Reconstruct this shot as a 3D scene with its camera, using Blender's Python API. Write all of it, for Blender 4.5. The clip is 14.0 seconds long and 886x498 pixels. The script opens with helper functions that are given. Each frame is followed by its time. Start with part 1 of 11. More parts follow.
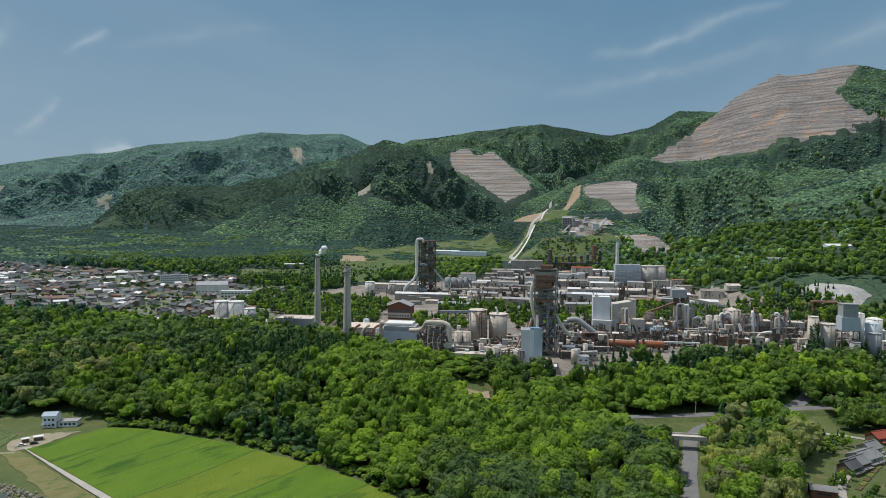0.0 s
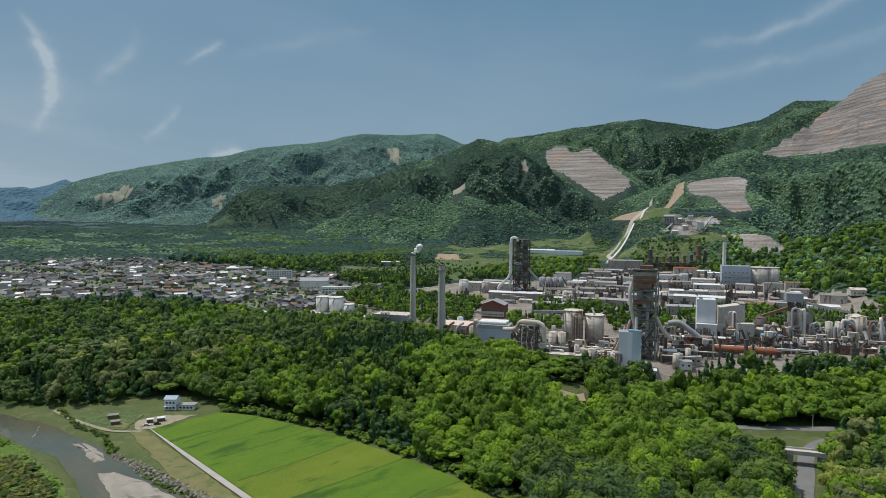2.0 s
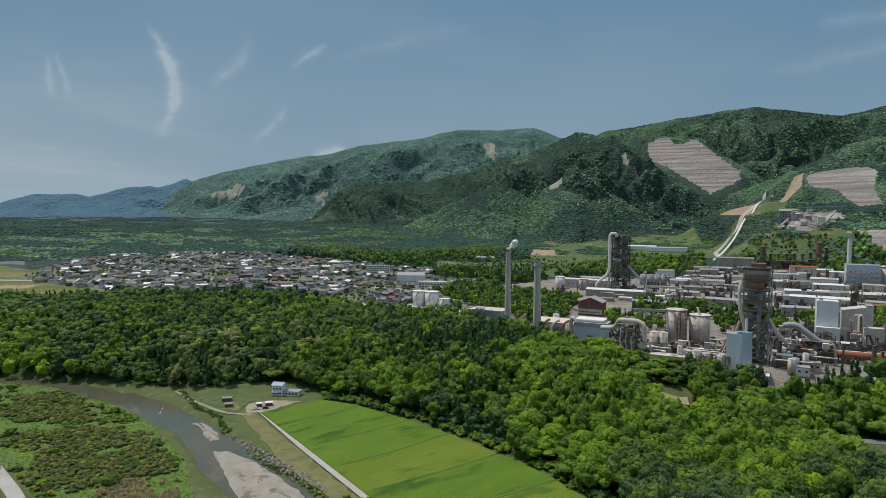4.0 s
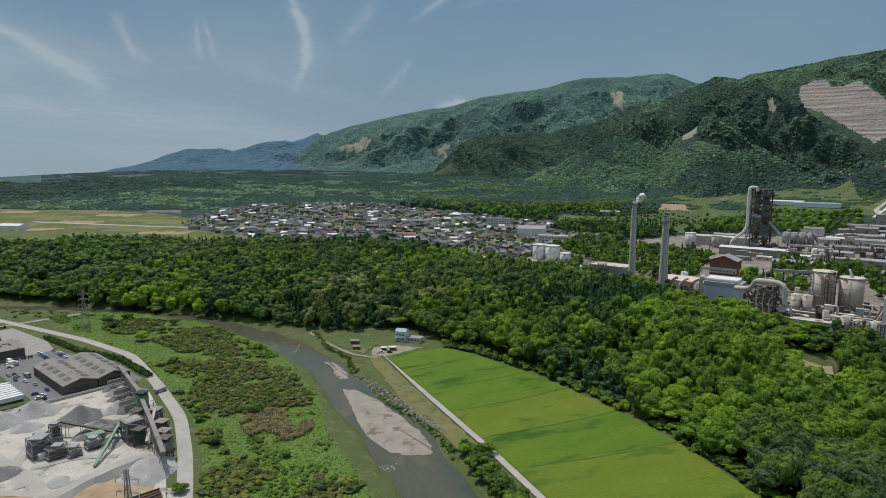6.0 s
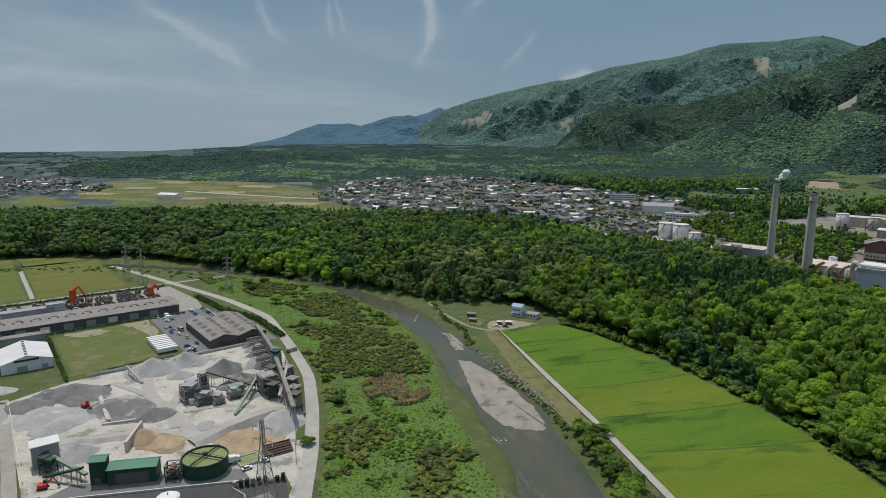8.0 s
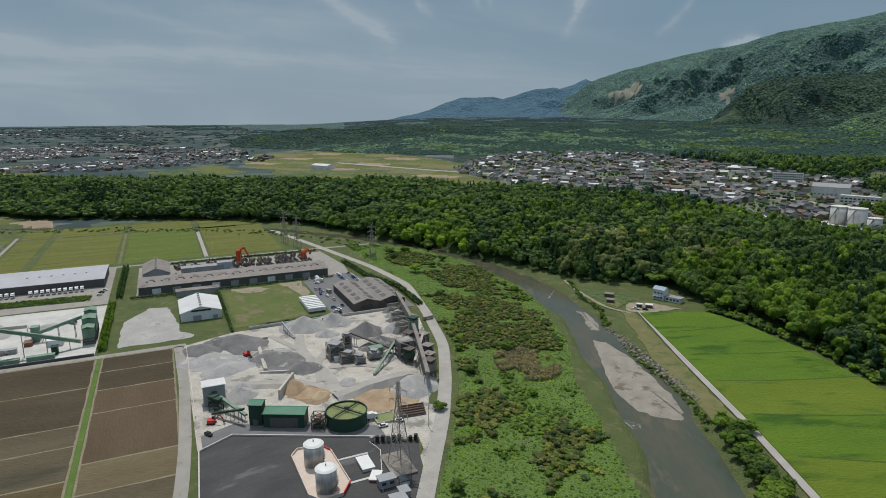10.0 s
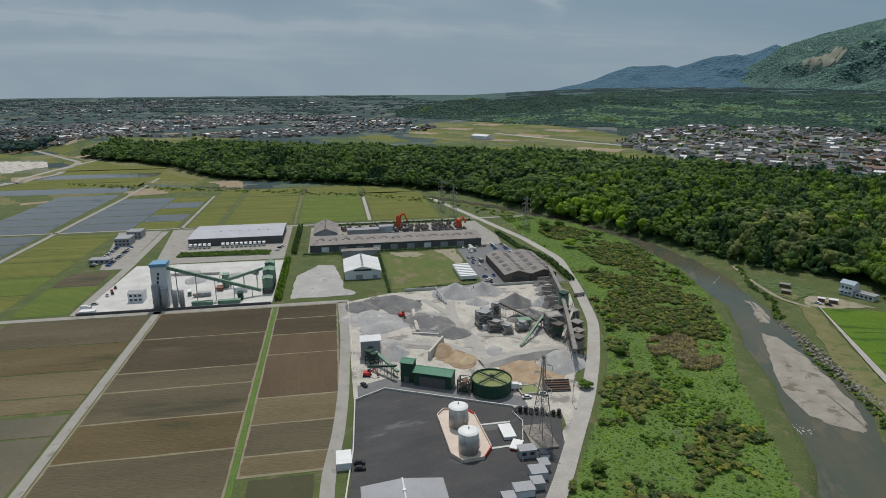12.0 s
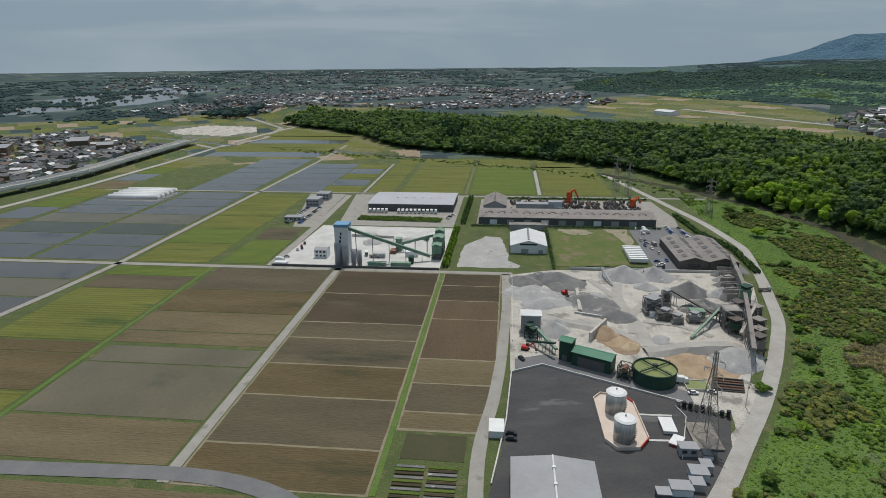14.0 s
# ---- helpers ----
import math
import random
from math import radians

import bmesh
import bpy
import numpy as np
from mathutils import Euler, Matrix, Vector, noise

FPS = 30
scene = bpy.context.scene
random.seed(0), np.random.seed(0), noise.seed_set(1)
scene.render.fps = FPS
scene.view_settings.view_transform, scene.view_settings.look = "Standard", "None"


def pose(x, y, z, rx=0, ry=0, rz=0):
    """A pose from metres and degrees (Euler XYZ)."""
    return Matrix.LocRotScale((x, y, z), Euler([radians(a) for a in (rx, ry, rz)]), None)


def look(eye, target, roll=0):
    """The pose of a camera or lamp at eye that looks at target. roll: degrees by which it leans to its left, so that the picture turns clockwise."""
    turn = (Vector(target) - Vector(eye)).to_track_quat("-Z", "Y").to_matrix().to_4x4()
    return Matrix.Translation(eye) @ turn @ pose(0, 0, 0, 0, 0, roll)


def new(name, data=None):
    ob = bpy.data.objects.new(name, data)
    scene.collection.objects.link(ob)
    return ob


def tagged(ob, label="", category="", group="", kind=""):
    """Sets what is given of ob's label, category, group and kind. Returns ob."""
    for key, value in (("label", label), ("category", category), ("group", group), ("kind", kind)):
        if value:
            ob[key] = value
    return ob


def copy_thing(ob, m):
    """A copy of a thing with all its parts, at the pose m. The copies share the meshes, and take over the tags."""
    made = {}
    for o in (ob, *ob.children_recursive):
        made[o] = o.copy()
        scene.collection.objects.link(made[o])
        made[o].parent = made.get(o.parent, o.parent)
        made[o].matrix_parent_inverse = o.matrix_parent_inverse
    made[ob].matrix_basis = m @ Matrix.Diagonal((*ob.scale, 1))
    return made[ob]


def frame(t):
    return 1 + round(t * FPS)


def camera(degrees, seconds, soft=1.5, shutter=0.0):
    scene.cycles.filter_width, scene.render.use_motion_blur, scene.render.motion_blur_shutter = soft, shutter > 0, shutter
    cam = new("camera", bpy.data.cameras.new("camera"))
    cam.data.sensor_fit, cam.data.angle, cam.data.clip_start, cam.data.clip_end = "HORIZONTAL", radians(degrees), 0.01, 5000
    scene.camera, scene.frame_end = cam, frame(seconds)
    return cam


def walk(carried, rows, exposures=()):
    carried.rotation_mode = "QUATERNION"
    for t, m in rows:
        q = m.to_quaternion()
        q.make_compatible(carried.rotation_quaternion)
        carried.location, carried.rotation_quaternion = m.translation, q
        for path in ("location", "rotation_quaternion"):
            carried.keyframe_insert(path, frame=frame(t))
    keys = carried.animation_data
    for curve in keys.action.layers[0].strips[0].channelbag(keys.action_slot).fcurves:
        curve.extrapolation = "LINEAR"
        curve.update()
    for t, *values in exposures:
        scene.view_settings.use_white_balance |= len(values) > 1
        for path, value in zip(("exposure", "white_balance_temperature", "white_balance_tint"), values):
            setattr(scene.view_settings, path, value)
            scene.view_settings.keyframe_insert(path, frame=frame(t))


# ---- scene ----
EYE_Z = 130.0
cam = camera(71.79, 14.0, 0.9)
walk(cam, [
    (0.0, pose(0, 0, EYE_Z, 87.48, -0.32, 0.00)),
    (0.5, pose(0, 0, EYE_Z, 87.44, -0.31, 1.11)),
    (1.0, pose(0, 0, EYE_Z, 87.38, -0.30, 2.61)),
    (1.5, pose(0, 0, EYE_Z, 87.34, -0.29, 6.00)),
    (2.0, pose(0, 0, EYE_Z, 87.31, -0.27, 8.80)),
    (2.2, pose(0, 0, EYE_Z, 87.28, -0.26, 9.42)),
    (4.3, pose(0, 0, EYE_Z, 86.50, -0.13, 19.38)),
    (4.5, pose(0, 0, EYE_Z, 86.09, -0.12, 20.49)),
    (5.0, pose(0, 0, EYE_Z, 84.92, -0.09, 23.35)),
    (5.5, pose(0, 0, EYE_Z, 83.68, -0.05, 26.17)),
    (6.0, pose(0, 0, EYE_Z, 82.44, -0.02, 28.95)),
    (6.5, pose(0, 0, EYE_Z, 81.26, 0.02, 31.72)),
    (7.0, pose(0, 0, EYE_Z, 80.75, 0.05, 34.41)),
    (7.2, pose(0, 0, EYE_Z, 80.66, 0.05, 35.55)),
    (9.3, pose(0, 0, EYE_Z, 78.57, 0.14, 48.15)),
    (9.5, pose(0, 0, EYE_Z, 78.32, 0.15, 49.55)),
    (10.0, pose(0, 0, EYE_Z, 77.71, 0.17, 53.09)),
    (10.5, pose(0, 0, EYE_Z, 77.07, 0.19, 56.60)),
    (11.0, pose(0, 0, EYE_Z, 76.41, 0.22, 60.32)),
    (11.5, pose(0, 0, EYE_Z, 75.75, 0.25, 64.07)),
    (12.0, pose(0, 0, EYE_Z, 75.14, 0.28, 67.73)),
    (12.5, pose(0, 0, EYE_Z, 74.52, 0.32, 71.52)),
    (13.0, pose(0, 0, EYE_Z, 73.90, 0.37, 75.30)),
    (13.5, pose(0, 0, EYE_Z, 73.26, 0.41, 79.17)),
    (14.0, pose(0, 0, EYE_Z, 72.83, 0.46, 83.79)),
], [(0.0, 0.22), (2.0, 0.19), (5.0, 0.04), (7.0, -0.02), (10.0, -0.12), (14.0, -0.15)])

# ---- world and sun --------------------------------------------------------
SUN_BEARING, SUN_HEIGHT = 74.0, 65.0  # degrees left of +y, degrees above the horizon
sun_dir = Vector((-math.sin(radians(SUN_BEARING)) * math.cos(radians(SUN_HEIGHT)),
                  math.cos(radians(SUN_BEARING)) * math.cos(radians(SUN_HEIGHT)), math.sin(radians(SUN_HEIGHT))))
sun = new("sun", bpy.data.lights.new("sun", "SUN"))
sun.data.energy, sun.data.angle, sun.data.color = 2.8, radians(0.6), (1.0, 0.95, 0.885)
sun.matrix_world = look((0, 0, 900), Vector((0, 0, 900)) - sun_dir)


def build_sky():
    world = bpy.data.worlds.new("sky")
    scene.world = world
    world.use_nodes = True
    n, l = world.node_tree.nodes, world.node_tree.links
    n.clear()
    out, bg = n.new("ShaderNodeOutputWorld"), n.new("ShaderNodeBackground")
    sky = n.new("ShaderNodeTexSky")
    sky.sky_type, sky.sun_disc = "NISHITA", False
    sky.sun_elevation, sky.sun_rotation = radians(SUN_HEIGHT), radians(-SUN_BEARING)
    sky.altitude, sky.air_density, sky.dust_density, sky.ozone_density = 200, 1.0, 2.0, 1.0
    co = n.new("ShaderNodeTexCoord")
    # thin cirrus: stretched, twisted noise over a flat layer
    sep = n.new("ShaderNodeSeparateXYZ")
    l.new(co.outputs["Generated"], sep.inputs[0])
    up = n.new("ShaderNodeMath"); up.operation = "MAXIMUM"; up.inputs[1].default_value = 0.03
    l.new(sep.outputs["Z"], up.inputs[0])
    lift = n.new("ShaderNodeMath"); lift.operation = "ADD"; lift.inputs[1].default_value = 0.12
    l.new(up.outputs[0], lift.inputs[0])
    flat = n.new("ShaderNodeVectorMath"); flat.operation = "DIVIDE"
    trio = n.new("ShaderNodeCombineXYZ")
    for i in range(3):
        l.new(lift.outputs[0], trio.inputs[i])
    l.new(co.outputs["Generated"], flat.inputs[0]); l.new(trio.outputs[0], flat.inputs[1])

    def layer(turn, stretch, scale, detail, warp, lo, hi):
        mp = n.new("ShaderNodeMapping")
        mp.inputs["Rotation"].default_value = (0, 0, radians(turn))
        mp.inputs["Scale"].default_value = stretch
        l.new(flat.outputs[0], mp.inputs[0])
        nz = n.new("ShaderNodeTexNoise")
        nz.inputs["Scale"].default_value, nz.inputs["Detail"].default_value = scale, detail
        nz.inputs["Roughness"].default_value, nz.inputs["Distortion"].default_value = 0.55, warp
        l.new(mp.outputs[0], nz.inputs["Vector"])
        rp = n.new("ShaderNodeMapRange"); rp.interpolation_type = "SMOOTHSTEP"
        rp.inputs["From Min"].default_value, rp.inputs["From Max"].default_value = lo, hi
        l.new(nz.outputs["Fac"], rp.inputs["Value"])
        return rp.outputs[0]

    veil = layer(-35, (0.6, 0.35, 1.0), 0.9, 4, 0.4, 0.42, 0.72)
    wisp = layer(20, (1.0, 0.4, 1.0), 4.0, 7, 0.9, 0.30, 0.68)

    def calc(kind, a, b=None, c=None):
        m = n.new("ShaderNodeMath"); m.operation = kind
        for i, v in enumerate((a, b, c)):
            if v is None:
                continue
            if isinstance(v, (int, float)):
                m.inputs[i].default_value = v
            else:
                l.new(v, m.inputs[i])
        return m.outputs[0]

    # bearing (degrees to the left) and height of each part of the sky, frayed a little for the wisps
    neg = calc("MULTIPLY", sep.outputs["X"], -1.0)
    bearing = calc("MULTIPLY", calc("ARCTAN2", neg, sep.outputs["Y"]), 57.2958)
    height = calc("MULTIPLY", calc("ARCSINE", sep.outputs["Z"]), 57.2958)
    fray = n.new("ShaderNodeTexNoise"); fray.inputs["Scale"].default_value, fray.inputs["Detail"].default_value = 14.0, 5
    l.new(co.outputs["Generated"], fray.inputs["Vector"])
    fc = n.new("ShaderNodeSeparateColor"); l.new(fray.outputs["Color"], fc.inputs[0])
    bearing = calc("MULTIPLY_ADD", calc("SUBTRACT", fc.outputs[0], 0.5), 2.6, bearing)
    height = calc("MULTIPLY_ADD", calc("SUBTRACT", fc.outputs[1], 0.5), 2.0, height)
    total = None
    # cirrus: bearing, height, half length, half width, slope (degrees), bend, density
    for b0, h0, long, wide, slope, bend, dense in (
            (40.9, 10.8, 4.5, 0.62, 88, -0.10, 1.25), (41.9, 13.3, 2.6, 0.5, 62, 0.0, 0.5), (55.0, 10.0, 2.4, 0.55, 58, 0.0, 0.6), (50.4, 10.7, 1.7, 0.35, 84, 0.08, 0.5), (49.4, 11.0, 1.8, 0.35, 76, -0.06, 0.45),
            (58.4, 6.9, 1.6, 0.9, 40, 0.0, 0.55), (36.5, 12.9, 2.8, 0.9, -48, 0.05, 0.42), (33.2, 8.0, 2.3, 0.5, -40, 0.0, 0.55), (30.2, 14.0, 2.2, 0.5, -28, 0.0, 0.45), (21.5, 15.5, 7.0, 0.8, -14, 0.0, 0.16),
            (-21.5, 16.0, 8.5, 0.65, -12, 0.0, 0.55), (-19.5, 12.9, 11.0, 0.9, -9, 0.0, 0.34), (-36.0, 14.6, 6.0, 1.2, -10, 0.0, 0.35), (61.9, 9.1, 6.0, 0.75, 26, 0.012, 0.8), (59.8, 7.6, 3.4, 0.6, 30, 0.0, 0.5),
            (62.0, 4.6, 15.0, 1.4, 4, 0.0, 0.42), (81.0, 4.9, 16.0, 1.15, 0, 0.0, 0.75), (93.0, 5.3, 11.0, 0.9, -3, 0.0, 0.7), (103.0, 5.6, 18.0, 1.5, 2, 0.0, 0.55), (70.0, 8.8, 9.0, 1.5, 8, 0.0, 0.35), (76.0, 7.4, 8.0, 0.8, 10, 0.0, 0.3),
            (28.0, 5.75, 1.9, 0.62, 0, -0.10, 1.5), (27.4, 6.1, 0.8, 0.4, 0, 0.0, 1.4)):
        c, w = math.cos(radians(slope)), math.sin(radians(slope))
        p, q = calc("SUBTRACT", bearing, b0), calc("SUBTRACT", height, h0)
        u = calc("MULTIPLY_ADD", q, w, calc("MULTIPLY", p, c))
        v = calc("MULTIPLY_ADD", q, c, calc("MULTIPLY", p, -w))
        uu = calc("MULTIPLY", u, u)
        v = calc("MULTIPLY_ADD", uu, -bend, v)
        ends = calc("MAXIMUM", calc("MULTIPLY_ADD", uu, -1.0 / long ** 2, 1.0), 0.0)
        side = calc("DIVIDE", 1.0, calc("MULTIPLY_ADD", calc("MULTIPLY", v, v), 1.6 / wide ** 2, 1.0))
        one = calc("MULTIPLY", calc("MULTIPLY", ends, calc("MULTIPLY", side, side)), dense)
        total = one if total is None else calc("ADD", total, one)
    torn = calc("MULTIPLY_ADD", wisp, 0.65, 0.45)
    cirrus = calc("MULTIPLY", total, torn)
    # a milky veil low on the sunny side
    low = n.new("ShaderNodeMapRange"); low.interpolation_type = "SMOOTHSTEP"
    low.inputs["From Min"].default_value, low.inputs["From Max"].default_value = 15.0, 3.0
    l.new(height, low.inputs["Value"])
    sunny = n.new("ShaderNodeMapRange"); sunny.interpolation_type = "SMOOTHSTEP"
    sunny.inputs["From Min"].default_value, sunny.inputs["From Max"].default_value = 22.0, 62.0
    l.new(bearing, sunny.inputs["Value"])
    milky = calc("MULTIPLY", calc("MULTIPLY", low.outputs[0], sunny.outputs[0]), calc("MULTIPLY_ADD", veil, 0.40, 0.42))
    amount_of = calc("MINIMUM", calc("ADD", calc("MULTIPLY", cirrus, 1.0), calc("MULTIPLY_ADD", veil, 0.16, milky)), 0.95)
    # humid haze: pale at the horizon, blue-grey above, thinning towards the zenith
    ramp = n.new("ShaderNodeValToRGB")
    ramp.color_ramp.elements[0].position, ramp.color_ramp.elements[0].color = 0.0, (2.62, 3.75, 4.70, 1)
    ramp.color_ramp.elements[1].position, ramp.color_ramp.elements[1].color = 0.42, (0.86, 2.22, 3.65, 1)
    top = ramp.color_ramp.elements.new(0.80); top.color = (6.2, 6.9, 7.5, 1)  # whole zenith brightened, out of view, added to lift the fill in shadows
    l.new(sep.outputs["Z"], ramp.inputs[0])
    near = n.new("ShaderNodeMapRange"); near.interpolation_type = "SMOOTHSTEP"
    near.inputs["From Min"].default_value, near.inputs["From Max"].default_value = 1.15, 0.05
    near.inputs["To Min"].default_value, near.inputs["To Max"].default_value = 0.85, 0.92
    l.new(sep.outputs["Z"], near.inputs["Value"])
    haze = n.new("ShaderNodeMix"); haze.data_type = "RGBA"
    l.new(ramp.outputs[0], haze.inputs["B"])
    l.new(near.outputs[0], haze.inputs["Factor"]); l.new(sky.outputs[0], haze.inputs["A"])
    mix = n.new("ShaderNodeMix"); mix.data_type = "RGBA"
    mix.inputs["B"].default_value = (4.1, 5.0, 5.7, 1)
    l.new(amount_of, mix.inputs["Factor"]); l.new(haze.outputs["Result"], mix.inputs["A"])
    l.new(mix.outputs["Result"], bg.inputs["Color"])
    bg.inputs["Strength"].default_value = 0.085
    l.new(bg.outputs[0], out.inputs["Surface"])


build_sky()

# ---- the lie of the land -------------------------------------------------


def smooth(a, b, v):
    k = np.clip((v - a) / (b - a), 0.0, 1.0)
    return k * k * (3 - 2 * k)


def vnoise(x, y, size, seed=0):
    """Smooth value noise from 0 to 1 with cells of that size, for arrays."""
    x, y = np.asarray(x, float) / size + seed * 17.31, np.asarray(y, float) / size - seed * 9.77
    i, j = np.floor(x), np.floor(y)
    u, v = x - i, y - j
    u, v = u * u * (3 - 2 * u), v * v * (3 - 2 * v)

    def cell(p, q):
        h = np.sin(p * 127.1 + q * 311.7 + seed * 74.7) * 43758.5453
        return h - np.floor(h)

    return (cell(i, j) * (1 - u) + cell(i + 1, j) * u) * (1 - v) + (cell(i, j + 1) * (1 - u) + cell(i + 1, j + 1) * u) * v


def to_line(x, y, line):
    """Distance to a polyline, how far along each segment, the segment's index and the side (+1: left of its direction)."""
    best = np.full(np.shape(x), 1e18)
    along, index, side = np.zeros(np.shape(x)), np.zeros(np.shape(x), int), np.ones(np.shape(x))
    for n, (p, q) in enumerate(zip(line[:-1], line[1:])):
        dx, dy = q[0] - p[0], q[1] - p[1]
        k = np.clip(((x - p[0]) * dx + (y - p[1]) * dy) / (dx * dx + dy * dy), 0, 1)
        ex, ey = x - p[0] - k * dx, y - p[1] - k * dy
        d = ex * ex + ey * ey
        near = d < best
        best, along, index = np.where(near, d, best), np.where(near, k, along), np.where(near, n, index)
        side = np.where(near, np.sign(dx * ey - dy * ex), side)
    return np.sqrt(best), along, index, side


def inside(x, y, poly):
    """Which of the points lie in the polygon."""
    hit = np.zeros(np.shape(x), bool)
    for p, q in zip(poly, poly[1:] + poly[:1]):
        cross = (p[1] > y) != (q[1] > y)
        hit ^= cross & (x < (q[0] - p[0]) * (y - p[1]) / (q[1] - p[1] + 1e-12) + p[0])
    return hit


def crest(distance, *bearings):
    """A ridge line: bearing (degrees left of the first view), height angle and, in place of the common distance, its own."""
    out = []
    for b in bearings:
        d = b[2] if len(b) > 2 else distance
        out.append((-d * math.sin(radians(b[0])), d * math.cos(radians(b[0])), EYE_Z + d * math.tan(radians(b[1]))))
    return out


RIDGES = (  # crest line, slope of its flanks, strength of the gullies
    (crest(4650, (58, -0.3), (56, 0.1), (54.2, 0.6), (51.5, 1.6), (48.7, 1.65), (46.8, 1.3)), 0.30, 0.25),
    (crest(4500, (50, 0.6), (47, 1.7), (45.0, 2.3), (43.1, 2.45), (41.5, 2.0)), 0.33, 0.3),
    (crest(4750, (43, 2.2), (41.5, 2.6), (40.4, 3.1), (39, 2.5)), 0.35, 0.3),
    (crest(4250, (43.2, 0.9), (41.5, 1.8), (39.9, 2.95), (36.1, 4.05), (32.1, 5.0), (28.0, 5.6), (25.4, 6.3), (19.7, 7.1), (16.5, 7.85), (12.5, 7.8), (9.4, 8.0), (7.1, 7.1), (2, 6.5)), 0.42, 0.42),
    (crest(3000, (28.2, 0.2, 2850), (27.3, 2.2, 2880), (25.3, 2.9, 2900), (20.1, 3.05, 2900), (17.6, 3.55, 2900), (15.0, 4.1), (12.1, 5.15), (8.8, 5.95), (6.9, 6.85), (5.6, 7.45), (4.2, 7.3), (2.0, 6.7, 3100)), 0.46, 0.55),
    (crest(3600, (4.5, 6.9), (2.9, 7.5), (-0.8, 8.0), (-5.0, 8.6), (-9.1, 8.95), (-12.2, 8.3), (-15.1, 7.8), (-18.5, 8.4), (-20.8, 9.7), (-23.6, 9.4), (-26, 9.6)), 0.50, 0.66),
    (crest(3300, (-22.0, 8.0), (-23.6, 9.1), (-25.2, 10.4), (-28.3, 11.95), (-30.5, 11.85), (-33.1, 12.2), (-35.5, 11.5), (-40, 10), (-50, 7)), 0.52, 0.2),
    (crest(2450, (-10.5, 3.0), (-12.5, 4.2), (-15.2, 5.2), (-17.6, 6.0), (-20.0, 5.3), (-23.6, 5.5), (-26.6, 6.1), (-28.7, 5.2), (-31.4, 4.6), (-35.7, 5.8), (-42, 6)), 0.40, 0.72),
    (crest(1850, (-24.6, 0.4), (-25.4, 1.0), (-29.1, 2.5), (-31.1, 3.0), (-33.3, 3.75), (-35.7, 4.6), (-42, 5)), 0.36, 0.62),
    (crest(1420, (-18.5, -2.9), (-21, -2.2), (-23.7, -0.95), (-26.7, -0.45), (-29.6, -0.2), (-36, -0.1), (-42, 0)), 0.20, 0.3),
    (crest(2350, (18.6, 0.1), (17.5, 1.1), (15.7, 1.6), (14.5, 2.45), (13.0, 2.85), (11.0, 2.3), (9.4, 1.3)), 0.42, 0.35),
    (crest(2300, (9.9, 0.4), (9.4, 1.1), (8.2, 2.5), (6.8, 3.45), (4.9, 3.2), (2.7, 2.2), (0.8, 0.9)), 0.44, 0.35),
    (crest(2150, (73, -2.2), (69.5, -1.45), (67.4, -1.2), (61.0, -1.1), (58.0, -0.9), (53.9, -1.0), (48.7, -1.3), (44, -1.5)), 0.20, 0.35),
)
TERRACE = [(-1800, -420), (-1343, -192), (-1190, -76), (-1023, -8), (-933, 45), (-891, 109), (-798, 222), (-717, 290), (-591, 326), (-480, 352), (-362, 362), (-304, 368), (-258, 400),
           (-204, 382), (-159, 371), (-97, 337), (-40, 301), (0, 285), (30, 330), (55, 395), (140, 405), (300, 410), (700, 330)]
# the river: middle line and half width
RIVER_RUN = ((-1200, -420, 9), (-1050, -240, 9), (-998, -140, 9), (-948, -60, 9), (-876, 40, 9), (-816, 134, 9), (-756, 212, 9), (-692, 272, 9), (-600, 318, 9), (-507, 352, 9), (-430, 358, 9), (-385, 350, 9.5),
             (-329, 339, 12), (-291, 321, 13), (-254, 305, 11.5), (-211.5, 274, 14), (-172, 249.5, 15.5), (-155.5, 237, 16.5), (-127.5, 214, 15), (-105, 194, 14.5), (-50, 136, 14), (30, 60, 14), (140, -30, 14))
RIVER = [p[:2] for p in RIVER_RUN]
# worked faces and bare places
QUARRIES = [
    [(972, 2882), (1121, 2945), (1255, 3045), (1401, 3190), (1488, 3163), (1552, 3061), (1589, 2976), (1646, 3033), (1734, 2993), (1789, 2950), (1885, 2892), (1928, 2839), (1656, 2556), (1557, 2459), (1522, 2329), (1522, 2232), (1522, 2126), (1519, 2121), (1399, 2122), (1393, 2064), (1366, 2082), (1284, 2133), (1214, 2174), (1163, 2202), (1130, 2219), (1065, 2251), (1023, 2270), (1093, 2615), (869, 2334), (822, 2351)],
    [(34, 3026), (97, 3101), (141, 3065), (146, 2987), (243, 3041), (373, 2670), (371, 2582), (253, 2469), (116, 2731), (38, 2836)],
]
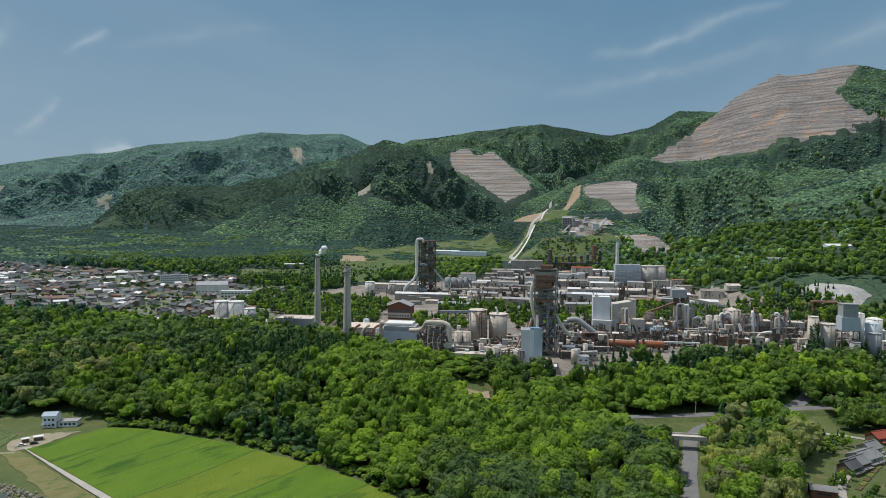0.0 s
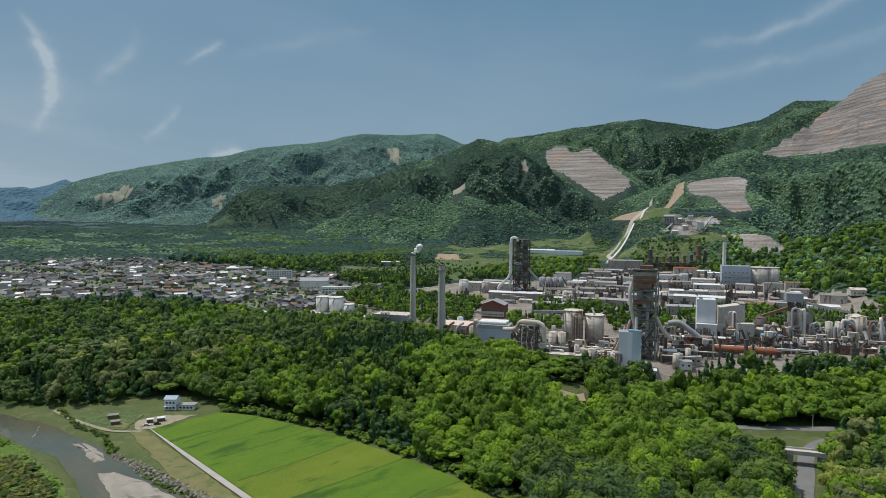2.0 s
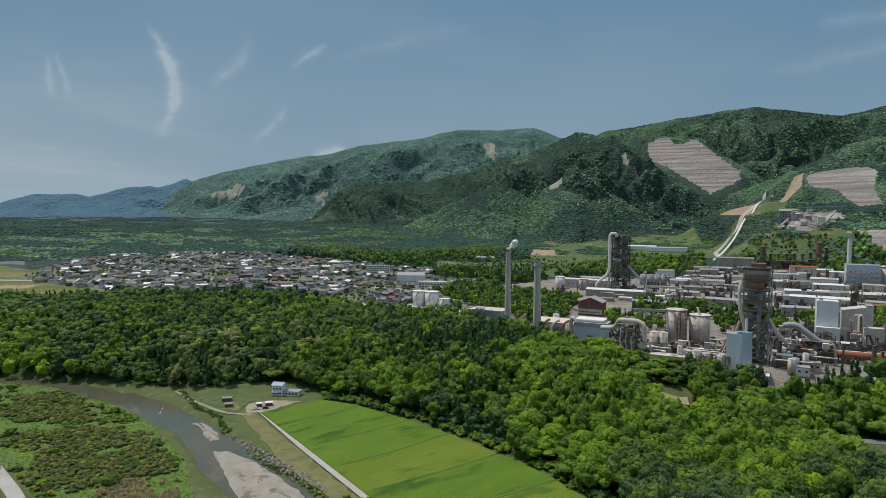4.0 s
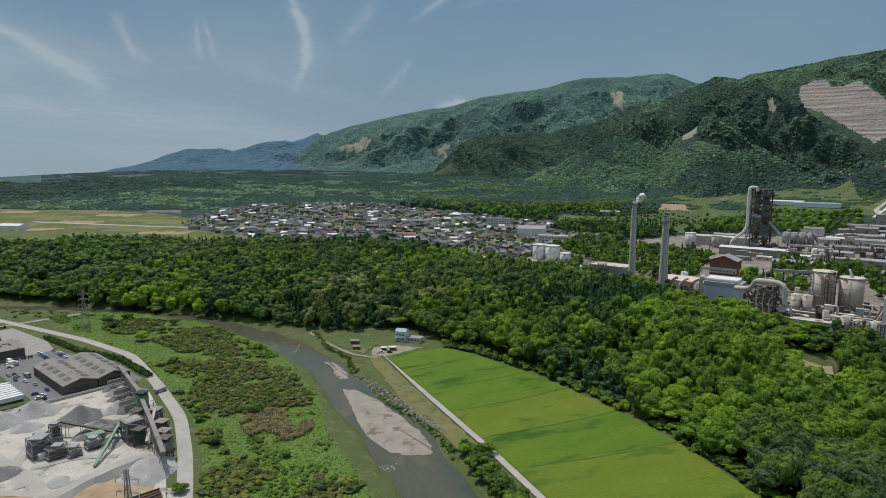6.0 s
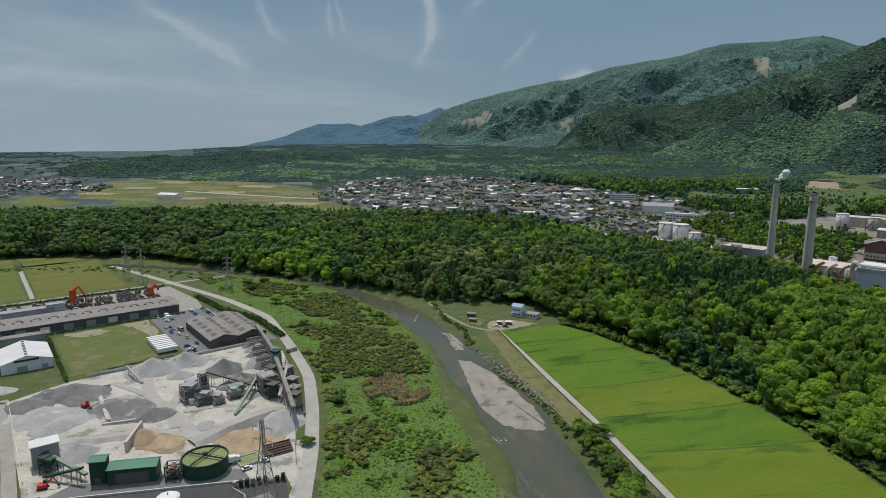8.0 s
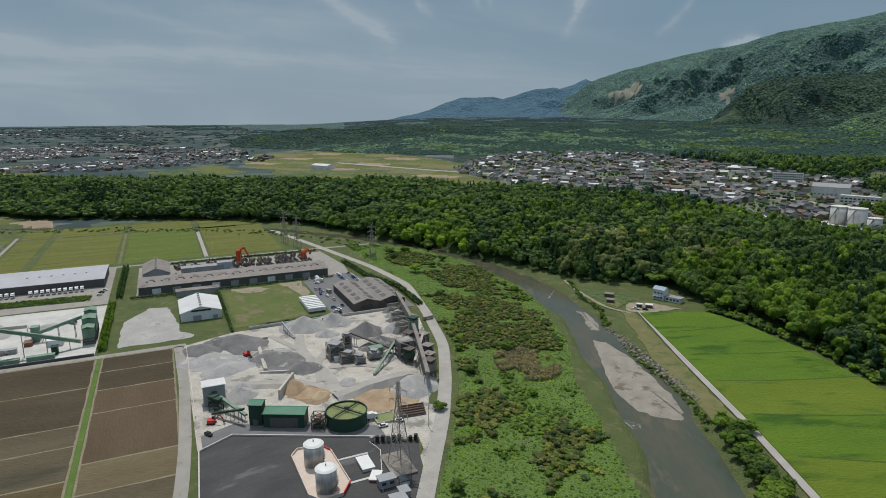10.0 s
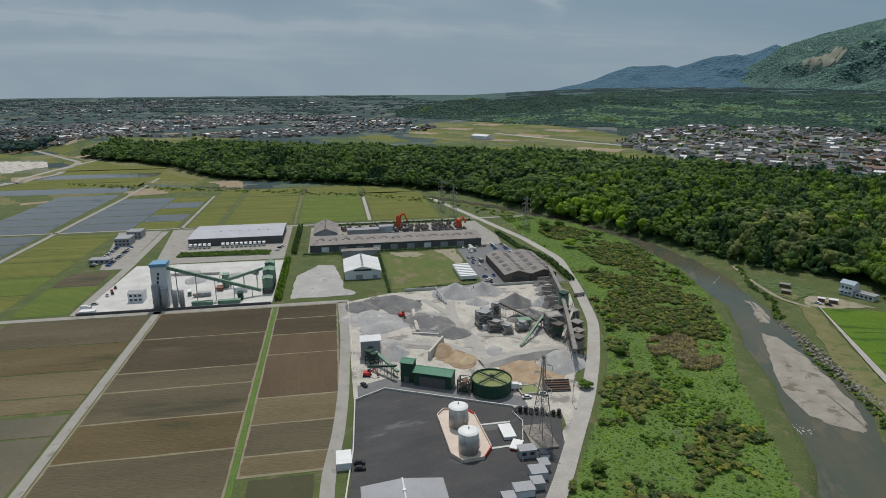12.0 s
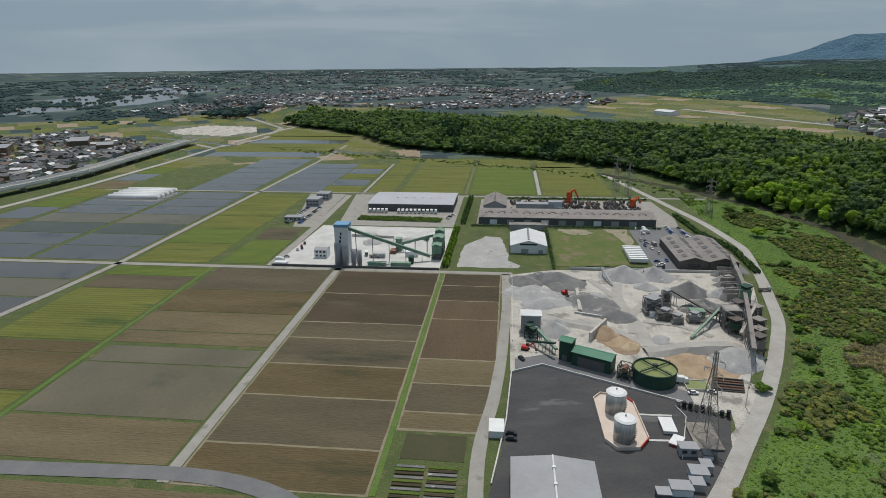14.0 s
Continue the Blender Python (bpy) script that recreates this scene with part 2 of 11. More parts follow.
PALE = [
    [(469, 2060), (498, 2073), (623, 2038), (630, 1994), (579, 1851), (567, 1788), (558, 1717), (498, 1688), (498, 1764), (498, 1847), (482, 1880), (456, 1895), (457, 1963)],
    [(415, 1492), (477, 1485), (506, 1452), (504, 1349), (483, 1316), (421, 1335), (430, 1405)],
    [(374, 1992), (440, 2091), (472, 2098), (447, 2003), (390, 1962)],
    [(220, 1945), (279, 2025), (330, 2054), (359, 2050), (334, 1923), (258, 1933)],
    [(-252, 1470), (-256, 1593), (-204, 1589), (-181, 1466)],
    [(-2357, 2979), (-2404, 3193), (-2241, 3118), (-2150, 3013), (-2207, 3012), (-2291, 2985)],
    [(-1742, 3089), (-1710, 3119), (-1663, 3100), (-1668, 3062), (-1706, 3051)],
    [(-922, 3694), (-890, 3814), (-823, 3638), (-796, 3423), (-870, 3626)],
    [(-84, 2631), (-59, 2651), (20, 2451), (-3, 2543)],
    [(-348, 2392), (-329, 2587), (-262, 2238), (-299, 2218)],
    [(352, 1665), (440, 1655), (452, 1610), (390, 1588), (384, 1520), (340, 1500), (322, 1560), (335, 1640)],
]
# graded ground: height = a + b x + c y inside the outline
GRADED = [(PALE[0], (-454.5, 0.0912, 0.3279)), (PALE[1], (-289.7, 0.0792, 0.2403)), (PALE[2], (-426.9, 0.0657, 0.3146)), (PALE[3], (-327.5, 0.0347, 0.2334)), (QUARRIES[1], (-943.8, 0.0306, 0.4652)),
          ([(330, 1772), (478, 1699), (443, 1574), (357, 1440), (281, 1454)], (-304.6, 0.0604, 0.2539))]


def relief(x, y):
    """Spurs and gullies of worn mountain slopes, about -0.5 to 0.5: sharp crests between wandering valleys, at four sizes."""
    wx = x + 190 * (vnoise(x, y, 310, 41) - 0.5) + 60 * (vnoise(x, y, 110, 42) - 0.5)
    wy = y + 190 * (vnoise(x, y, 310, 43) - 0.5) + 60 * (vnoise(x, y, 110, 44) - 0.5)
    out, turn = 0.0, 0.3
    for size, share in ((520, 0.38), (240, 0.50), (110, 0.34), (50, 0.16)):
        c, w = math.cos(turn), math.sin(turn)
        out = out + share * (1 - 2 * np.abs(vnoise(wx * c - wy * w, wx * w + wy * c, size, int(size) % 13) * 1.3 - 0.65))
        turn += 0.9
    return out - 0.81


def terrain(x, y):
    """Height of the bare ground, and which ridge it belongs to (-1: the plain and the foot of the mountains)."""
    x, y = np.asarray(x, float), np.asarray(y, float)
    r, bearing = np.hypot(x, y), np.degrees(np.arctan2(-x, y))
    d, _, _, side = to_line(x, y, TERRACE)
    s = d * side
    z = 21.0 * smooth(-4, 95, s)
    hill = smooth(80, 50, bearing) * smooth(-170, -120, bearing)
    rise = 5.0 * smooth(700, 1100, r) + 60.0 * smooth(1150, 2500, r) + 28.0 * smooth(2500, 3900, r)
    z = z + rise * hill * smooth(0, 200, s)
    z = np.maximum(z, 66.0 * np.clip(r / 4900, 0, 1.2) ** 2 * smooth(1200, 3000, r))
    fold = relief(x, y)
    dug, owner = np.zeros(np.shape(x), bool), np.full(np.shape(x), -1)
    for poly in QUARRIES:
        dug |= inside(x, y, poly)
    for line, slope, cut in RIDGES:
        a = np.array(line)
        d, k, n, _ = to_line(x, y, line)
        top = a[n, 2] * (1 - k) + a[n + 1, 2] * k
        bare = top - slope * d * (1 + 0.22 * smooth(500, 0, d)) + 0.05 * np.minimum(d, 500)
        rough = np.minimum(d, 460) * cut * fold * np.where(dug, 0.25, 1.0)
        here = bare + rough * smooth(0, 110, d) * smooth(-10, 120, bare - z)
        owner = np.where(here > z, RIDGES.index((line, slope, cut)), owner)
        z = np.maximum(z, here)
    wild = smooth(1100, 2200, r) * smooth(30, 110, z)
    near = smooth(3500, 2900, r)
    z = z + wild * ((9 + 7 * near) * (vnoise(x, y, 75, 8) - 0.5) + 9 * near * (vnoise(x, y, 33, 9) - 0.5))
    for poly, (a, b, c) in GRADED:
        d = np.where(inside(x, y, poly), 0.0, to_line(x, y, poly + poly[:1])[0])
        z = z + (a + b * x + c * y - z) * smooth(130, 6, d)
    d, k, n, _ = to_line(x, y, RIVER)
    w = np.array([p[2] for p in RIVER_RUN])
    half = w[n] * (1 - k) + w[n + 1] * k + 4.0 * (vnoise(x, y, 17, 31) - 0.5)
    z = z - 4.0 * smooth(half + 5, half - 4, d)
    return z, owner


def ground_z(x, y):
    return terrain(x, y)[0]


def ground_at(x, y):
    return float(ground_z(np.array([x]), np.array([y]))[0])

# ---- materials -------------------------------------------------------------
MATS = {}


def mat(name, a, b=None, size=3.0, fine=0.3, rough=0.8, metal=0.0, bump=0.0, spots=None, leaf=0.0, per=None, stretch=(1, 1, 1), amount=0.5, turn=0.0, rows=None):
    """A surface that wanders between the colours a and b at two scales (metres): a wide one and a fine grain.
    spots: (colour, size, share) of patches; per: "object" or "island" for one tone a piece; leaf: how much light passes through;
    turn: the grain's direction in degrees; rows: (pitch, depth) of plough lines or crop rows along it."""
    m = bpy.data.materials.new(name)
    m.use_nodes = True
    MATS[name] = m
    n, l = m.node_tree.nodes, m.node_tree.links
    n.clear()
    out, bs = n.new("ShaderNodeOutputMaterial"), n.new("ShaderNodeBsdfPrincipled")
    b = b or tuple(0.72 * c for c in a)
    geo, mp = n.new("ShaderNodeNewGeometry"), n.new("ShaderNodeMapping")
    mp.vector_type = "TEXTURE"
    mp.inputs["Scale"].default_value = [1 / k for k in stretch]
    mp.inputs["Rotation"].default_value = (0, 0, radians(turn))
    l.new(geo.outputs["Position"], mp.inputs[0])

    def noise_at(scale, detail, vec=None):
        z = n.new("ShaderNodeTexNoise")
        z.inputs["Scale"].default_value, z.inputs["Detail"].default_value, z.inputs["Roughness"].default_value = 1.0 / scale, detail, 0.6
        l.new(vec or mp.outputs[0], z.inputs["Vector"])
        return z.outputs["Fac"]

    wide, grain = noise_at(size, 5), noise_at(fine, 3)
    add = n.new("ShaderNodeMath"); add.operation = "MULTIPLY_ADD"
    add.inputs[1].default_value = amount
    l.new(grain, add.inputs[0])
    sub = n.new("ShaderNodeMath"); sub.operation = "SUBTRACT"; sub.inputs[1].default_value = amount / 2
    l.new(wide, sub.inputs[0]); l.new(sub.outputs[0], add.inputs[2])
    fac = add.outputs[0]
    if per:
        pick = n.new("ShaderNodeObjectInfo").outputs["Random"] if per == "object" else geo.outputs["Random Per Island"]
        each = n.new("ShaderNodeMath"); each.operation = "MULTIPLY_ADD"
        each.inputs[1].default_value, each.inputs[2].default_value = 0.7, -0.35
        l.new(pick, each.inputs[0])
        tot = n.new("ShaderNodeMath"); l.new(each.outputs[0], tot.inputs[0]); l.new(fac, tot.inputs[1])
        fac = tot.outputs[0]
    rng = n.new("ShaderNodeMapRange"); rng.inputs["From Min"].default_value, rng.inputs["From Max"].default_value = 0.3, 0.7
    l.new(fac, rng.inputs["Value"])
    mix = n.new("ShaderNodeMix"); mix.data_type = "RGBA"
    mix.inputs["A"].default_value, mix.inputs["B"].default_value = (*a, 1), (*b, 1)
    l.new(rng.outputs[0], mix.inputs["Factor"])
    col = mix.outputs["Result"]
    if spots:
        colour, reach, share = spots
        sp = n.new("ShaderNodeMapRange"); sp.interpolation_type = "SMOOTHSTEP"
        sp.inputs["From Min"].default_value, sp.inputs["From Max"].default_value = 0.66 - share * 0.4, 0.74 - share * 0.3
        l.new(noise_at(reach, 4), sp.inputs["Value"])
        m2 = n.new("ShaderNodeMix"); m2.data_type = "RGBA"; m2.inputs["B"].default_value = (*colour, 1)
        l.new(col, m2.inputs["A"]); l.new(sp.outputs[0], m2.inputs["Factor"])
        col = m2.outputs["Result"]
    if rows:
        al, wv = n.new("ShaderNodeMapping"), n.new("ShaderNodeTexWave")
        al.vector_type = "TEXTURE"; al.inputs["Rotation"].default_value = (0, 0, radians(turn))
        l.new(geo.outputs["Position"], al.inputs[0]); l.new(al.outputs[0], wv.inputs["Vector"])
        wv.bands_direction = "Y"
        wv.inputs["Scale"].default_value, wv.inputs["Distortion"].default_value, wv.inputs["Detail"].default_value, wv.inputs["Detail Scale"].default_value = 0.314 / rows[0], 3.0, 3, 0.25
        part_of = n.new("ShaderNodeMapRange"); part_of.inputs["From Min"].default_value, part_of.inputs["From Max"].default_value = 0.35, 0.62
        part_of.inputs["To Min"].default_value, part_of.inputs["To Max"].default_value = 0.25 * rows[1], rows[1]
        l.new(noise_at(19, 3), part_of.inputs["Value"])
        dip = n.new("ShaderNodeMath"); dip.operation = "MULTIPLY"; l.new(wv.outputs["Fac"], dip.inputs[0]); l.new(part_of.outputs[0], dip.inputs[1])
        rest = n.new("ShaderNodeMath"); rest.operation = "SUBTRACT"; rest.inputs[0].default_value = 1.0 + 0.3 * rows[1]; l.new(dip.outputs[0], rest.inputs[1])
        mr = n.new("ShaderNodeMix"); mr.data_type = "RGBA"; mr.blend_type = "MULTIPLY"; mr.inputs["Factor"].default_value = 1
        l.new(col, mr.inputs["A"]); l.new(rest.outputs[0], mr.inputs["B"])
        col = mr.outputs["Result"]
    l.new(col, bs.inputs["Base Color"])
    bs.inputs["Roughness"].default_value, bs.inputs["Metallic"].default_value = rough, metal
    bs.inputs["Specular IOR Level"].default_value = 0.10 if leaf else 0.3
    if bump:
        bp = n.new("ShaderNodeBump"); bp.inputs["Strength"].default_value, bp.inputs["Distance"].default_value = min(1, bump), fine * 2
        l.new(grain, bp.inputs["Height"]); l.new(bp.outputs[0], bs.inputs["Normal"])
    if leaf:
        # every tree its own tone, from shaded blue-green to sunny yellow-green
        own, info = n.new("ShaderNodeAttribute"), n.new("ShaderNodeObjectInfo")
        own.attribute_name = "tone"
        sm = n.new("ShaderNodeMath"); l.new(own.outputs["Fac"], sm.inputs[0]); l.new(info.outputs["Random"], sm.inputs[1])
        fr = n.new("ShaderNodeMath"); fr.operation = "FRACT"; l.new(sm.outputs[0], fr.inputs[0])
        tn = n.new("ShaderNodeValToRGB"); l.new(fr.outputs[0], tn.inputs[0])
        tn.color_ramp.elements[0].color, tn.color_ramp.elements[1].color = (0.55, 0.62, 0.70, 1), (1.32, 1.30, 0.85, 1)
        tn.color_ramp.elements.new(0.5).color = (0.94, 0.98, 0.92, 1)
        tm = n.new("ShaderNodeMix"); tm.data_type = "RGBA"; tm.blend_type = "MULTIPLY"; tm.inputs["Factor"].default_value = 1
        l.new(col, tm.inputs["A"]); l.new(tn.outputs[0], tm.inputs["B"])
        col = tm.outputs["Result"]
        l.new(col, bs.inputs["Base Color"])
        tr = n.new("ShaderNodeBsdfTranslucent"); ms = n.new("ShaderNodeMixShader")
        gain = n.new("ShaderNodeMix"); gain.data_type = "RGBA"; gain.blend_type = "MULTIPLY"; gain.inputs["Factor"].default_value = 1
        gain.inputs["B"].default_value = (1.35, 1.4, 0.85, 1)
        l.new(col, gain.inputs["A"]); l.new(gain.outputs["Result"], tr.inputs["Color"])
        ms.inputs[0].default_value = leaf
        l.new(bs.outputs[0], ms.inputs[1]); l.new(tr.outputs[0], ms.inputs[2]); l.new(ms.outputs[0], out.inputs["Surface"])
    else:
        l.new(bs.outputs[0], out.inputs["Surface"])
    return m


def ribs(m, pitch, axis="X", depth=0.03):
    """Adds the corrugation of sheet metal, in the thing's own axes."""
    n, l = m.node_tree.nodes, m.node_tree.links
    co, wv, bp = n.new("ShaderNodeTexCoord"), n.new("ShaderNodeTexWave"), n.new("ShaderNodeBump")
    wv.bands_direction = axis
    wv.inputs["Scale"].default_value = 0.314 / pitch
    bp.inputs["Strength"].default_value, bp.inputs["Distance"].default_value = 0.5, depth
    l.new(co.outputs["Object"], wv.inputs["Vector"]); l.new(wv.outputs["Fac"], bp.inputs["Height"])
    bs = next(k for k in n if k.type == "BSDF_PRINCIPLED")
    l.new(bp.outputs[0], bs.inputs["Normal"])
    return m


FIELD_O, FIELD_U, FIELD_V = (-385.0, -28.0), (0.977, -0.212), (0.212, 0.977)  # the field grid
FIELD_TURN = math.degrees(math.atan2(FIELD_U[1], FIELD_U[0]))
# land
mat("meadow", (0.080, 0.112, 0.036), (0.125, 0.152, 0.052), 14, 0.9, 0.9, bump=0.8, spots=((0.165, 0.155, 0.075), 9, 0.28))
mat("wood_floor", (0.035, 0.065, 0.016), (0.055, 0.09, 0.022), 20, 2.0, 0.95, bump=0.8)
mat("bank_grass", (0.135, 0.145, 0.050), (0.215, 0.195, 0.090), 8, 0.8, 0.9, bump=0.6, spots=((0.085, 0.135, 0.036), 7, 0.25))
mat("bare_soil", (0.36, 0.29, 0.21), (0.27, 0.20, 0.13), 14, 1.0, 0.95, bump=0.5)
mat("town_ground", (0.20, 0.19, 0.17), (0.085, 0.12, 0.048), 30, 5, 0.9, amount=0.8)
mat("plant_ground", (0.300, 0.270, 0.234), (0.150, 0.134, 0.118), 14, 2.0, 0.9, bump=0.3, amount=0.7)
mat("gravel_pale", (0.58, 0.545, 0.485), (0.385, 0.36, 0.32), 11, 0.8, 0.95, bump=0.5, amount=0.95, spots=((0.255, 0.238, 0.215), 11, 0.32))
mat("gravel_grey", (0.155, 0.152, 0.155), (0.25, 0.243, 0.235), 9, 0.5, 0.95, bump=0.6, amount=0.9, spots=((0.40, 0.385, 0.355), 8, 0.22))
mat("lot_gravel", (0.46, 0.45, 0.435), (0.36, 0.35, 0.335), 12, 0.8, 0.95, bump=0.5, amount=0.8, spots=((0.25, 0.255, 0.20), 9, 0.18))
mat("farm_dirt", (0.36, 0.31, 0.235), (0.24, 0.225, 0.15), 7, 0.7, 0.95, bump=0.5, amount=0.8, spots=((0.13, 0.15, 0.07), 6, 0.25))
mat("gravel_light", (0.45, 0.44, 0.425), (0.30, 0.297, 0.30), 9, 0.5, 0.95, bump=0.6, amount=0.9, spots=((0.52, 0.50, 0.465), 8, 0.22))
mat("sand_brown", (0.235, 0.165, 0.105), (0.34, 0.255, 0.175), 6, 0.5, 0.95, bump=0.4, amount=0.9)
mat("sand_orange", (0.34, 0.235, 0.145), (0.45, 0.345, 0.235), 5, 0.5, 0.95, bump=0.5)
mat("sand_tan", (0.50, 0.40, 0.26), (0.42, 0.32, 0.2), 5, 0.5, 0.95, bump=0.5)
mat("river_gravel", (0.36, 0.33, 0.285), (0.27, 0.245, 0.205), 6, 0.6, 0.9, bump=0.6, spots=((0.17, 0.15, 0.11), 9, 0.28))
mat("asphalt", (0.055, 0.055, 0.058), (0.085, 0.083, 0.082), 9, 0.6, 0.9, bump=0.2, spots=((0.13, 0.13, 0.13), 14, 0.12), stretch=(1, 0.35, 1))
mat("road_grey", (0.285, 0.268, 0.238), (0.345, 0.328, 0.298), 8, 0.6, 0.95, bump=0.2, spots=((0.22, 0.21, 0.18), 6, 0.2))
mat("road_asphalt", (0.15, 0.15, 0.155), (0.19, 0.19, 0.19), 8, 0.6, 0.9, bump=0.2)
mat("road_pale", (0.43, 0.41, 0.38), (0.34, 0.32, 0.29), 8, 0.6, 0.95, bump=0.3)
mat("concrete_yard", (0.62, 0.61, 0.58), (0.46, 0.45, 0.43), 12, 1.0, 0.9, bump=0.2)
mat("hill_meadow", (0.075, 0.120, 0.040), (0.125, 0.165, 0.058), 40, 5, 0.9, bump=0.8, amount=0.8, spots=((0.21, 0.19, 0.13), 40, 0.22))
mat("tank_shell", (0.56, 0.55, 0.53), (0.34, 0.33, 0.31), 2.5, 0.5, 0.45, 0.35, stretch=(1, 1, 0.12))
mat("soil_bund", (0.30, 0.255, 0.185), (0.20, 0.185, 0.105), 6, 0.5, 0.95, bump=0.5)
mat("scree", (0.185, 0.210, 0.165), (0.29, 0.255, 0.205), 60, 8, 0.95, spots=((0.06, 0.105, 0.075), 50, 0.3))
# fields
mat("soil_brown", (0.094, 0.071, 0.033), (0.147, 0.112, 0.057), 24, 0.9, 0.95, bump=0.6, amount=0.6, stretch=(0.3, 1.2, 1), turn=FIELD_TURN + 90, rows=(1.3, 0.100), spots=((0.066, 0.062, 0.030), 30, 0.12))
mat("soil_dark", (0.061, 0.048, 0.029), (0.097, 0.074, 0.044), 24, 0.9, 0.95, bump=0.6, amount=0.6, stretch=(0.3, 1.2, 1), turn=FIELD_TURN + 90, rows=(1.2, 0.060), spots=((0.105, 0.088, 0.058), 40, 0.12))
mat("soil_grey", (0.085, 0.073, 0.044), (0.134, 0.110, 0.069), 24, 0.9, 0.95, bump=0.6, amount=0.6, stretch=(0.3, 1.2, 1), turn=FIELD_TURN + 90, rows=(1.4, 0.050), spots=((0.062, 0.058, 0.036), 44, 0.12))
mat("soil_red", (0.096, 0.069, 0.040), (0.139, 0.099, 0.061), 24, 0.9, 0.95, bump=0.6, amount=0.6, stretch=(0.3, 1.2, 1), turn=FIELD_TURN, rows=(1.5, 0.060), spots=((0.152, 0.122, 0.088), 24, 0.12))
mat("soil_tan", (0.128, 0.101, 0.055), (0.186, 0.150, 0.085), 24, 0.9, 0.95, bump=0.6, amount=0.6, stretch=(0.3, 1.2, 1), turn=FIELD_TURN + 90, rows=(1.4, 0.100), spots=((0.092, 0.090, 0.044), 32, 0.12))
mat("paddy_wet", (0.105, 0.092, 0.056), (0.160, 0.138, 0.085), 45, 2, 0.30, spots=((0.085, 0.080, 0.052), 40, 0.2))
mat("paddy_olive", (0.060, 0.056, 0.024), (0.080, 0.074, 0.034), 30, 2, 0.15)
mat("paddy_water", (0.098, 0.086, 0.072), (0.125, 0.110, 0.092), 40, 2, 0.10, spots=((0.060, 0.054, 0.042), 30, 0.2))
MATS["paddy_water"].node_tree.nodes["Principled BSDF"].inputs["Specular IOR Level"].default_value = 0.6
mat("crop_green", (0.091, 0.135, 0.022), (0.136, 0.172, 0.032), 14, 0.8, 0.9, bump=0.6, stretch=(0.2, 1.6, 1), turn=FIELD_TURN + 90, rows=(2.4, 0.35))
mat("crop_olive", (0.114, 0.131, 0.025), (0.167, 0.171, 0.039), 16, 0.8, 0.9, bump=0.6, stretch=(0.2, 1.6, 1), turn=FIELD_TURN + 90, rows=(3.0, 0.4), spots=((0.075, 0.105, 0.026), 18, 0.2))
mat("rice_bright", (0.084, 0.172, 0.011), (0.128, 0.215, 0.015), 22, 0.7, 0.9, bump=0.9, stretch=(0.5, 1.3, 1), turn=56, amount=0.9, rows=(1.6, 0.10), spots=((0.046, 0.112, 0.008), 24, 0.30))
mat("rice_yellow", (0.128, 0.192, 0.014), (0.160, 0.215, 0.019), 18, 0.7, 0.9, bump=0.9, stretch=(0.5, 1.3, 1), turn=56, amount=0.9, rows=(1.6, 0.10), spots=((0.080, 0.146, 0.012), 20, 0.28))
mat("rice_bund", (0.050, 0.105, 0.016), (0.075, 0.135, 0.022), 5, 0.6, 0.9, bump=0.6)
mat("flood_grass", (0.105, 0.190, 0.036), (0.155, 0.235, 0.055), 9, 0.8, 0.9, bump=0.9, spots=((0.135, 0.185, 0.070), 12, 0.2))
mat("lawn", (0.088, 0.135, 0.030), (0.145, 0.155, 0.052), 14, 0.7, 0.9, bump=0.5, amount=0.7, spots=((0.20, 0.165, 0.095), 18, 0.36))
# rock and hills
mat("stone", (0.36, 0.33, 0.28), (0.22, 0.20, 0.17), 2, 0.4, 0.9, bump=0.6, per="object")
# leaves
mat("leaf_bright", (0.160, 0.255, 0.045), (0.235, 0.336, 0.062), 6, 0.9, 0.55, leaf=0.5, per="island", amount=0.9)
mat("leaf_mid", (0.117, 0.193, 0.043), (0.191, 0.274, 0.059), 6, 0.9, 0.55, leaf=0.5, per="island", amount=0.9)
mat("leaf_dark", (0.086, 0.147, 0.061), (0.164, 0.234, 0.088), 6, 0.9, 0.55, leaf=0.5, per="island", amount=0.9)
mat("leaf_yellow", (0.224, 0.325, 0.057), (0.302, 0.409, 0.078), 6, 0.9, 0.55, leaf=0.5, per="island", amount=0.9)
mat("leaf_cedar", (0.062, 0.125, 0.065), (0.106, 0.190, 0.089), 6, 0.9, 0.55, leaf=0.5, per="island", amount=0.9)
mat("leaf_bamboo", (0.242, 0.274, 0.113), (0.351, 0.370, 0.166), 6, 0.9, 0.55, leaf=0.5, per="island", amount=0.9)
mat("reed_dry", (0.30, 0.245, 0.175), (0.42, 0.36, 0.27), 4, 0.7, 0.9, per="island", leaf=0.4)
mat("leaf_scrub", (0.162, 0.190, 0.062), (0.275, 0.275, 0.105), 4, 0.6, 0.7, leaf=0.45, per="island", amount=0.9)
# hill and mountain leaves: distance haze put into the colour, bluer farther off
mat("leaf_hill_hazed", (0.181, 0.305, 0.190), (0.293, 0.433, 0.247), 70, 5, 0.7, leaf=0.4, per="island")
mat("leaf_hill_dark_hazed", (0.054, 0.111, 0.092), (0.093, 0.168, 0.122), 70, 5, 0.7, leaf=0.35, per="island")
mat("leaf_mountain_hazed", (0.228, 0.382, 0.339), (0.323, 0.472, 0.387), 90, 8, 0.7, leaf=0.3, per="island")
mat("leaf_mountain_dark_hazed", (0.203, 0.348, 0.319), (0.261, 0.406, 0.348), 90, 8, 0.7, leaf=0.3, per="island")
# woods of the distant plain: haze put into the colour as blue-grey
mat("leaf_distant_hazed", (0.040, 0.078, 0.090), (0.066, 0.108, 0.112), 60, 6, 0.7, leaf=0.3, per="island")
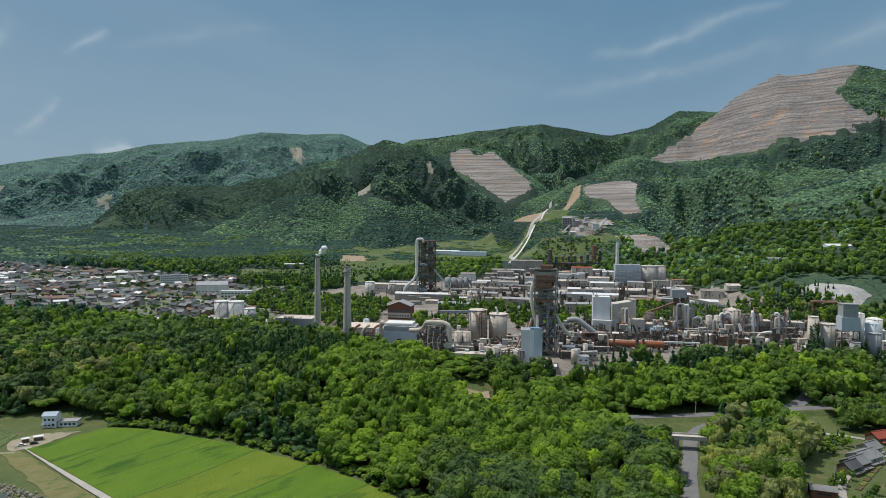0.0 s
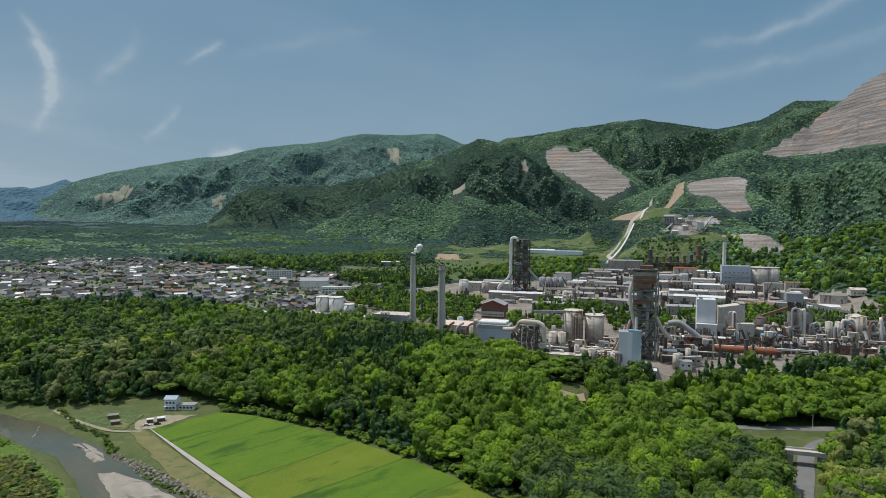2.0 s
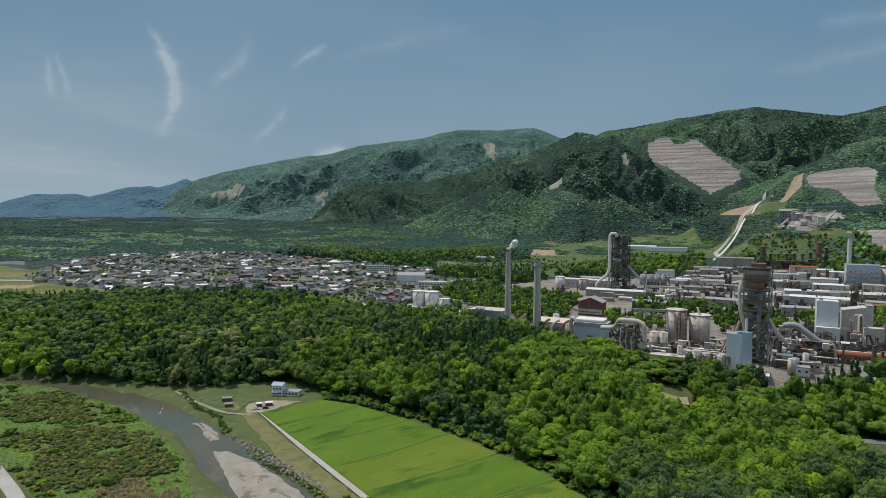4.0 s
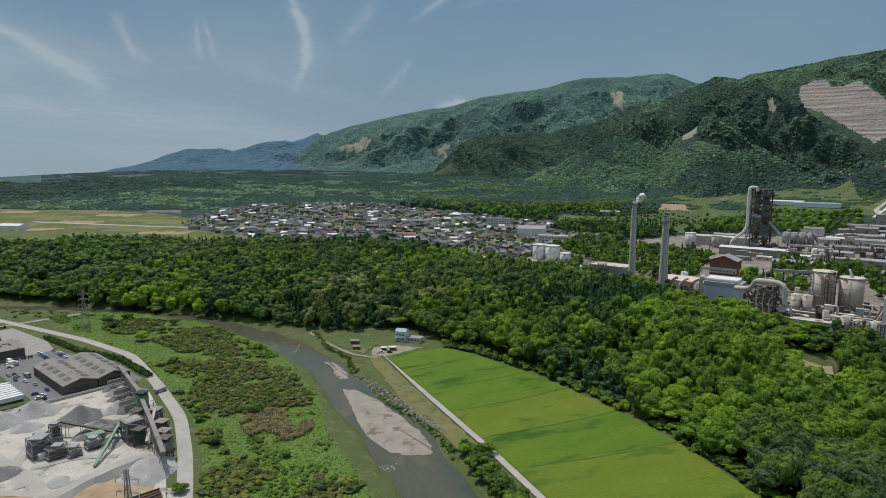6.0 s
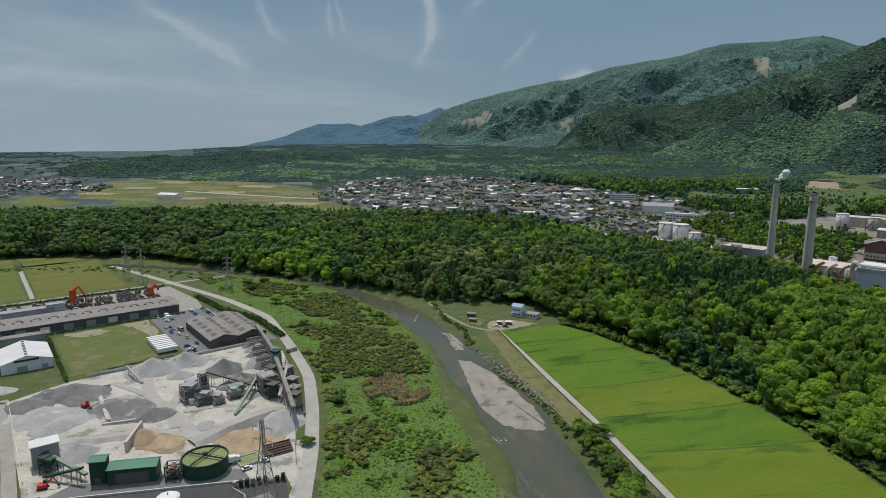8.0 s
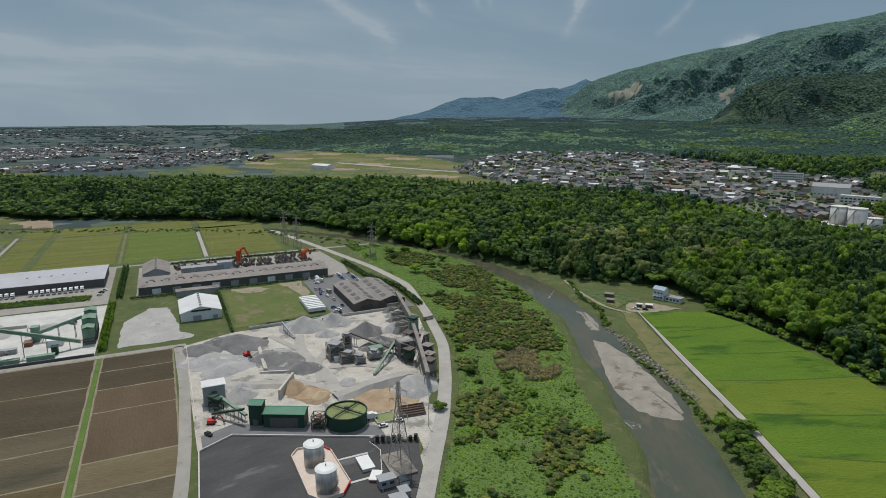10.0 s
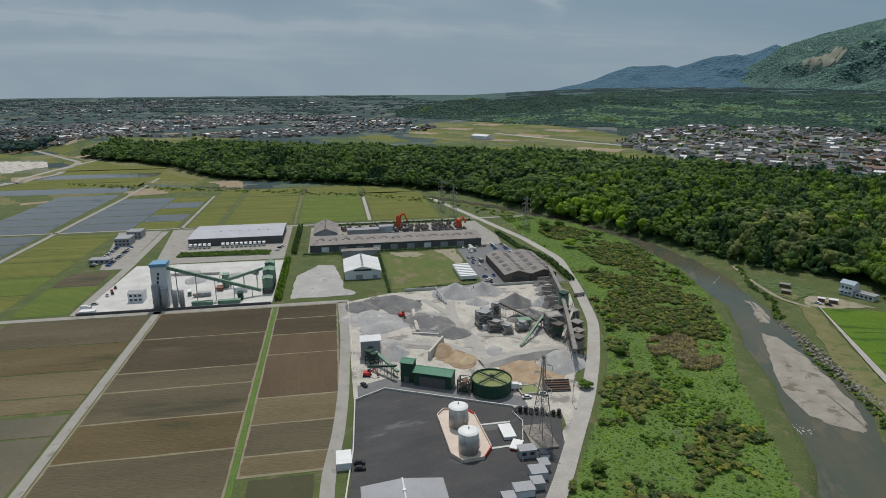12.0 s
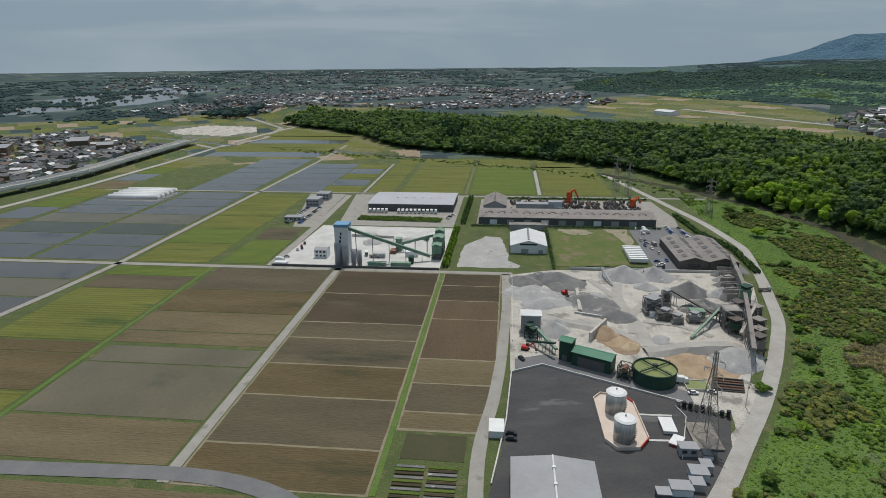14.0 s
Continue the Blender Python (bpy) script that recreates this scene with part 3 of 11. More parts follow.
mat("leaf_far", (0.102, 0.170, 0.058), (0.194, 0.286, 0.079), 40, 3, 0.6, leaf=0.5, per="island")
mat("bark", (0.11, 0.085, 0.06), (0.07, 0.055, 0.04), 1, 0.2, 0.95, bump=0.6)
# buildings
mat("concrete", (0.580, 0.545, 0.500), (0.400, 0.370, 0.330), 5, 0.6, 0.9, bump=0.2, stretch=(1, 1, 0.25), amount=0.7)
mat("concrete_dark", (0.380, 0.350, 0.318), (0.225, 0.205, 0.185), 5, 0.6, 0.9, bump=0.2, stretch=(1, 1, 0.25), amount=0.7)
mat("cement_dusty", (0.640, 0.590, 0.520), (0.450, 0.395, 0.330), 4, 0.6, 0.95, bump=0.3, stretch=(1, 1, 0.25), amount=0.7, spots=((0.19, 0.14, 0.11), 8, 0.25))
mat("panel_white", (0.76, 0.77, 0.78), (0.64, 0.65, 0.67), 9, 0.8, 0.6, stretch=(1, 1, 0.25))
mat("panel_blue", (0.50, 0.56, 0.62), (0.40, 0.45, 0.50), 9, 0.8, 0.6, stretch=(1, 1, 0.25))
mat("panel_grey", (0.36, 0.37, 0.38), (0.28, 0.285, 0.295), 9, 0.8, 0.6, stretch=(1, 1, 0.25))
mat("panel_dark", (0.09, 0.09, 0.095), (0.13, 0.125, 0.12), 9, 0.8, 0.6, stretch=(1, 1, 0.25))
ribs(mat("roof_white", (0.72, 0.72, 0.72), (0.58, 0.58, 0.57), 12, 1, 0.5), 0.6)
ribs(mat("roof_pale", (0.47, 0.47, 0.50), (0.40, 0.40, 0.43), 12, 1, 0.55), 0.6)
ribs(mat("roof_grey", (0.34, 0.345, 0.36), (0.28, 0.28, 0.29), 12, 1, 0.55), 0.6)
ribs(mat("roof_brown", (0.274, 0.246, 0.227), (0.203, 0.185, 0.169), 10, 1, 0.7, spots=((0.13, 0.11, 0.095), 9, 0.2)), 0.6)
ribs(mat("roof_blue", (0.22, 0.30, 0.38), (0.27, 0.35, 0.43), 12, 1, 0.5), 0.6)
ribs(mat("roof_green", (0.040, 0.169, 0.100), (0.056, 0.206, 0.125), 8, 1, 0.55), 0.6)
mat("roof_red", (0.33, 0.075, 0.045), (0.26, 0.06, 0.04), 6, 0.6, 0.7)
mat("roof_tile_dark", (0.075, 0.078, 0.085), (0.125, 0.126, 0.13), 8, 0.5, 0.9, per="island")
mat("roof_tile_light", (0.17, 0.17, 0.175), (0.26, 0.255, 0.25), 8, 0.5, 0.9, per="island")
mat("roof_tile_brown", (0.19, 0.125, 0.09), (0.15, 0.10, 0.08), 8, 0.5, 0.9, per="island")
mat("wall_cream", (0.44, 0.415, 0.37), (0.30, 0.28, 0.245), 6, 0.5, 0.85, per="island")
mat("wall_wood", (0.17, 0.12, 0.08), (0.12, 0.085, 0.06), 4, 0.4, 0.85)
mat("brick_red", (0.23, 0.095, 0.065), (0.17, 0.075, 0.055), 6, 0.6, 0.9)
mat("green_paint", (0.016, 0.050, 0.034), (0.024, 0.070, 0.046), 6, 0.6, 0.6, stretch=(1, 1, 0.3))
mat("teal_paint", (0.225, 0.340, 0.251), (0.144, 0.227, 0.162), 4, 0.6, 0.6)
mat("blue_paint", (0.180, 0.360, 0.550), (0.150, 0.300, 0.450), 6, 0.6, 0.5)
mat("steel", (0.38, 0.36, 0.335), (0.25, 0.23, 0.21), 5, 0.5, 0.6, 0.3)
mat("steel_dark", (0.085, 0.076, 0.070), (0.140, 0.122, 0.108), 5, 0.5, 0.7, 0.2)
mat("steel_rust", (0.27, 0.145, 0.095), (0.19, 0.11, 0.08), 4, 0.5, 0.85)
mat("duct_tan", (0.58, 0.52, 0.45), (0.45, 0.395, 0.335), 4, 0.5, 0.7)
mat("kiln_orange", (0.34, 0.125, 0.06), (0.24, 0.09, 0.05), 5, 0.5, 0.85)
mat("crane_orange", (0.72, 0.12, 0.04), (0.60, 0.10, 0.035), 3, 0.5, 0.5)
mat("tank_white", (0.74, 0.73, 0.70), (0.58, 0.57, 0.54), 5, 0.6, 0.5, stretch=(1, 1, 0.2))
mat("tank_green_water", (0.26, 0.285, 0.12), (0.20, 0.23, 0.085), 8, 0.8, 0.25)
mat("glass_dark", (0.035, 0.042, 0.05), (0.06, 0.07, 0.08), 4, 1, 0.15)
mat("paint_white", (0.78, 0.78, 0.77), (0.68, 0.68, 0.67), 3, 0.4, 0.5)
mat("paint_red", (0.55, 0.05, 0.04), (0.45, 0.04, 0.03), 3, 0.4, 0.5)
mat("paint_black", (0.02, 0.02, 0.022), (0.035, 0.035, 0.037), 3, 0.4, 0.35)
mat("paint_silver", (0.45, 0.46, 0.47), (0.38, 0.39, 0.40), 3, 0.4, 0.35)
mat("paint_blue", (0.05, 0.13, 0.35), (0.04, 0.10, 0.28), 3, 0.4, 0.4)
mat("paint_yellow", (0.62, 0.42, 0.04), (0.5, 0.34, 0.03), 3, 0.4, 0.5)
mat("pink_concrete", (0.66, 0.56, 0.48), (0.56, 0.47, 0.40), 4, 0.4, 0.9)
mat("scrap", (0.20, 0.19, 0.185), (0.10, 0.09, 0.085), 2, 0.4, 0.7, 0.2, per="island", spots=((0.30, 0.16, 0.09), 4, 0.25))
mat("steam", (0.9, 0.9, 0.9), (0.85, 0.85, 0.86), 2, 0.5, 1.0)


# ---- mesh helpers ------------------------------------------------------------
def big_mesh(name, verts, tris, mats, index=None, smooth_shade=False, quads=False):
    """A mesh from arrays."""
    k = 4 if quads else 3
    me = bpy.data.meshes.new(name)
    verts, tris = np.ascontiguousarray(verts, np.float32), np.ascontiguousarray(tris, np.int32)
    me.vertices.add(len(verts)); me.vertices.foreach_set("co", verts.ravel())
    me.loops.add(tris.size); me.loops.foreach_set("vertex_index", tris.ravel())
    me.polygons.add(len(tris)); me.polygons.foreach_set("loop_start", np.arange(0, tris.size, k, dtype=np.int32))
    for m in mats:
        me.materials.append(MATS[m] if isinstance(m, str) else m)
    if index is not None:
        me.polygons.foreach_set("material_index", np.ascontiguousarray(index, np.int32))
    me.polygons.foreach_set("use_smooth", np.full(len(tris), smooth_shade))
    me.update(calc_edges=True)
    return me


def part(name, bm, material, parent=None, label="", smooth_shade=False):
    """Links a bmesh as one mesh object under a thing or a part."""
    me = bpy.data.meshes.new(name)
    bm.to_mesh(me); bm.free()
    me.materials.append(MATS[material])
    if smooth_shade:
        me.polygons.foreach_set("use_smooth", np.full(len(me.polygons), True))
    ob = new(name, me)
    ob.parent = parent
    return tagged(ob, label)


def thing(name, x, y, rz=0.0, label="", category="", group="", z=None, kind=""):
    """An empty at a thing's base, standing on the ground unless z is given."""
    ob = new(name)
    ob.matrix_basis = pose(x, y, ground_at(x, y) if z is None else z, 0, 0, rz)
    ob.empty_display_size = 0.5
    return tagged(ob, label, category, group, kind)


def box(bm, x0, x1, y0, y1, z0, z1):
    v = [bm.verts.new((x, y, z)) for z in (z0, z1) for x, y in ((x0, y0), (x1, y0), (x1, y1), (x0, y1))]
    for f in ((3, 2, 1, 0), (4, 5, 6, 7), (0, 1, 5, 4), (1, 2, 6, 5), (2, 3, 7, 6), (3, 0, 4, 7)):
        bm.faces.new([v[i] for i in f])
    return bm


def tube(bm, p, q, r, r2=None, n=10, caps=True):
    """A round bar from p to q."""
    p, q = Vector(p), Vector(q)
    turn = (q - p).to_track_quat("Z", "Y").to_matrix()
    rings = []
    for c, rad in ((p, r), (q, r if r2 is None else r2)):
        rings.append([bm.verts.new(c + turn @ Vector((rad * math.cos(2 * math.pi * k / n), rad * math.sin(2 * math.pi * k / n), 0))) for k in range(n)])
    for k in range(n):
        bm.faces.new((rings[0][k], rings[0][(k + 1) % n], rings[1][(k + 1) % n], rings[1][k]))
    if caps:
        bm.faces.new(rings[0][::-1]); bm.faces.new(rings[1])
    return bm


def bar(bm, p, q, w):
    return tube(bm, p, q, w * 0.7, n=4)


def pipe(bm, pts, r, n=12):
    """A bent pipe through the points, with rounded corners."""
    pts = [Vector(p) for p in pts]
    path = [pts[0]]
    for a, b, c in zip(pts, pts[1:], pts[2:]):
        cut = min(2.5 * r, (b - a).length * 0.45, (c - b).length * 0.45)
        s, e = b + (a - b).normalized() * cut, b + (c - b).normalized() * cut
        path += [s.lerp(b, k).lerp(b.lerp(e, k), k) for k in (0, 0.25, 0.5, 0.75, 1)]
    path.append(pts[-1])
    rings = []
    for i, c in enumerate(path):
        d = (path[min(i + 1, len(path) - 1)] - path[max(i - 1, 0)]).normalized()
        turn = d.to_track_quat("Z", "Y").to_matrix()
        rings.append([bm.verts.new(c + turn @ Vector((r * math.cos(2 * math.pi * k / n), r * math.sin(2 * math.pi * k / n), 0))) for k in range(n)])
    for a, b in zip(rings, rings[1:]):
        best = min(range(n), key=lambda s: (a[0].co - b[s].co).length)
        for k in range(n):
            bm.faces.new((a[k], a[(k + 1) % n], b[(k + 1 + best) % n], b[(k + best) % n]))
    return bm


def gable(bm, x0, x1, y0, y1, z, rise, over=0.5, thick=0.25, along="x"):
    """A pitched roof slab over the box, ridge along x or y."""
    if along == "x":
        m = (y0 + y1) / 2
        prof = [(y0 - over, z - rise * over / (m - y0)), (m, z + rise), (y1 + over, z - rise * over / (m - y0))]
        ends = (x0 - over, x1 + over)
        put = lambda e, p, d: (e, p[0], p[1] + d)
    else:
        m = (x0 + x1) / 2
        prof = [(x0 - over, z - rise * over / (m - x0)), (m, z + rise), (x1 + over, z - rise * over / (m - x0))]
        ends = (y0 - over, y1 + over)
        put = lambda e, p, d: (p[0], e, p[1] + d)
    lo = [[bm.verts.new(put(e, p, 0)) for p in prof] for e in ends]
    hi = [[bm.verts.new(put(e, p, thick)) for p in prof] for e in ends]
    for k in range(2):
        bm.faces.new((hi[0][k], hi[1][k], hi[1][k + 1], hi[0][k + 1]))
        bm.faces.new((lo[0][k], lo[0][k + 1], lo[1][k + 1], lo[1][k]))
        for e in range(2):
            bm.faces.new((lo[e][k], hi[e][k], hi[e][k + 1], lo[e][k + 1]))
    for k in (0, 2):
        bm.faces.new((lo[0][k], lo[1][k], hi[1][k], hi[0][k]))
    bmesh.ops.recalc_face_normals(bm, faces=bm.faces)
    return bm


def gable_walls(bm, x0, x1, y0, y1, h, rise, along="x"):
    """Walls with gable ends."""
    box(bm, x0, x1, y0, y1, 0, h)
    if along == "x":
        m = (y0 + y1) / 2
        tri = [[(x, y0, h), (x, y1, h), (x, m, h + rise)] for x in (x0, x1)]
    else:
        m = (x0 + x1) / 2
        tri = [[(x0, y, h), (x1, y, h), (m, y, h + rise)] for y in (y0, y1)]
    for t in tri:
        bm.faces.new([bm.verts.new(p) for p in t])
    return bm


def B():
    return bmesh.new()


def land(u, v):
    """A place in the field grid: u towards the near end of the fields, v along the cross road."""
    return FIELD_O[0] + u * FIELD_U[0] + v * FIELD_V[0], FIELD_O[1] + u * FIELD_U[1] + v * FIELD_V[1]


# ---- kit of building parts ---------------------------------------------------------------
def again(ob, *offsets):
    """Copies of a part at other places under the same thing, sharing its mesh."""
    for o in offsets:
        c = ob.copy()
        scene.collection.objects.link(c)
        c.location = ob.location + Vector(o)
    return ob


def at_uv(name, u, v, label, category, group="", turn=0.0, z=None):
    x, y = land(u, v)
    return thing(name, x, y, FIELD_TURN + turn, label, category, group, z)


def window_rows(t, x0, x1, y, z0, count, rows=1, pitch=3.2, w=1.6, h=1.3, axis="x", sign=-1):
    """Rows of windows, each a frame with a dark pane, on a wall facing -y (or along y, facing +-x)."""
    bm = B()
    if axis == "x":
        box(bm, -w / 2, w / 2, min(0, sign * 0.07), max(0, sign * 0.07), 0, h)
    else:
        box(bm, min(0, sign * 0.07), max(0, sign * 0.07), -w / 2, w / 2, 0, h)
    first = None
    for r in range(rows):
        for k in range(count):
            s = x0 + (x1 - x0) * (k + 0.5) / count
            loc = (s, y, z0 + r * pitch) if axis == "x" else (y, s, z0 + r * pitch)
            if first is None:
                first = part("window", bm, "glass_dark", t)
                first.location = loc
            else:
                c = first.copy(); scene.collection.objects.link(c); c.location = loc


def hall(t, w, d, h, rise=0.0, walls="panel_grey", roof="roof_grey", along="x", over=0.5, plinth=None, vents=0, name="wall"):
    """A shed: walls, a pitched or flat roof, optional ridge vents."""
    bm = B()
    if rise:
        gable_walls(bm, -w / 2, w / 2, -d / 2, d / 2, h, rise, along)
    else:
        box(bm, -w / 2, w / 2, -d / 2, d / 2, 0, h)
    body = part(name, bm, walls, t)
    bm = B()
    if rise:
        gable(bm, -w / 2, w / 2, -d / 2, d / 2, h + 0.02, rise, over, along=along)
    else:
        box(bm, -w / 2 - over, w / 2 + over, -d / 2 - over, d / 2 + over, h, h + 0.35)
    top = part("roof", bm, roof, t)
    for k in range(vents):
        bm = B()
        if along == "x":
            c = -w / 2 + w * (k + 0.5) / vents
            box(bm, c - 0.8, c + 0.8, -0.7, 0.7, h + rise, h + rise + 1.0)
        else:
            c = -d / 2 + d * (k + 0.5) / vents
            box(bm, -0.7, 0.7, c - 0.8, c + 0.8, h + rise, h + rise + 1.0)
        part("vent", bm, "steel", top)
    return body


def block(t, w, d, h, walls="concrete", roof="plant_ground", parapet=0.6, cx=0.0, cy=0.0, z0=0.0):
    """A flat-roofed block with a parapet."""
    bm = box(B(), cx - w / 2, cx + w / 2, cy - d / 2, cy + d / 2, z0, z0 + h)
    ob = part("wall", bm, walls, t)
    if parapet:
        bm = B()
        for a, b, c, e in ((-w / 2, w / 2, -d / 2, -d / 2 + 0.35), (-w / 2, w / 2, d / 2 - 0.35, d / 2), (-w / 2, -w / 2 + 0.35, -d / 2 + 0.35, d / 2 - 0.35), (w / 2 - 0.35, w / 2, -d / 2 + 0.35, d / 2 - 0.35)):
            box(bm, cx + a, cx + b, cy + c, cy + e, z0 + h, z0 + h + parapet)
        part("parapet", bm, walls, t)
        part("roof", box(B(), cx - w / 2 + 0.35, cx + w / 2 - 0.35, cy - d / 2 + 0.35, cy + d / 2 - 0.35, z0 + h, z0 + h + 0.15), roof, t)
    return ob


def silo(t, r, h, material="concrete", top="cone", cx=0.0, cy=0.0, z0=0.0, rings=3, ladder=True, n=24):
    """An upright silo: shell with hoops, a low cone or flat top with rail, and a ladder."""
    shell = part("shell", tube(B(), (cx, cy, z0), (cx, cy, z0 + h), r, n=n), material, t, smooth_shade=False)
    shell.data.polygons.foreach_set("use_smooth", np.array([len(p.vertices) == 4 for p in shell.data.polygons]))
    if top == "cone":
        part("top", tube(B(), (cx, cy, z0 + h), (cx, cy, z0 + h + r * 0.28), r * 1.03, r * 0.12, n), material, t)
    else:
        part("top", tube(B(), (cx, cy, z0 + h), (cx, cy, z0 + h + 0.5), r * 1.05, n=n), material, t)
    for k in range(rings):
        z = z0 + h * (k + 1) / (rings + 1)
        part("hoop", tube(B(), (cx, cy, z), (cx, cy, z + 0.25), r + 0.10, n=n), material, t)
    if ladder:
        bm = B()
        for s in (-0.3, 0.3):
            box(bm, cx + s - 0.06, cx + s + 0.06, cy - r - 0.35, cy - r - 0.2, z0, z0 + h + 1)
        for k in range(int(h / 1.2)):
            box(bm, cx - 0.3, cx + 0.3, cy - r - 0.33, cy - r - 0.24, z0 + k * 1.2, z0 + k * 1.2 + 0.1)
        part("ladder", bm, "steel", t)
    return shell


def lattice(bm, x0, x1, y0, y1, z0, z1, storeys, w=0.5, floors=True):
    """Columns, beams and crossed braces of a steel tower."""
    for x in (x0, x1):
        for y in (y0, y1):
            box(bm, x - w / 2, x + w / 2, y - w / 2, y + w / 2, z0, z1)
    for s in range(storeys):
        a, b = z0 + (z1 - z0) * s / storeys, z0 + (z1 - z0) * (s + 1) / storeys
        for p, q in (((x0, y0), (x1, y0)), ((x1, y0), (x1, y1)), ((x1, y1), (x0, y1)), ((x0, y1), (x0, y0))):
            bar(bm, (*p, b), (*q, b), w * 0.7)
            bar(bm, (*p, a), (*q, b), w * 0.4); bar(bm, (*q, a), (*p, b), w * 0.4)
    return bm


def frame_tower(t, w, d, h, storeys, steel="steel_dark", deck="steel", gear="duct_tan", vessels=True, seed=1):
    """A tall preheater or process tower: steel frame, decks with rails, vessels and ducts inside."""
    g = random.Random(seed)
    part("frame", lattice(B(), -w / 2, w / 2, -d / 2, d / 2, 0, h, storeys, 1.1 if h > 40 else 0.6), steel, t)
    for s in range(1, storeys + 1):
        z = h * s / storeys
        floor = part("deck", box(B(), -w / 2 - 0.8, w / 2 + 0.8, -d / 2 - 0.8, d / 2 + 0.8, z - 0.2, z + 0.1), deck, t)
        bm = B()
        for x0, y0, x1, y1 in ((-1, -1, 1, -1), (1, -1, 1, 1), (1, 1, -1, 1), (-1, 1, -1, -1)):
            p, q = (x0 * (w / 2 + 0.7), y0 * (d / 2 + 0.7)), (x1 * (w / 2 + 0.7), y1 * (d / 2 + 0.7))
            bar(bm, (*p, z + 1.1), (*q, z + 1.1), 0.1); bar(bm, (*p, z + 0.6), (*q, z + 0.6), 0.08)
        part("rail", bm, steel, floor)
        if vessels:
            a, b = h * (s - 1) / storeys, z
            for k in range(2):
                x, y, r = (k - 0.5) * w * 0.45, g.uniform(-0.15, 0.15) * d, w * g.uniform(0.14, 0.20)
                bm = tube(B(), (x, y, a + (b - a) * 0.45), (x, y, b - 0.3), r, n=14)
                tube(bm, (x, y, a + 0.4), (x, y, a + (b - a) * 0.45), r * 0.3, r, 14)
                part("cyclone", bm, gear if (s + k) % 3 else "steel_rust", t, smooth_shade=False)
    bm = B()
    for s in range(storeys):
        a, b = h * s / storeys, h * (s + 1) / storeys
        x = w / 2 + 1.6
        y0, y1 = (-d / 2, d / 2) if s % 2 else (d / 2, -d / 2)
        bar(bm, (x, y0, a), (x, y1, b), 0.7)
    part("stair", bm, steel, t)


def conveyor(t, p, q, w=1.6, h=1.8, material="teal_paint", legs=4, ground=0.0, steel="steel"):
    """An inclined belt gallery from p to q on legs."""
    p, q = Vector(p), Vector(q)
    d = (q - p)
    side = Vector((-d.y, d.x, 0)).normalized() * w / 2
    up = Vector((0, 0, h))
    bm = B()
    v = [bm.verts.new(c) for c in (p - side, p + side, q + side, q - side, p - side + up, p + side + up, q + side + up, q - side + up)]
    for f in ((3, 2, 1, 0), (4, 5, 6, 7), (0, 1, 5, 4), (1, 2, 6, 5), (2, 3, 7, 6), (3, 0, 4, 7)):
        bm.faces.new([v[i] for i in f])
    bmesh.ops.recalc_face_normals(bm, faces=bm.faces)
    part("gallery", bm, material, t)
    for k in range(legs):
        c = p.lerp(q, (k + 0.5) / legs)
        if c.z - ground > 1.0:
            bm = B()
            bar(bm, c - side, (c.x - side.x * 1.6, c.y - side.y * 1.6, ground), 0.25)
            bar(bm, c + side, (c.x + side.x * 1.6, c.y + side.y * 1.6, ground), 0.25)
            part("leg", bm, steel, t)


def heap(name, x, y, r, h, material, label, seed=1, stretch=1.0, turn=0.0, z=None, category="stockpile", flat=1.0):
    """A pile of loose material: an uneven cone with a slumped foot."""
    n, m = 22, 8
    g = np.random.default_rng(seed)
    V, Q = [(0, 0, h)], []
    for i in range(1, m + 1):
        k = i / m
        for j in range(n):
            a = 2 * math.pi * j / n
            rr = r * k * (1 + 0.16 * math.sin(2 * a + seed) + 0.07 * math.sin(5 * a + 2 * seed) + g.uniform(-0.04, 0.04))
            zz = h * (min(1, flat * max(0, 1 - k) ** 1.15) + g.uniform(-0.03, 0.03) * (k < 1)) - (0.5 if i == m else 0)
            V.append((rr * math.cos(a) * stretch, rr * math.sin(a), zz))
    for j in range(n):
        Q.append((0, 1 + j, 1 + (j + 1) % n, 1 + (j + 1) % n))
    bm = B()
    vs = [bm.verts.new(v) for v in V]
    for j in range(n):
        bm.faces.new((vs[0], vs[1 + j], vs[1 + (j + 1) % n]))
    for i in range(m - 1):
        for j in range(n):
            a, b = 1 + i * n + j, 1 + i * n + (j + 1) % n
            bm.faces.new((vs[a], vs[a + n], vs[b + n], vs[b]))
    ob = part(name, bm, material, None, "", True)
    ob.matrix_basis = pose(x, y, (ground_at(x, y) if z is None else z) + 0.15, 0, 0, turn)
    return tagged(ob, label, category, "stockpiles of the works")


def car_kind(paint, label):
    t = new("car")
    bm = B()
    box(bm, -2.1, 2.1, -0.82, 0.82, 0.32, 0.85)
    bmesh.ops.bevel(bm, geom=bm.edges[:], offset=0.12, segments=1, affect="EDGES")
    part("body", bm, paint, t)
    bm = box(B(), -1.5, 1.0, -0.72, 0.72, 0.85, 1.42)
    for v in bm.verts:
        if v.co.z > 1.2:
            v.co.x *= 0.78; v.co.y *= 0.86
    cabin = part("cabin", bm, "glass_dark", t)
    part("car_roof", box(B(), -1.12, 0.74, -0.6, 0.6, 1.42, 1.46), paint, cabin)
    wheel = part("wheel", tube(B(), (1.3, -0.86, 0.32), (1.3, -0.62, 0.32), 0.32, n=10), "paint_black", t)
    again(wheel, (-2.6, 0, 0), (0, 1.48, 0), (-2.6, 1.48, 0))
    return tagged(t, label, "car", "parked vehicles")


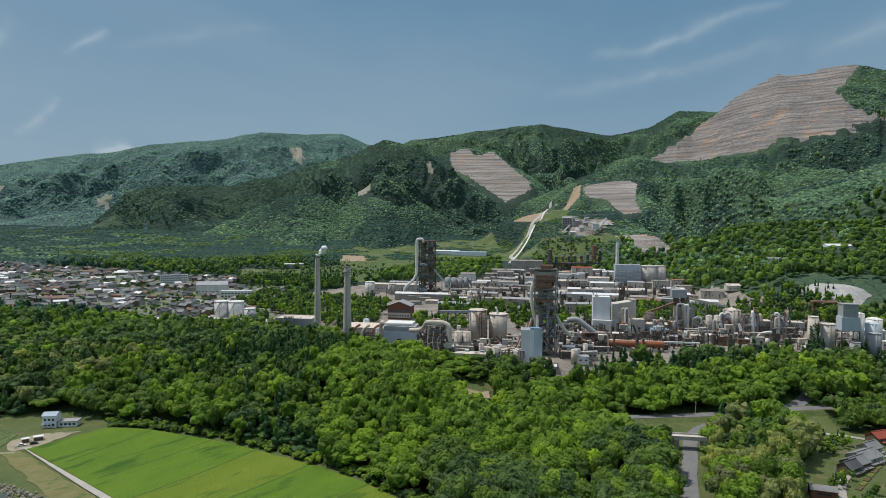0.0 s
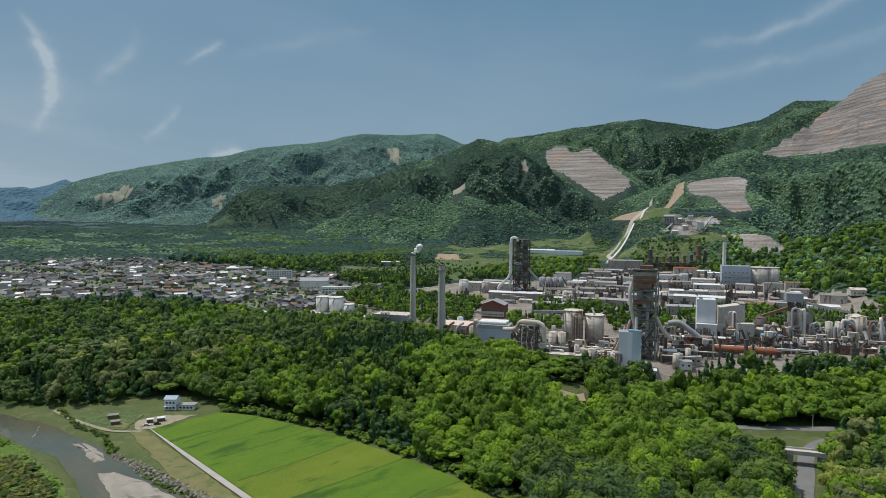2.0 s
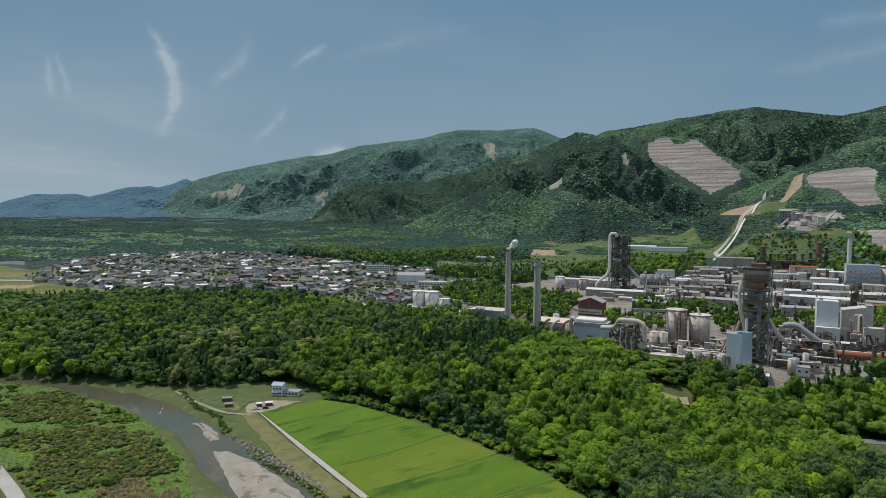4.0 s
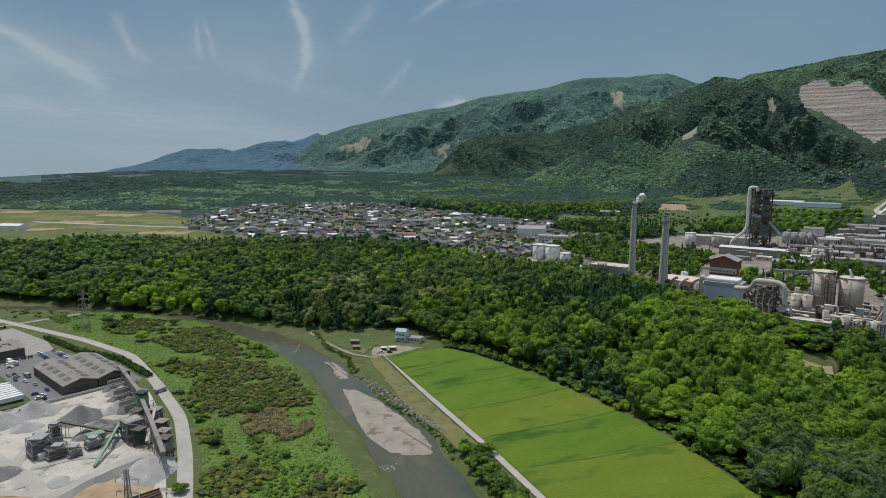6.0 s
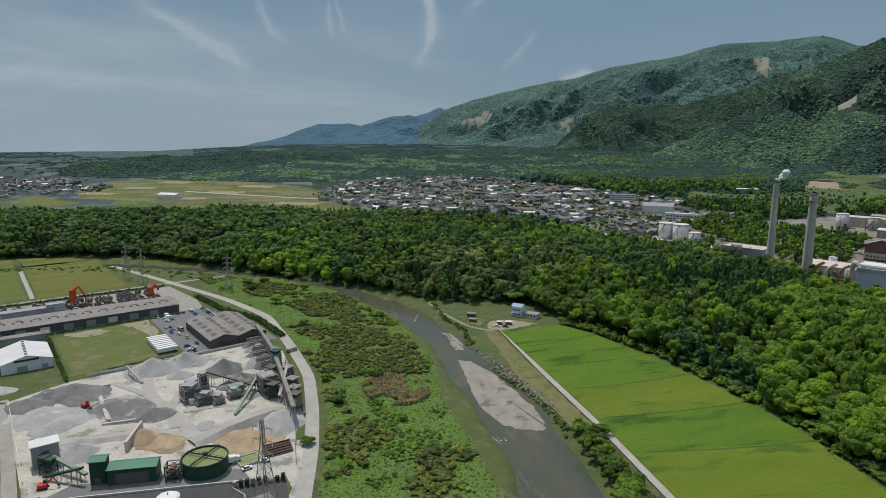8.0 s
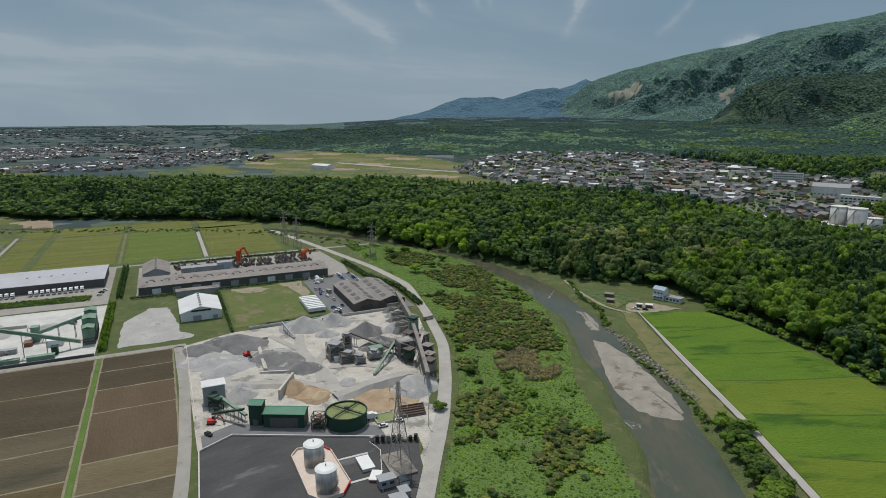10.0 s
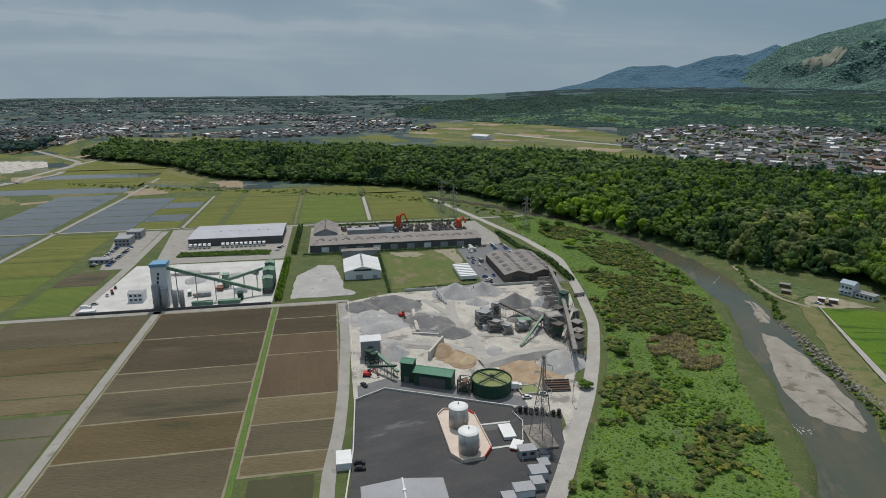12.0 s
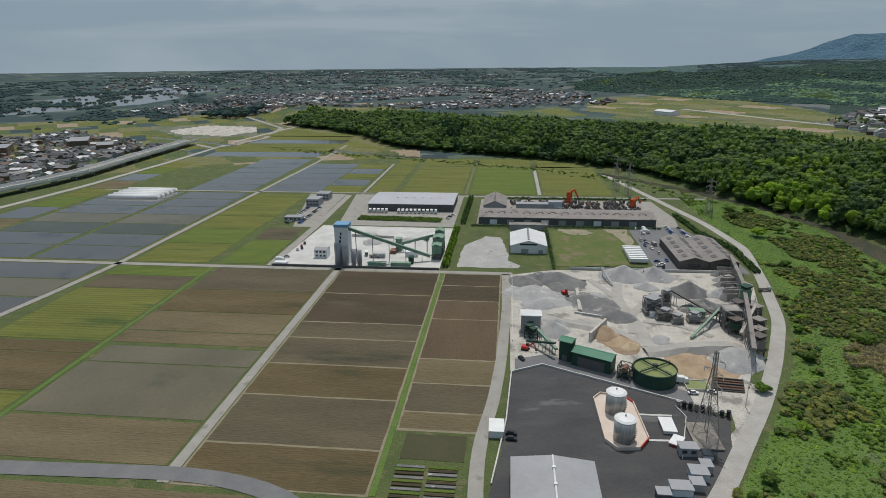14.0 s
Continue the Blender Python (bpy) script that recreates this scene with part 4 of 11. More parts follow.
def truck_kind(cab, load, label, long=6.0, tall=2.4):
    t = new("truck")
    bm = box(B(), long / 2, long / 2 + 1.7, -1.1, 1.1, 0.6, 2.5)
    for v in bm.verts:
        if v.co.z > 2 and v.co.x > long / 2 + 1:
            v.co.x -= 0.3
    front = part("cab", bm, cab, t)
    part("windscreen", box(B(), long / 2 + 1.45, long / 2 + 1.62, -0.95, 0.95, 1.5, 2.15), "glass_dark", front)
    part("cargo_box", box(B(), -long / 2, long / 2 - 0.15, -1.15, 1.15, 0.95, 0.95 + tall), load, t)
    part("chassis", box(B(), -long / 2, long / 2 + 1.3, -0.5, 0.5, 0.5, 0.95), "steel_dark", t)
    wheel = part("wheel", tube(B(), (long / 2 + 0.8, -1.1, 0.48), (long / 2 + 0.8, -0.8, 0.48), 0.48, n=10), "paint_black", t)
    again(wheel, (0, 1.9, 0), (-long * 0.85, 0, 0), (-long * 0.85, 1.9, 0))
    return tagged(t, label, "truck", "parked vehicles")


VEHICLES = {}


def vehicle(kind, x, y, turn, z=None):
    """Places a car or truck; the first of a kind is built, later ones are copies."""
    zz = (ground_at(x, y) if z is None else z) + 0.32
    m = pose(x, y, zz, 0, 0, turn)
    if kind not in VEHICLES:
        makers = {"white": lambda: car_kind("paint_white", "parked white passenger car"), "black": lambda: car_kind("paint_black", "parked black passenger car"),
                  "silver": lambda: car_kind("paint_silver", "parked silver passenger car"), "blue": lambda: car_kind("paint_blue", "parked blue passenger car"),
                  "red": lambda: car_kind("paint_red", "parked red passenger car"),
                  "van": lambda: truck_kind("paint_white", "paint_white", "parked white box truck", 4.2, 2.2),
                  "lorry": lambda: truck_kind("paint_silver", "steel", "grey tipper lorry standing in the yard", 5.5, 1.2),
                  "mixer": lambda: truck_kind("teal_paint", "paint_white", "white and teal works lorry", 5.0, 1.6)}
        VEHICLES[kind] = makers[kind]()
        VEHICLES[kind].matrix_basis = m
        return VEHICLES[kind]
    return copy_thing(VEHICLES[kind], m)


def vehicle_uv(kind, u, v, turn=0.0):
    x, y = land(u, v)
    return vehicle(kind, x, y, FIELD_TURN + turn)


def pylon(x, y, h, base, turn, label):
    """A lattice power pylon with three pairs of arms and insulators."""
    t = thing("pylon", x, y, turn, label, "pylon", "power pylons")
    bm = B()
    top = base * 0.16
    def leg(k, z):
        s = base / 2 + (top / 2 - base / 2) * min(1, z / (h * 0.8))
        return (s * (1, 1, -1, -1)[k], s * (1, -1, -1, 1)[k], z)
    n = 9
    zs = [h * (1 - (1 - i / n) ** 1.35) for i in range(n + 1)]
    for a, b in zip(zs, zs[1:]):
        for k in range(4):
            bar(bm, leg(k, a), leg(k, b), 0.22)
            bar(bm, leg(k, a), leg((k + 1) % 4, b), 0.10); bar(bm, leg((k + 1) % 4, a), leg(k, b), 0.10)
            bar(bm, leg(k, b), leg((k + 1) % 4, b), 0.10)
    part("mast", bm, "steel", t)
    for z in (h * 0.62, h * 0.76, h * 0.90):
        bm = B()
        for s in (-1, 1):
            e = (s * base * 0.62, 0, z + 0.6)
            for y0 in (-0.5, 0.5):
                bar(bm, (0, y0, z), e, 0.12); bar(bm, (0, y0, z + 1.4), e, 0.10)
        arm = part("arm", bm, "steel", t)
        ins = part("insulator", tube(B(), (base * 0.62, 0, z - 1.2), (base * 0.62, 0, z + 0.6), 0.14, n=8), "paint_white", arm)
        again(ins, (-1.24 * base, 0, 0))


def pole(x, y, h=10.0, turn=0.0):
    t = thing("utility_pole", x, y, turn, "slim grey concrete utility pole with crossarm", "utility pole", "utility poles")
    part("mast", tube(B(), (0, 0, -0.3), (0, 0, h), 0.17, 0.10, 8), "concrete", t)
    part("crossarm", box(B(), -1.0, 1.0, -0.06, 0.06, h - 0.9, h - 0.75), "steel", t)
    part("transformer", tube(B(), (0.3, 0, h - 2.6), (0.3, 0, h - 1.7), 0.25, n=8), "steel", t)


def hedge(name, line, w, h, leaf, label, seed=1, gap=1.5):
    """A trimmed or shaggy row of shrubs along a line."""
    xs, ys = [], []
    g = np.random.default_rng(seed)
    for a, b in zip(line, line[1:]):
        L = math.hypot(b[0] - a[0], b[1] - a[1])
        for k in range(max(1, int(L / gap))):
            for s in range(max(1, int(w / 2.2))):
                f = (k + g.uniform(0.2, 0.8)) / max(1, int(L / gap))
                o = (s + 0.5) / max(1, int(w / 2.2)) * w - w / 2
                xs.append(a[0] + (b[0] - a[0]) * f - (b[1] - a[1]) / L * o); ys.append(a[1] + (b[1] - a[1]) * f + (b[0] - a[0]) / L * o)
    x, y = np.array(xs), np.array(ys)
    return plant_stuff(name, x, y, g.uniform(1.1, 1.7, len(x)), h * g.uniform(0.42, 0.6, len(x)), [crown(300 + k, 4, 1, 10) for k in range(3)], np.full(len(x), LEAVES.index(leaf)), LEAVES, label, "hedge", sink=h * 0.15, seed=seed)


# ---- hills: forest and rock materials -----------------------------------------
def hill_forest(name, a, b, c, crown=11.0):
    """A wooded slope seen from afar: uneven crowns of varied green, in stands of lighter and darker wood."""
    m = mat(name, a, b, 170, 26, 0.9, amount=0.8)
    n, l = m.node_tree.nodes, m.node_tree.links
    bs = next(k for k in n if k.type == "BSDF_PRINCIPLED")
    geo = n.new("ShaderNodeNewGeometry")
    bend = n.new("ShaderNodeTexNoise"); bend.inputs["Scale"].default_value, bend.inputs["Detail"].default_value = 1 / 23.0, 3
    l.new(geo.outputs["Position"], bend.inputs["Vector"])
    push = n.new("ShaderNodeVectorMath"); push.operation = "MULTIPLY_ADD"; push.inputs[1].default_value = (18, 18, 18)
    l.new(bend.outputs["Color"], push.inputs[0]); l.new(geo.outputs["Position"], push.inputs[2])
    vo = n.new("ShaderNodeTexVoronoi"); vo.inputs["Scale"].default_value = 1.0 / crown
    l.new(push.outputs[0], vo.inputs["Vector"])
    tone = n.new("ShaderNodeSeparateColor"); l.new(vo.outputs["Color"], tone.inputs[0])
    stand = n.new("ShaderNodeTexNoise"); stand.inputs["Scale"].default_value, stand.inputs["Detail"].default_value = 1 / 210.0, 6
    stand.inputs["Roughness"].default_value = 0.62
    l.new(geo.outputs["Position"], stand.inputs["Vector"])
    both = n.new("ShaderNodeMath"); both.operation = "MULTIPLY_ADD"; both.inputs[1].default_value = 0.55
    l.new(tone.outputs[0], both.inputs[0]); l.new(stand.outputs["Fac"], both.inputs[2])
    mx = n.new("ShaderNodeMix"); mx.data_type = "RGBA"
    rg = n.new("ShaderNodeMapRange"); rg.inputs["From Min"].default_value, rg.inputs["From Max"].default_value = 0.50, 1.05
    l.new(both.outputs[0], rg.inputs["Value"]); l.new(rg.outputs[0], mx.inputs["Factor"])
    l.new(bs.inputs["Base Color"].links[0].from_socket, mx.inputs["A"]); mx.inputs["B"].default_value = (*c, 1)
    l.new(mx.outputs["Result"], bs.inputs["Base Color"])
    bp = n.new("ShaderNodeBump")
    bp.inputs["Strength"].default_value, bp.inputs["Distance"].default_value = 0.85, crown * 1.2
    lump = n.new("ShaderNodeTexNoise"); lump.inputs["Scale"].default_value, lump.inputs["Detail"].default_value = 0.55 / crown, 4
    lump.inputs["Roughness"].default_value = 0.7
    l.new(geo.outputs["Position"], lump.inputs["Vector"])
    cup = n.new("ShaderNodeMath"); cup.operation = "MULTIPLY_ADD"; cup.inputs[1].default_value = -0.5
    l.new(vo.outputs["Distance"], cup.inputs[0]); l.new(lump.outputs["Fac"], cup.inputs[2])
    l.new(cup.outputs[0], bp.inputs["Height"]); l.new(bp.outputs[0], bs.inputs["Normal"])
    return m


hill_forest("hill_green", (0.032, 0.066, 0.040), (0.044, 0.084, 0.048), (0.068, 0.115, 0.060))
hill_forest("hill_cedar_and_shadow", (0.016, 0.036, 0.028), (0.022, 0.046, 0.034), (0.034, 0.066, 0.044), 9)
# far ranges: distance haze put into the ground colours as blue
hill_forest("hill_far_hazed", (0.037, 0.083, 0.092), (0.030, 0.068, 0.082), (0.084, 0.146, 0.116), 13)
hill_forest("hill_blue_hazed", (0.056, 0.132, 0.196), (0.050, 0.120, 0.184), (0.066, 0.148, 0.205), 20)


def quarry_rock(name, a, b, c):
    """Blasted rock with level benches: bands that follow height, stained by patches."""
    m = mat(name, a, b, 90, 9, 0.95, bump=0.7, spots=(c, 95, 0.25))
    n, l = m.node_tree.nodes, m.node_tree.links
    bs = next(k for k in n if k.type == "BSDF_PRINCIPLED")
    geo, mp, nz = n.new("ShaderNodeNewGeometry"), n.new("ShaderNodeMapping"), n.new("ShaderNodeTexNoise")
    mp.inputs["Scale"].default_value = (0.004, 0.004, 0.10)
    l.new(geo.outputs["Position"], mp.inputs[0]); l.new(mp.outputs[0], nz.inputs["Vector"])
    nz.inputs["Scale"].default_value, nz.inputs["Detail"].default_value, nz.inputs["Distortion"].default_value = 1.0, 3, 0.2
    rg = n.new("ShaderNodeMapRange")
    rg.inputs["From Min"].default_value, rg.inputs["From Max"].default_value = 0.35, 0.65
    rg.inputs["To Min"].default_value, rg.inputs["To Max"].default_value = 0.68, 1.15
    l.new(nz.outputs["Fac"], rg.inputs["Value"])
    mx = n.new("ShaderNodeMix"); mx.data_type = "RGBA"; mx.blend_type = "MULTIPLY"; mx.inputs["Factor"].default_value = 1
    l.new(bs.inputs["Base Color"].links[0].from_socket, mx.inputs["A"]); l.new(rg.outputs[0], mx.inputs["B"])
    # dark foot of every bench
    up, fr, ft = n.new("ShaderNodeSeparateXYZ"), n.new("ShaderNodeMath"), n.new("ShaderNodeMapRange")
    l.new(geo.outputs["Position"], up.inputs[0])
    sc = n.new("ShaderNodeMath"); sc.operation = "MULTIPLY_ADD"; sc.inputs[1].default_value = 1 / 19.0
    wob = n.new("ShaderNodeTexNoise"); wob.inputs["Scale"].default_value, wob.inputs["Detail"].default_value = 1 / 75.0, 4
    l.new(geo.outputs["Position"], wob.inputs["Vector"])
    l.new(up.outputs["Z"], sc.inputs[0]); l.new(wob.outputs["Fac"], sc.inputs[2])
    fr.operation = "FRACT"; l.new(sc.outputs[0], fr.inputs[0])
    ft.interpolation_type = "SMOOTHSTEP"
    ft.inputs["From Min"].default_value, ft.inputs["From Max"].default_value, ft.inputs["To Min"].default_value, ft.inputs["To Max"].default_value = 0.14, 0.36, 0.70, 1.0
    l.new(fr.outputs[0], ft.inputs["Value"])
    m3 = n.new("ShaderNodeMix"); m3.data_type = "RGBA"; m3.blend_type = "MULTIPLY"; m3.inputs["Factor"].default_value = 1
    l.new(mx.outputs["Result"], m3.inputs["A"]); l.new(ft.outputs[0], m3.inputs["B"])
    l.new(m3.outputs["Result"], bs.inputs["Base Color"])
    return m


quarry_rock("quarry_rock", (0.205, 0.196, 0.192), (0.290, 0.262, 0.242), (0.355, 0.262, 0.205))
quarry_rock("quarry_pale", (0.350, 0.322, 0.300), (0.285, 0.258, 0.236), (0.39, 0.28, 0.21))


def far_plain_hazed():
    """Distant lowland: a patchwork of fields, woods and yards, its colours blued to stand for haze."""
    m = mat("far_plain_hazed", (0.048, 0.075, 0.095), (0.036, 0.060, 0.082), 300, 30, 0.9)
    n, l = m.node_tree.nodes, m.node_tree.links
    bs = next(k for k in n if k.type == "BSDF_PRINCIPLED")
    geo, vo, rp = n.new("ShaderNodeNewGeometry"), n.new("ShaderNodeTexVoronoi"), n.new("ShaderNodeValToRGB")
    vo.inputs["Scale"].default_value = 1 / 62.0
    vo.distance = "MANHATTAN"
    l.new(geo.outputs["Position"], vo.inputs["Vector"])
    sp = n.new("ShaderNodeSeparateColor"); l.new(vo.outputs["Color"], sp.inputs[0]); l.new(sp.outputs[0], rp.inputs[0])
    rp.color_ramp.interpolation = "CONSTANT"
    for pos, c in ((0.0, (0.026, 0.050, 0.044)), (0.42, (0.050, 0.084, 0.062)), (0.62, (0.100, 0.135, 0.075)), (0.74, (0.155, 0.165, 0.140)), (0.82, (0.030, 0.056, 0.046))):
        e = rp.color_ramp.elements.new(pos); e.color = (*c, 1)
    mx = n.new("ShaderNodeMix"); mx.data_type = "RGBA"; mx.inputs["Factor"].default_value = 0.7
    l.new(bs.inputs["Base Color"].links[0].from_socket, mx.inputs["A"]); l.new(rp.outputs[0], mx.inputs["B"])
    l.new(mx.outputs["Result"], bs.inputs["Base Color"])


far_plain_hazed()

# ---- plans of the land ----------------------------------------------------------
MEADOWS = [[(-1134, 434), (-1000, 430), (-902, 445), (-768, 490), (-735, 545), (-700, 640), (-830, 640), (-1010, 600), (-1230, 660), (-1300, 560)], [(-1120, 300), (-1330, 250), (-1400, 420), (-1200, 420)]]
TIP_MEADOW = [(-1228, -194), (-1318, -177), (-1235, -99), (-1112, -27), (-969, 24), (-937, -9), (-984, -81), (-1054, -185)]
TOWN = [(-948, 725), (-1062, 876), (-1130, 1087), (-888, 1267), (-644, 1196), (-531, 1159), (-345, 1078), (-226, 902), (-193, 692), (-209, 548), (-290, 604), (-415, 706), (-507, 722), (-570, 632), (-729, 667)]
PLANT = [(-185, 600), (-120, 562), (-85, 522), (-20, 478), (90, 450), (140, 480), (310, 505), (420, 480), (440, 600), (405, 720), (385, 900), (378, 1060), (360, 1160), (300, 1280), (140, 1330), (60, 1100), (-140, 1000), (-200, 900)]
GRASS_SLOPE = [(-366, 1032), (-423, 1293), (-334, 1273), (-234, 1376), (-289, 1752), (-168, 1934), (-46, 2071), (143, 2030), (184, 1714), (341, 2100), (384, 1925), (424, 1549), (406, 1345), (329, 1285), (161, 1493), (21, 1395), (-98, 1272), (-139, 1047), (-237, 1147), (-279, 995)]
BELT = [(-1365, -200), (-1190, -72), (-1023, -4), (-933, 49), (-891, 113), (-798, 226), (-717, 296), (-591, 332), (-480, 358), (-362, 368), (-304, 376), (-262, 410), (-204, 388), (-159, 377), (-97, 343), (-40, 307), (-12, 282), (20, 250), (60, 180), (96, 230),
        (108, 285), (128, 345), (95, 388), (34, 390), (8, 402), (-8, 440), (-22, 478), (-80, 520), (-125, 556), (-185, 595), (-260, 590), (-330, 640), (-500, 630), (-600, 600), (-733, 540), (-918, 370), (-1080, 235), (-1219, 60), (-1280, -60), (-1400, -130)]
STRIP = [(38, 388), (95, 402), (190, 412), (255, 424), (330, 434), (430, 430), (430, 490), (306, 498), (138, 472), (92, 446), (36, 468), (36, 425)]
SLOPE = [(-22, 477), (34, 466), (34, 440), (4, 440), (-8, 452)]
KNOLL = [(126, 262), (134, 300), (150, 345), (168, 380), (205, 392), (218, 366), (205, 338), (178, 300), (160, 268)]
EAST_WOOD = [(252, 380), (262, 412), (360, 428), (420, 400), (330, 360)]

FLOOD_PLAIN = [(-560, 290), (-530, 330), (-480, 345), (-420, 350), (-350, 330), (-285, 300), (-228, 262), (-190, 225), (-150, 198), (-112, 170), (-60, 120), (-10, 70), (-75, 30), (-120, 76), (-155, 114), (-190, 149), (-225, 180), (-262, 204), (-320, 232), (-385, 258), (-450, 268)]


def build_ground():
    r = np.concatenate([np.arange(0.01, 150, 14), np.arange(150, 500, 7), np.arange(500, 1500, 14), np.arange(1500, 2000, 11), np.arange(2000, 3400, 11), np.arange(3400, 4950, 26), [4960]])
    a = np.radians(np.concatenate([np.arange(-42, -36, 0.28), np.arange(-36, 2, 0.13), np.arange(2, 128, 0.28), np.arange(128, 318, 3.8)]))
    A, R = np.meshgrid(a, r)
    X, Y = -R * np.sin(A), R * np.cos(A)
    Z = ground_z(X, Y)
    for poly in QUARRIES:
        k = inside(X, Y, poly)
        step = 19.0
        s = Z / step
        f = s - np.floor(s)
        Z = np.where(k, (np.floor(s) + smooth(0.25, 0.75, f)) * step, Z)
    rows, cols = len(r), len(a)
    i, j = np.meshgrid(np.arange(rows - 1), np.arange(cols), indexing="ij")
    p = (i * cols + j).ravel(); q = (i * cols + (j + 1) % cols).ravel()
    quads = np.stack([p, q, q + cols, p + cols], 1)
    cx, cy, cz = (M[:-1].ravel() + 0.0 for M in (X, Y, Z))
    cx = cx + np.roll(X, -1, 1)[1:].ravel(); cy = cy + np.roll(Y, -1, 1)[1:].ravel()
    cx, cy = cx / 2, cy / 2
    rr = np.hypot(cx, cy)
    bearing = np.degrees(np.arctan2(-cx, cy))
    mats = ["meadow", "wood_floor", "hill_green", "hill_cedar_and_shadow", "hill_far_hazed", "hill_blue_hazed", "quarry_rock", "quarry_pale", "bare_soil", "town_ground", "plant_ground", "far_plain_hazed", "bank_grass", "paddy_water", "gravel_pale", "crop_olive", "flood_grass", "hill_meadow", "scree"]
    idx = np.zeros(len(cx), int)
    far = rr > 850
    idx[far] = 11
    hilly = far & ((bearing < 52) & (bearing > -130) | (cz > 45) & (bearing < 76) & (bearing > 0))
    idx[hilly] = 2
    dark = vnoise(cx, cy, 380, 21) * 0.6 + vnoise(cx, cy, 120, 22) * 0.4
    idx[hilly & (dark > 0.55) & (rr < 3300)] = 3
    own = terrain(cx, cy)[1]
    # ridge 4 takes the dark ground too: a cloud's shadow put into its colour
    idx[hilly & ((own == -1) | (own == 4) | (own == 12)) & (rr < 2700)] = 3
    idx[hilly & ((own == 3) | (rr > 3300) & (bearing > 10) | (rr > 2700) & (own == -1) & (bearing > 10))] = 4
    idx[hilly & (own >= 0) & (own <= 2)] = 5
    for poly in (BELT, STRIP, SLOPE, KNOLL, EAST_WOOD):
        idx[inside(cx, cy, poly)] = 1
    idx[inside(cx, cy, FLOOD_PLAIN)] = 16
    idx[inside(cx, cy, GRASS_SLOPE) & (own == -1)] = 17
    idx[inside(cx, cy, TOWN)] = 9
    idx[inside(cx, cy, PLANT)] = 10
    idx[inside(cx, cy, [(-9, 452), (-7, 426), (14, 410), (30, 412), (30, 426), (6, 436), (0, 452)])] = 8
    for poly in MEADOWS:
        k = inside(cx, cy, poly)
        idx[k] = np.where(vnoise(cx, cy, 60, 24)[k] > 0.62, 15, 17)
    # small plots on the open land between the terrace wood and the hill foot
    plots = inside(cx, cy, [(-690, 560), (-700, 700), (-890, 800), (-1130, 850), (-1330, 830), (-1560, 740), (-1650, 600), (-1450, 500), (-1290, 450), (-1000, 560)]) & ~inside(cx, cy, TOWN) & (cz < 60)
    cell = np.floor((cx * 0.92 + cy * 0.39) / 85) * 7 + np.floor((cy * 0.92 - cx * 0.39) / 38) * 3
    idx[plots] = np.array([15, 12, 0, 0, 12, 8, 12, 0, 15])[(cell[plots] % 9).astype(int)]
    lowland = (idx == 11) & (rr < 1700) & (bearing > 86) & (bearing < 125)
    idx[lowland] = np.array([15, 12, 0, 17, 12, 8, 11, 0, 15])[(cell[lowland] % 9).astype(int)]
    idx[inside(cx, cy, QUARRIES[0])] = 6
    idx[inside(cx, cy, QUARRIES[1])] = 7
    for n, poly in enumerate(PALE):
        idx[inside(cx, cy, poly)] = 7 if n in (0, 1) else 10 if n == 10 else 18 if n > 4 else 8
    idx[inside(cx, cy, [(-1695, -946), (-2018, -715), (-2649, -600), (-2884, -1010), (-1956, -1087)])] = 13
    idx[inside(cx, cy, [(-1366, -480), (-1359, -257), (-1164, -215), (-1145, -337)])] = 9
    idx[inside(cx, cy, TIP_MEADOW)] = 12
    idx[inside(cx, cy, [(-1278, -408), (-1376, -359), (-1321, -248), (-1238, -229), (-1169, -274), (-1216, -372)])] = 14
    idx[inside(cx, cy, [(-1070, -175), (-1198, -190), (-1290, -158), (-1124, -78), (-985, -2), (-925, 25), (-990, -65)])] = 15
    me = big_mesh("ground", np.stack([X.ravel(), Y.ravel(), Z.ravel()], 1), quads, mats, idx, True, True)
    tagged(new("ground", me), "river plain, wooded terrace and quarried mountains reaching the horizon", "ground", kind="structure")


build_ground()


# ---- water -----------------------------------------------------------------------
def water_material():
    m = mat("river_water", (0.064, 0.082, 0.062), (0.112, 0.100, 0.066), 22, 2.5, 0.12, amount=0.3, turn=-38, stretch=(0.4, 1.2, 1), spots=((0.125, 0.110, 0.075), 15, 0.2))
    n, l = m.node_tree.nodes, m.node_tree.links
    bs = next(k for k in n if k.type == "BSDF_PRINCIPLED")
    bs.inputs["Specular IOR Level"].default_value = 0.22
    nz, bp = n.new("ShaderNodeTexNoise"), n.new("ShaderNodeBump")
    geo = n.new("ShaderNodeNewGeometry")
    l.new(geo.outputs["Position"], nz.inputs["Vector"])
    nz.inputs["Scale"].default_value, nz.inputs["Detail"].default_value = 0.7, 5
    bp.inputs["Strength"].default_value, bp.inputs["Distance"].default_value = 0.35, 0.15
    l.new(nz.outputs["Fac"], bp.inputs["Height"]); l.new(bp.outputs[0], bs.inputs["Normal"])


water_material()


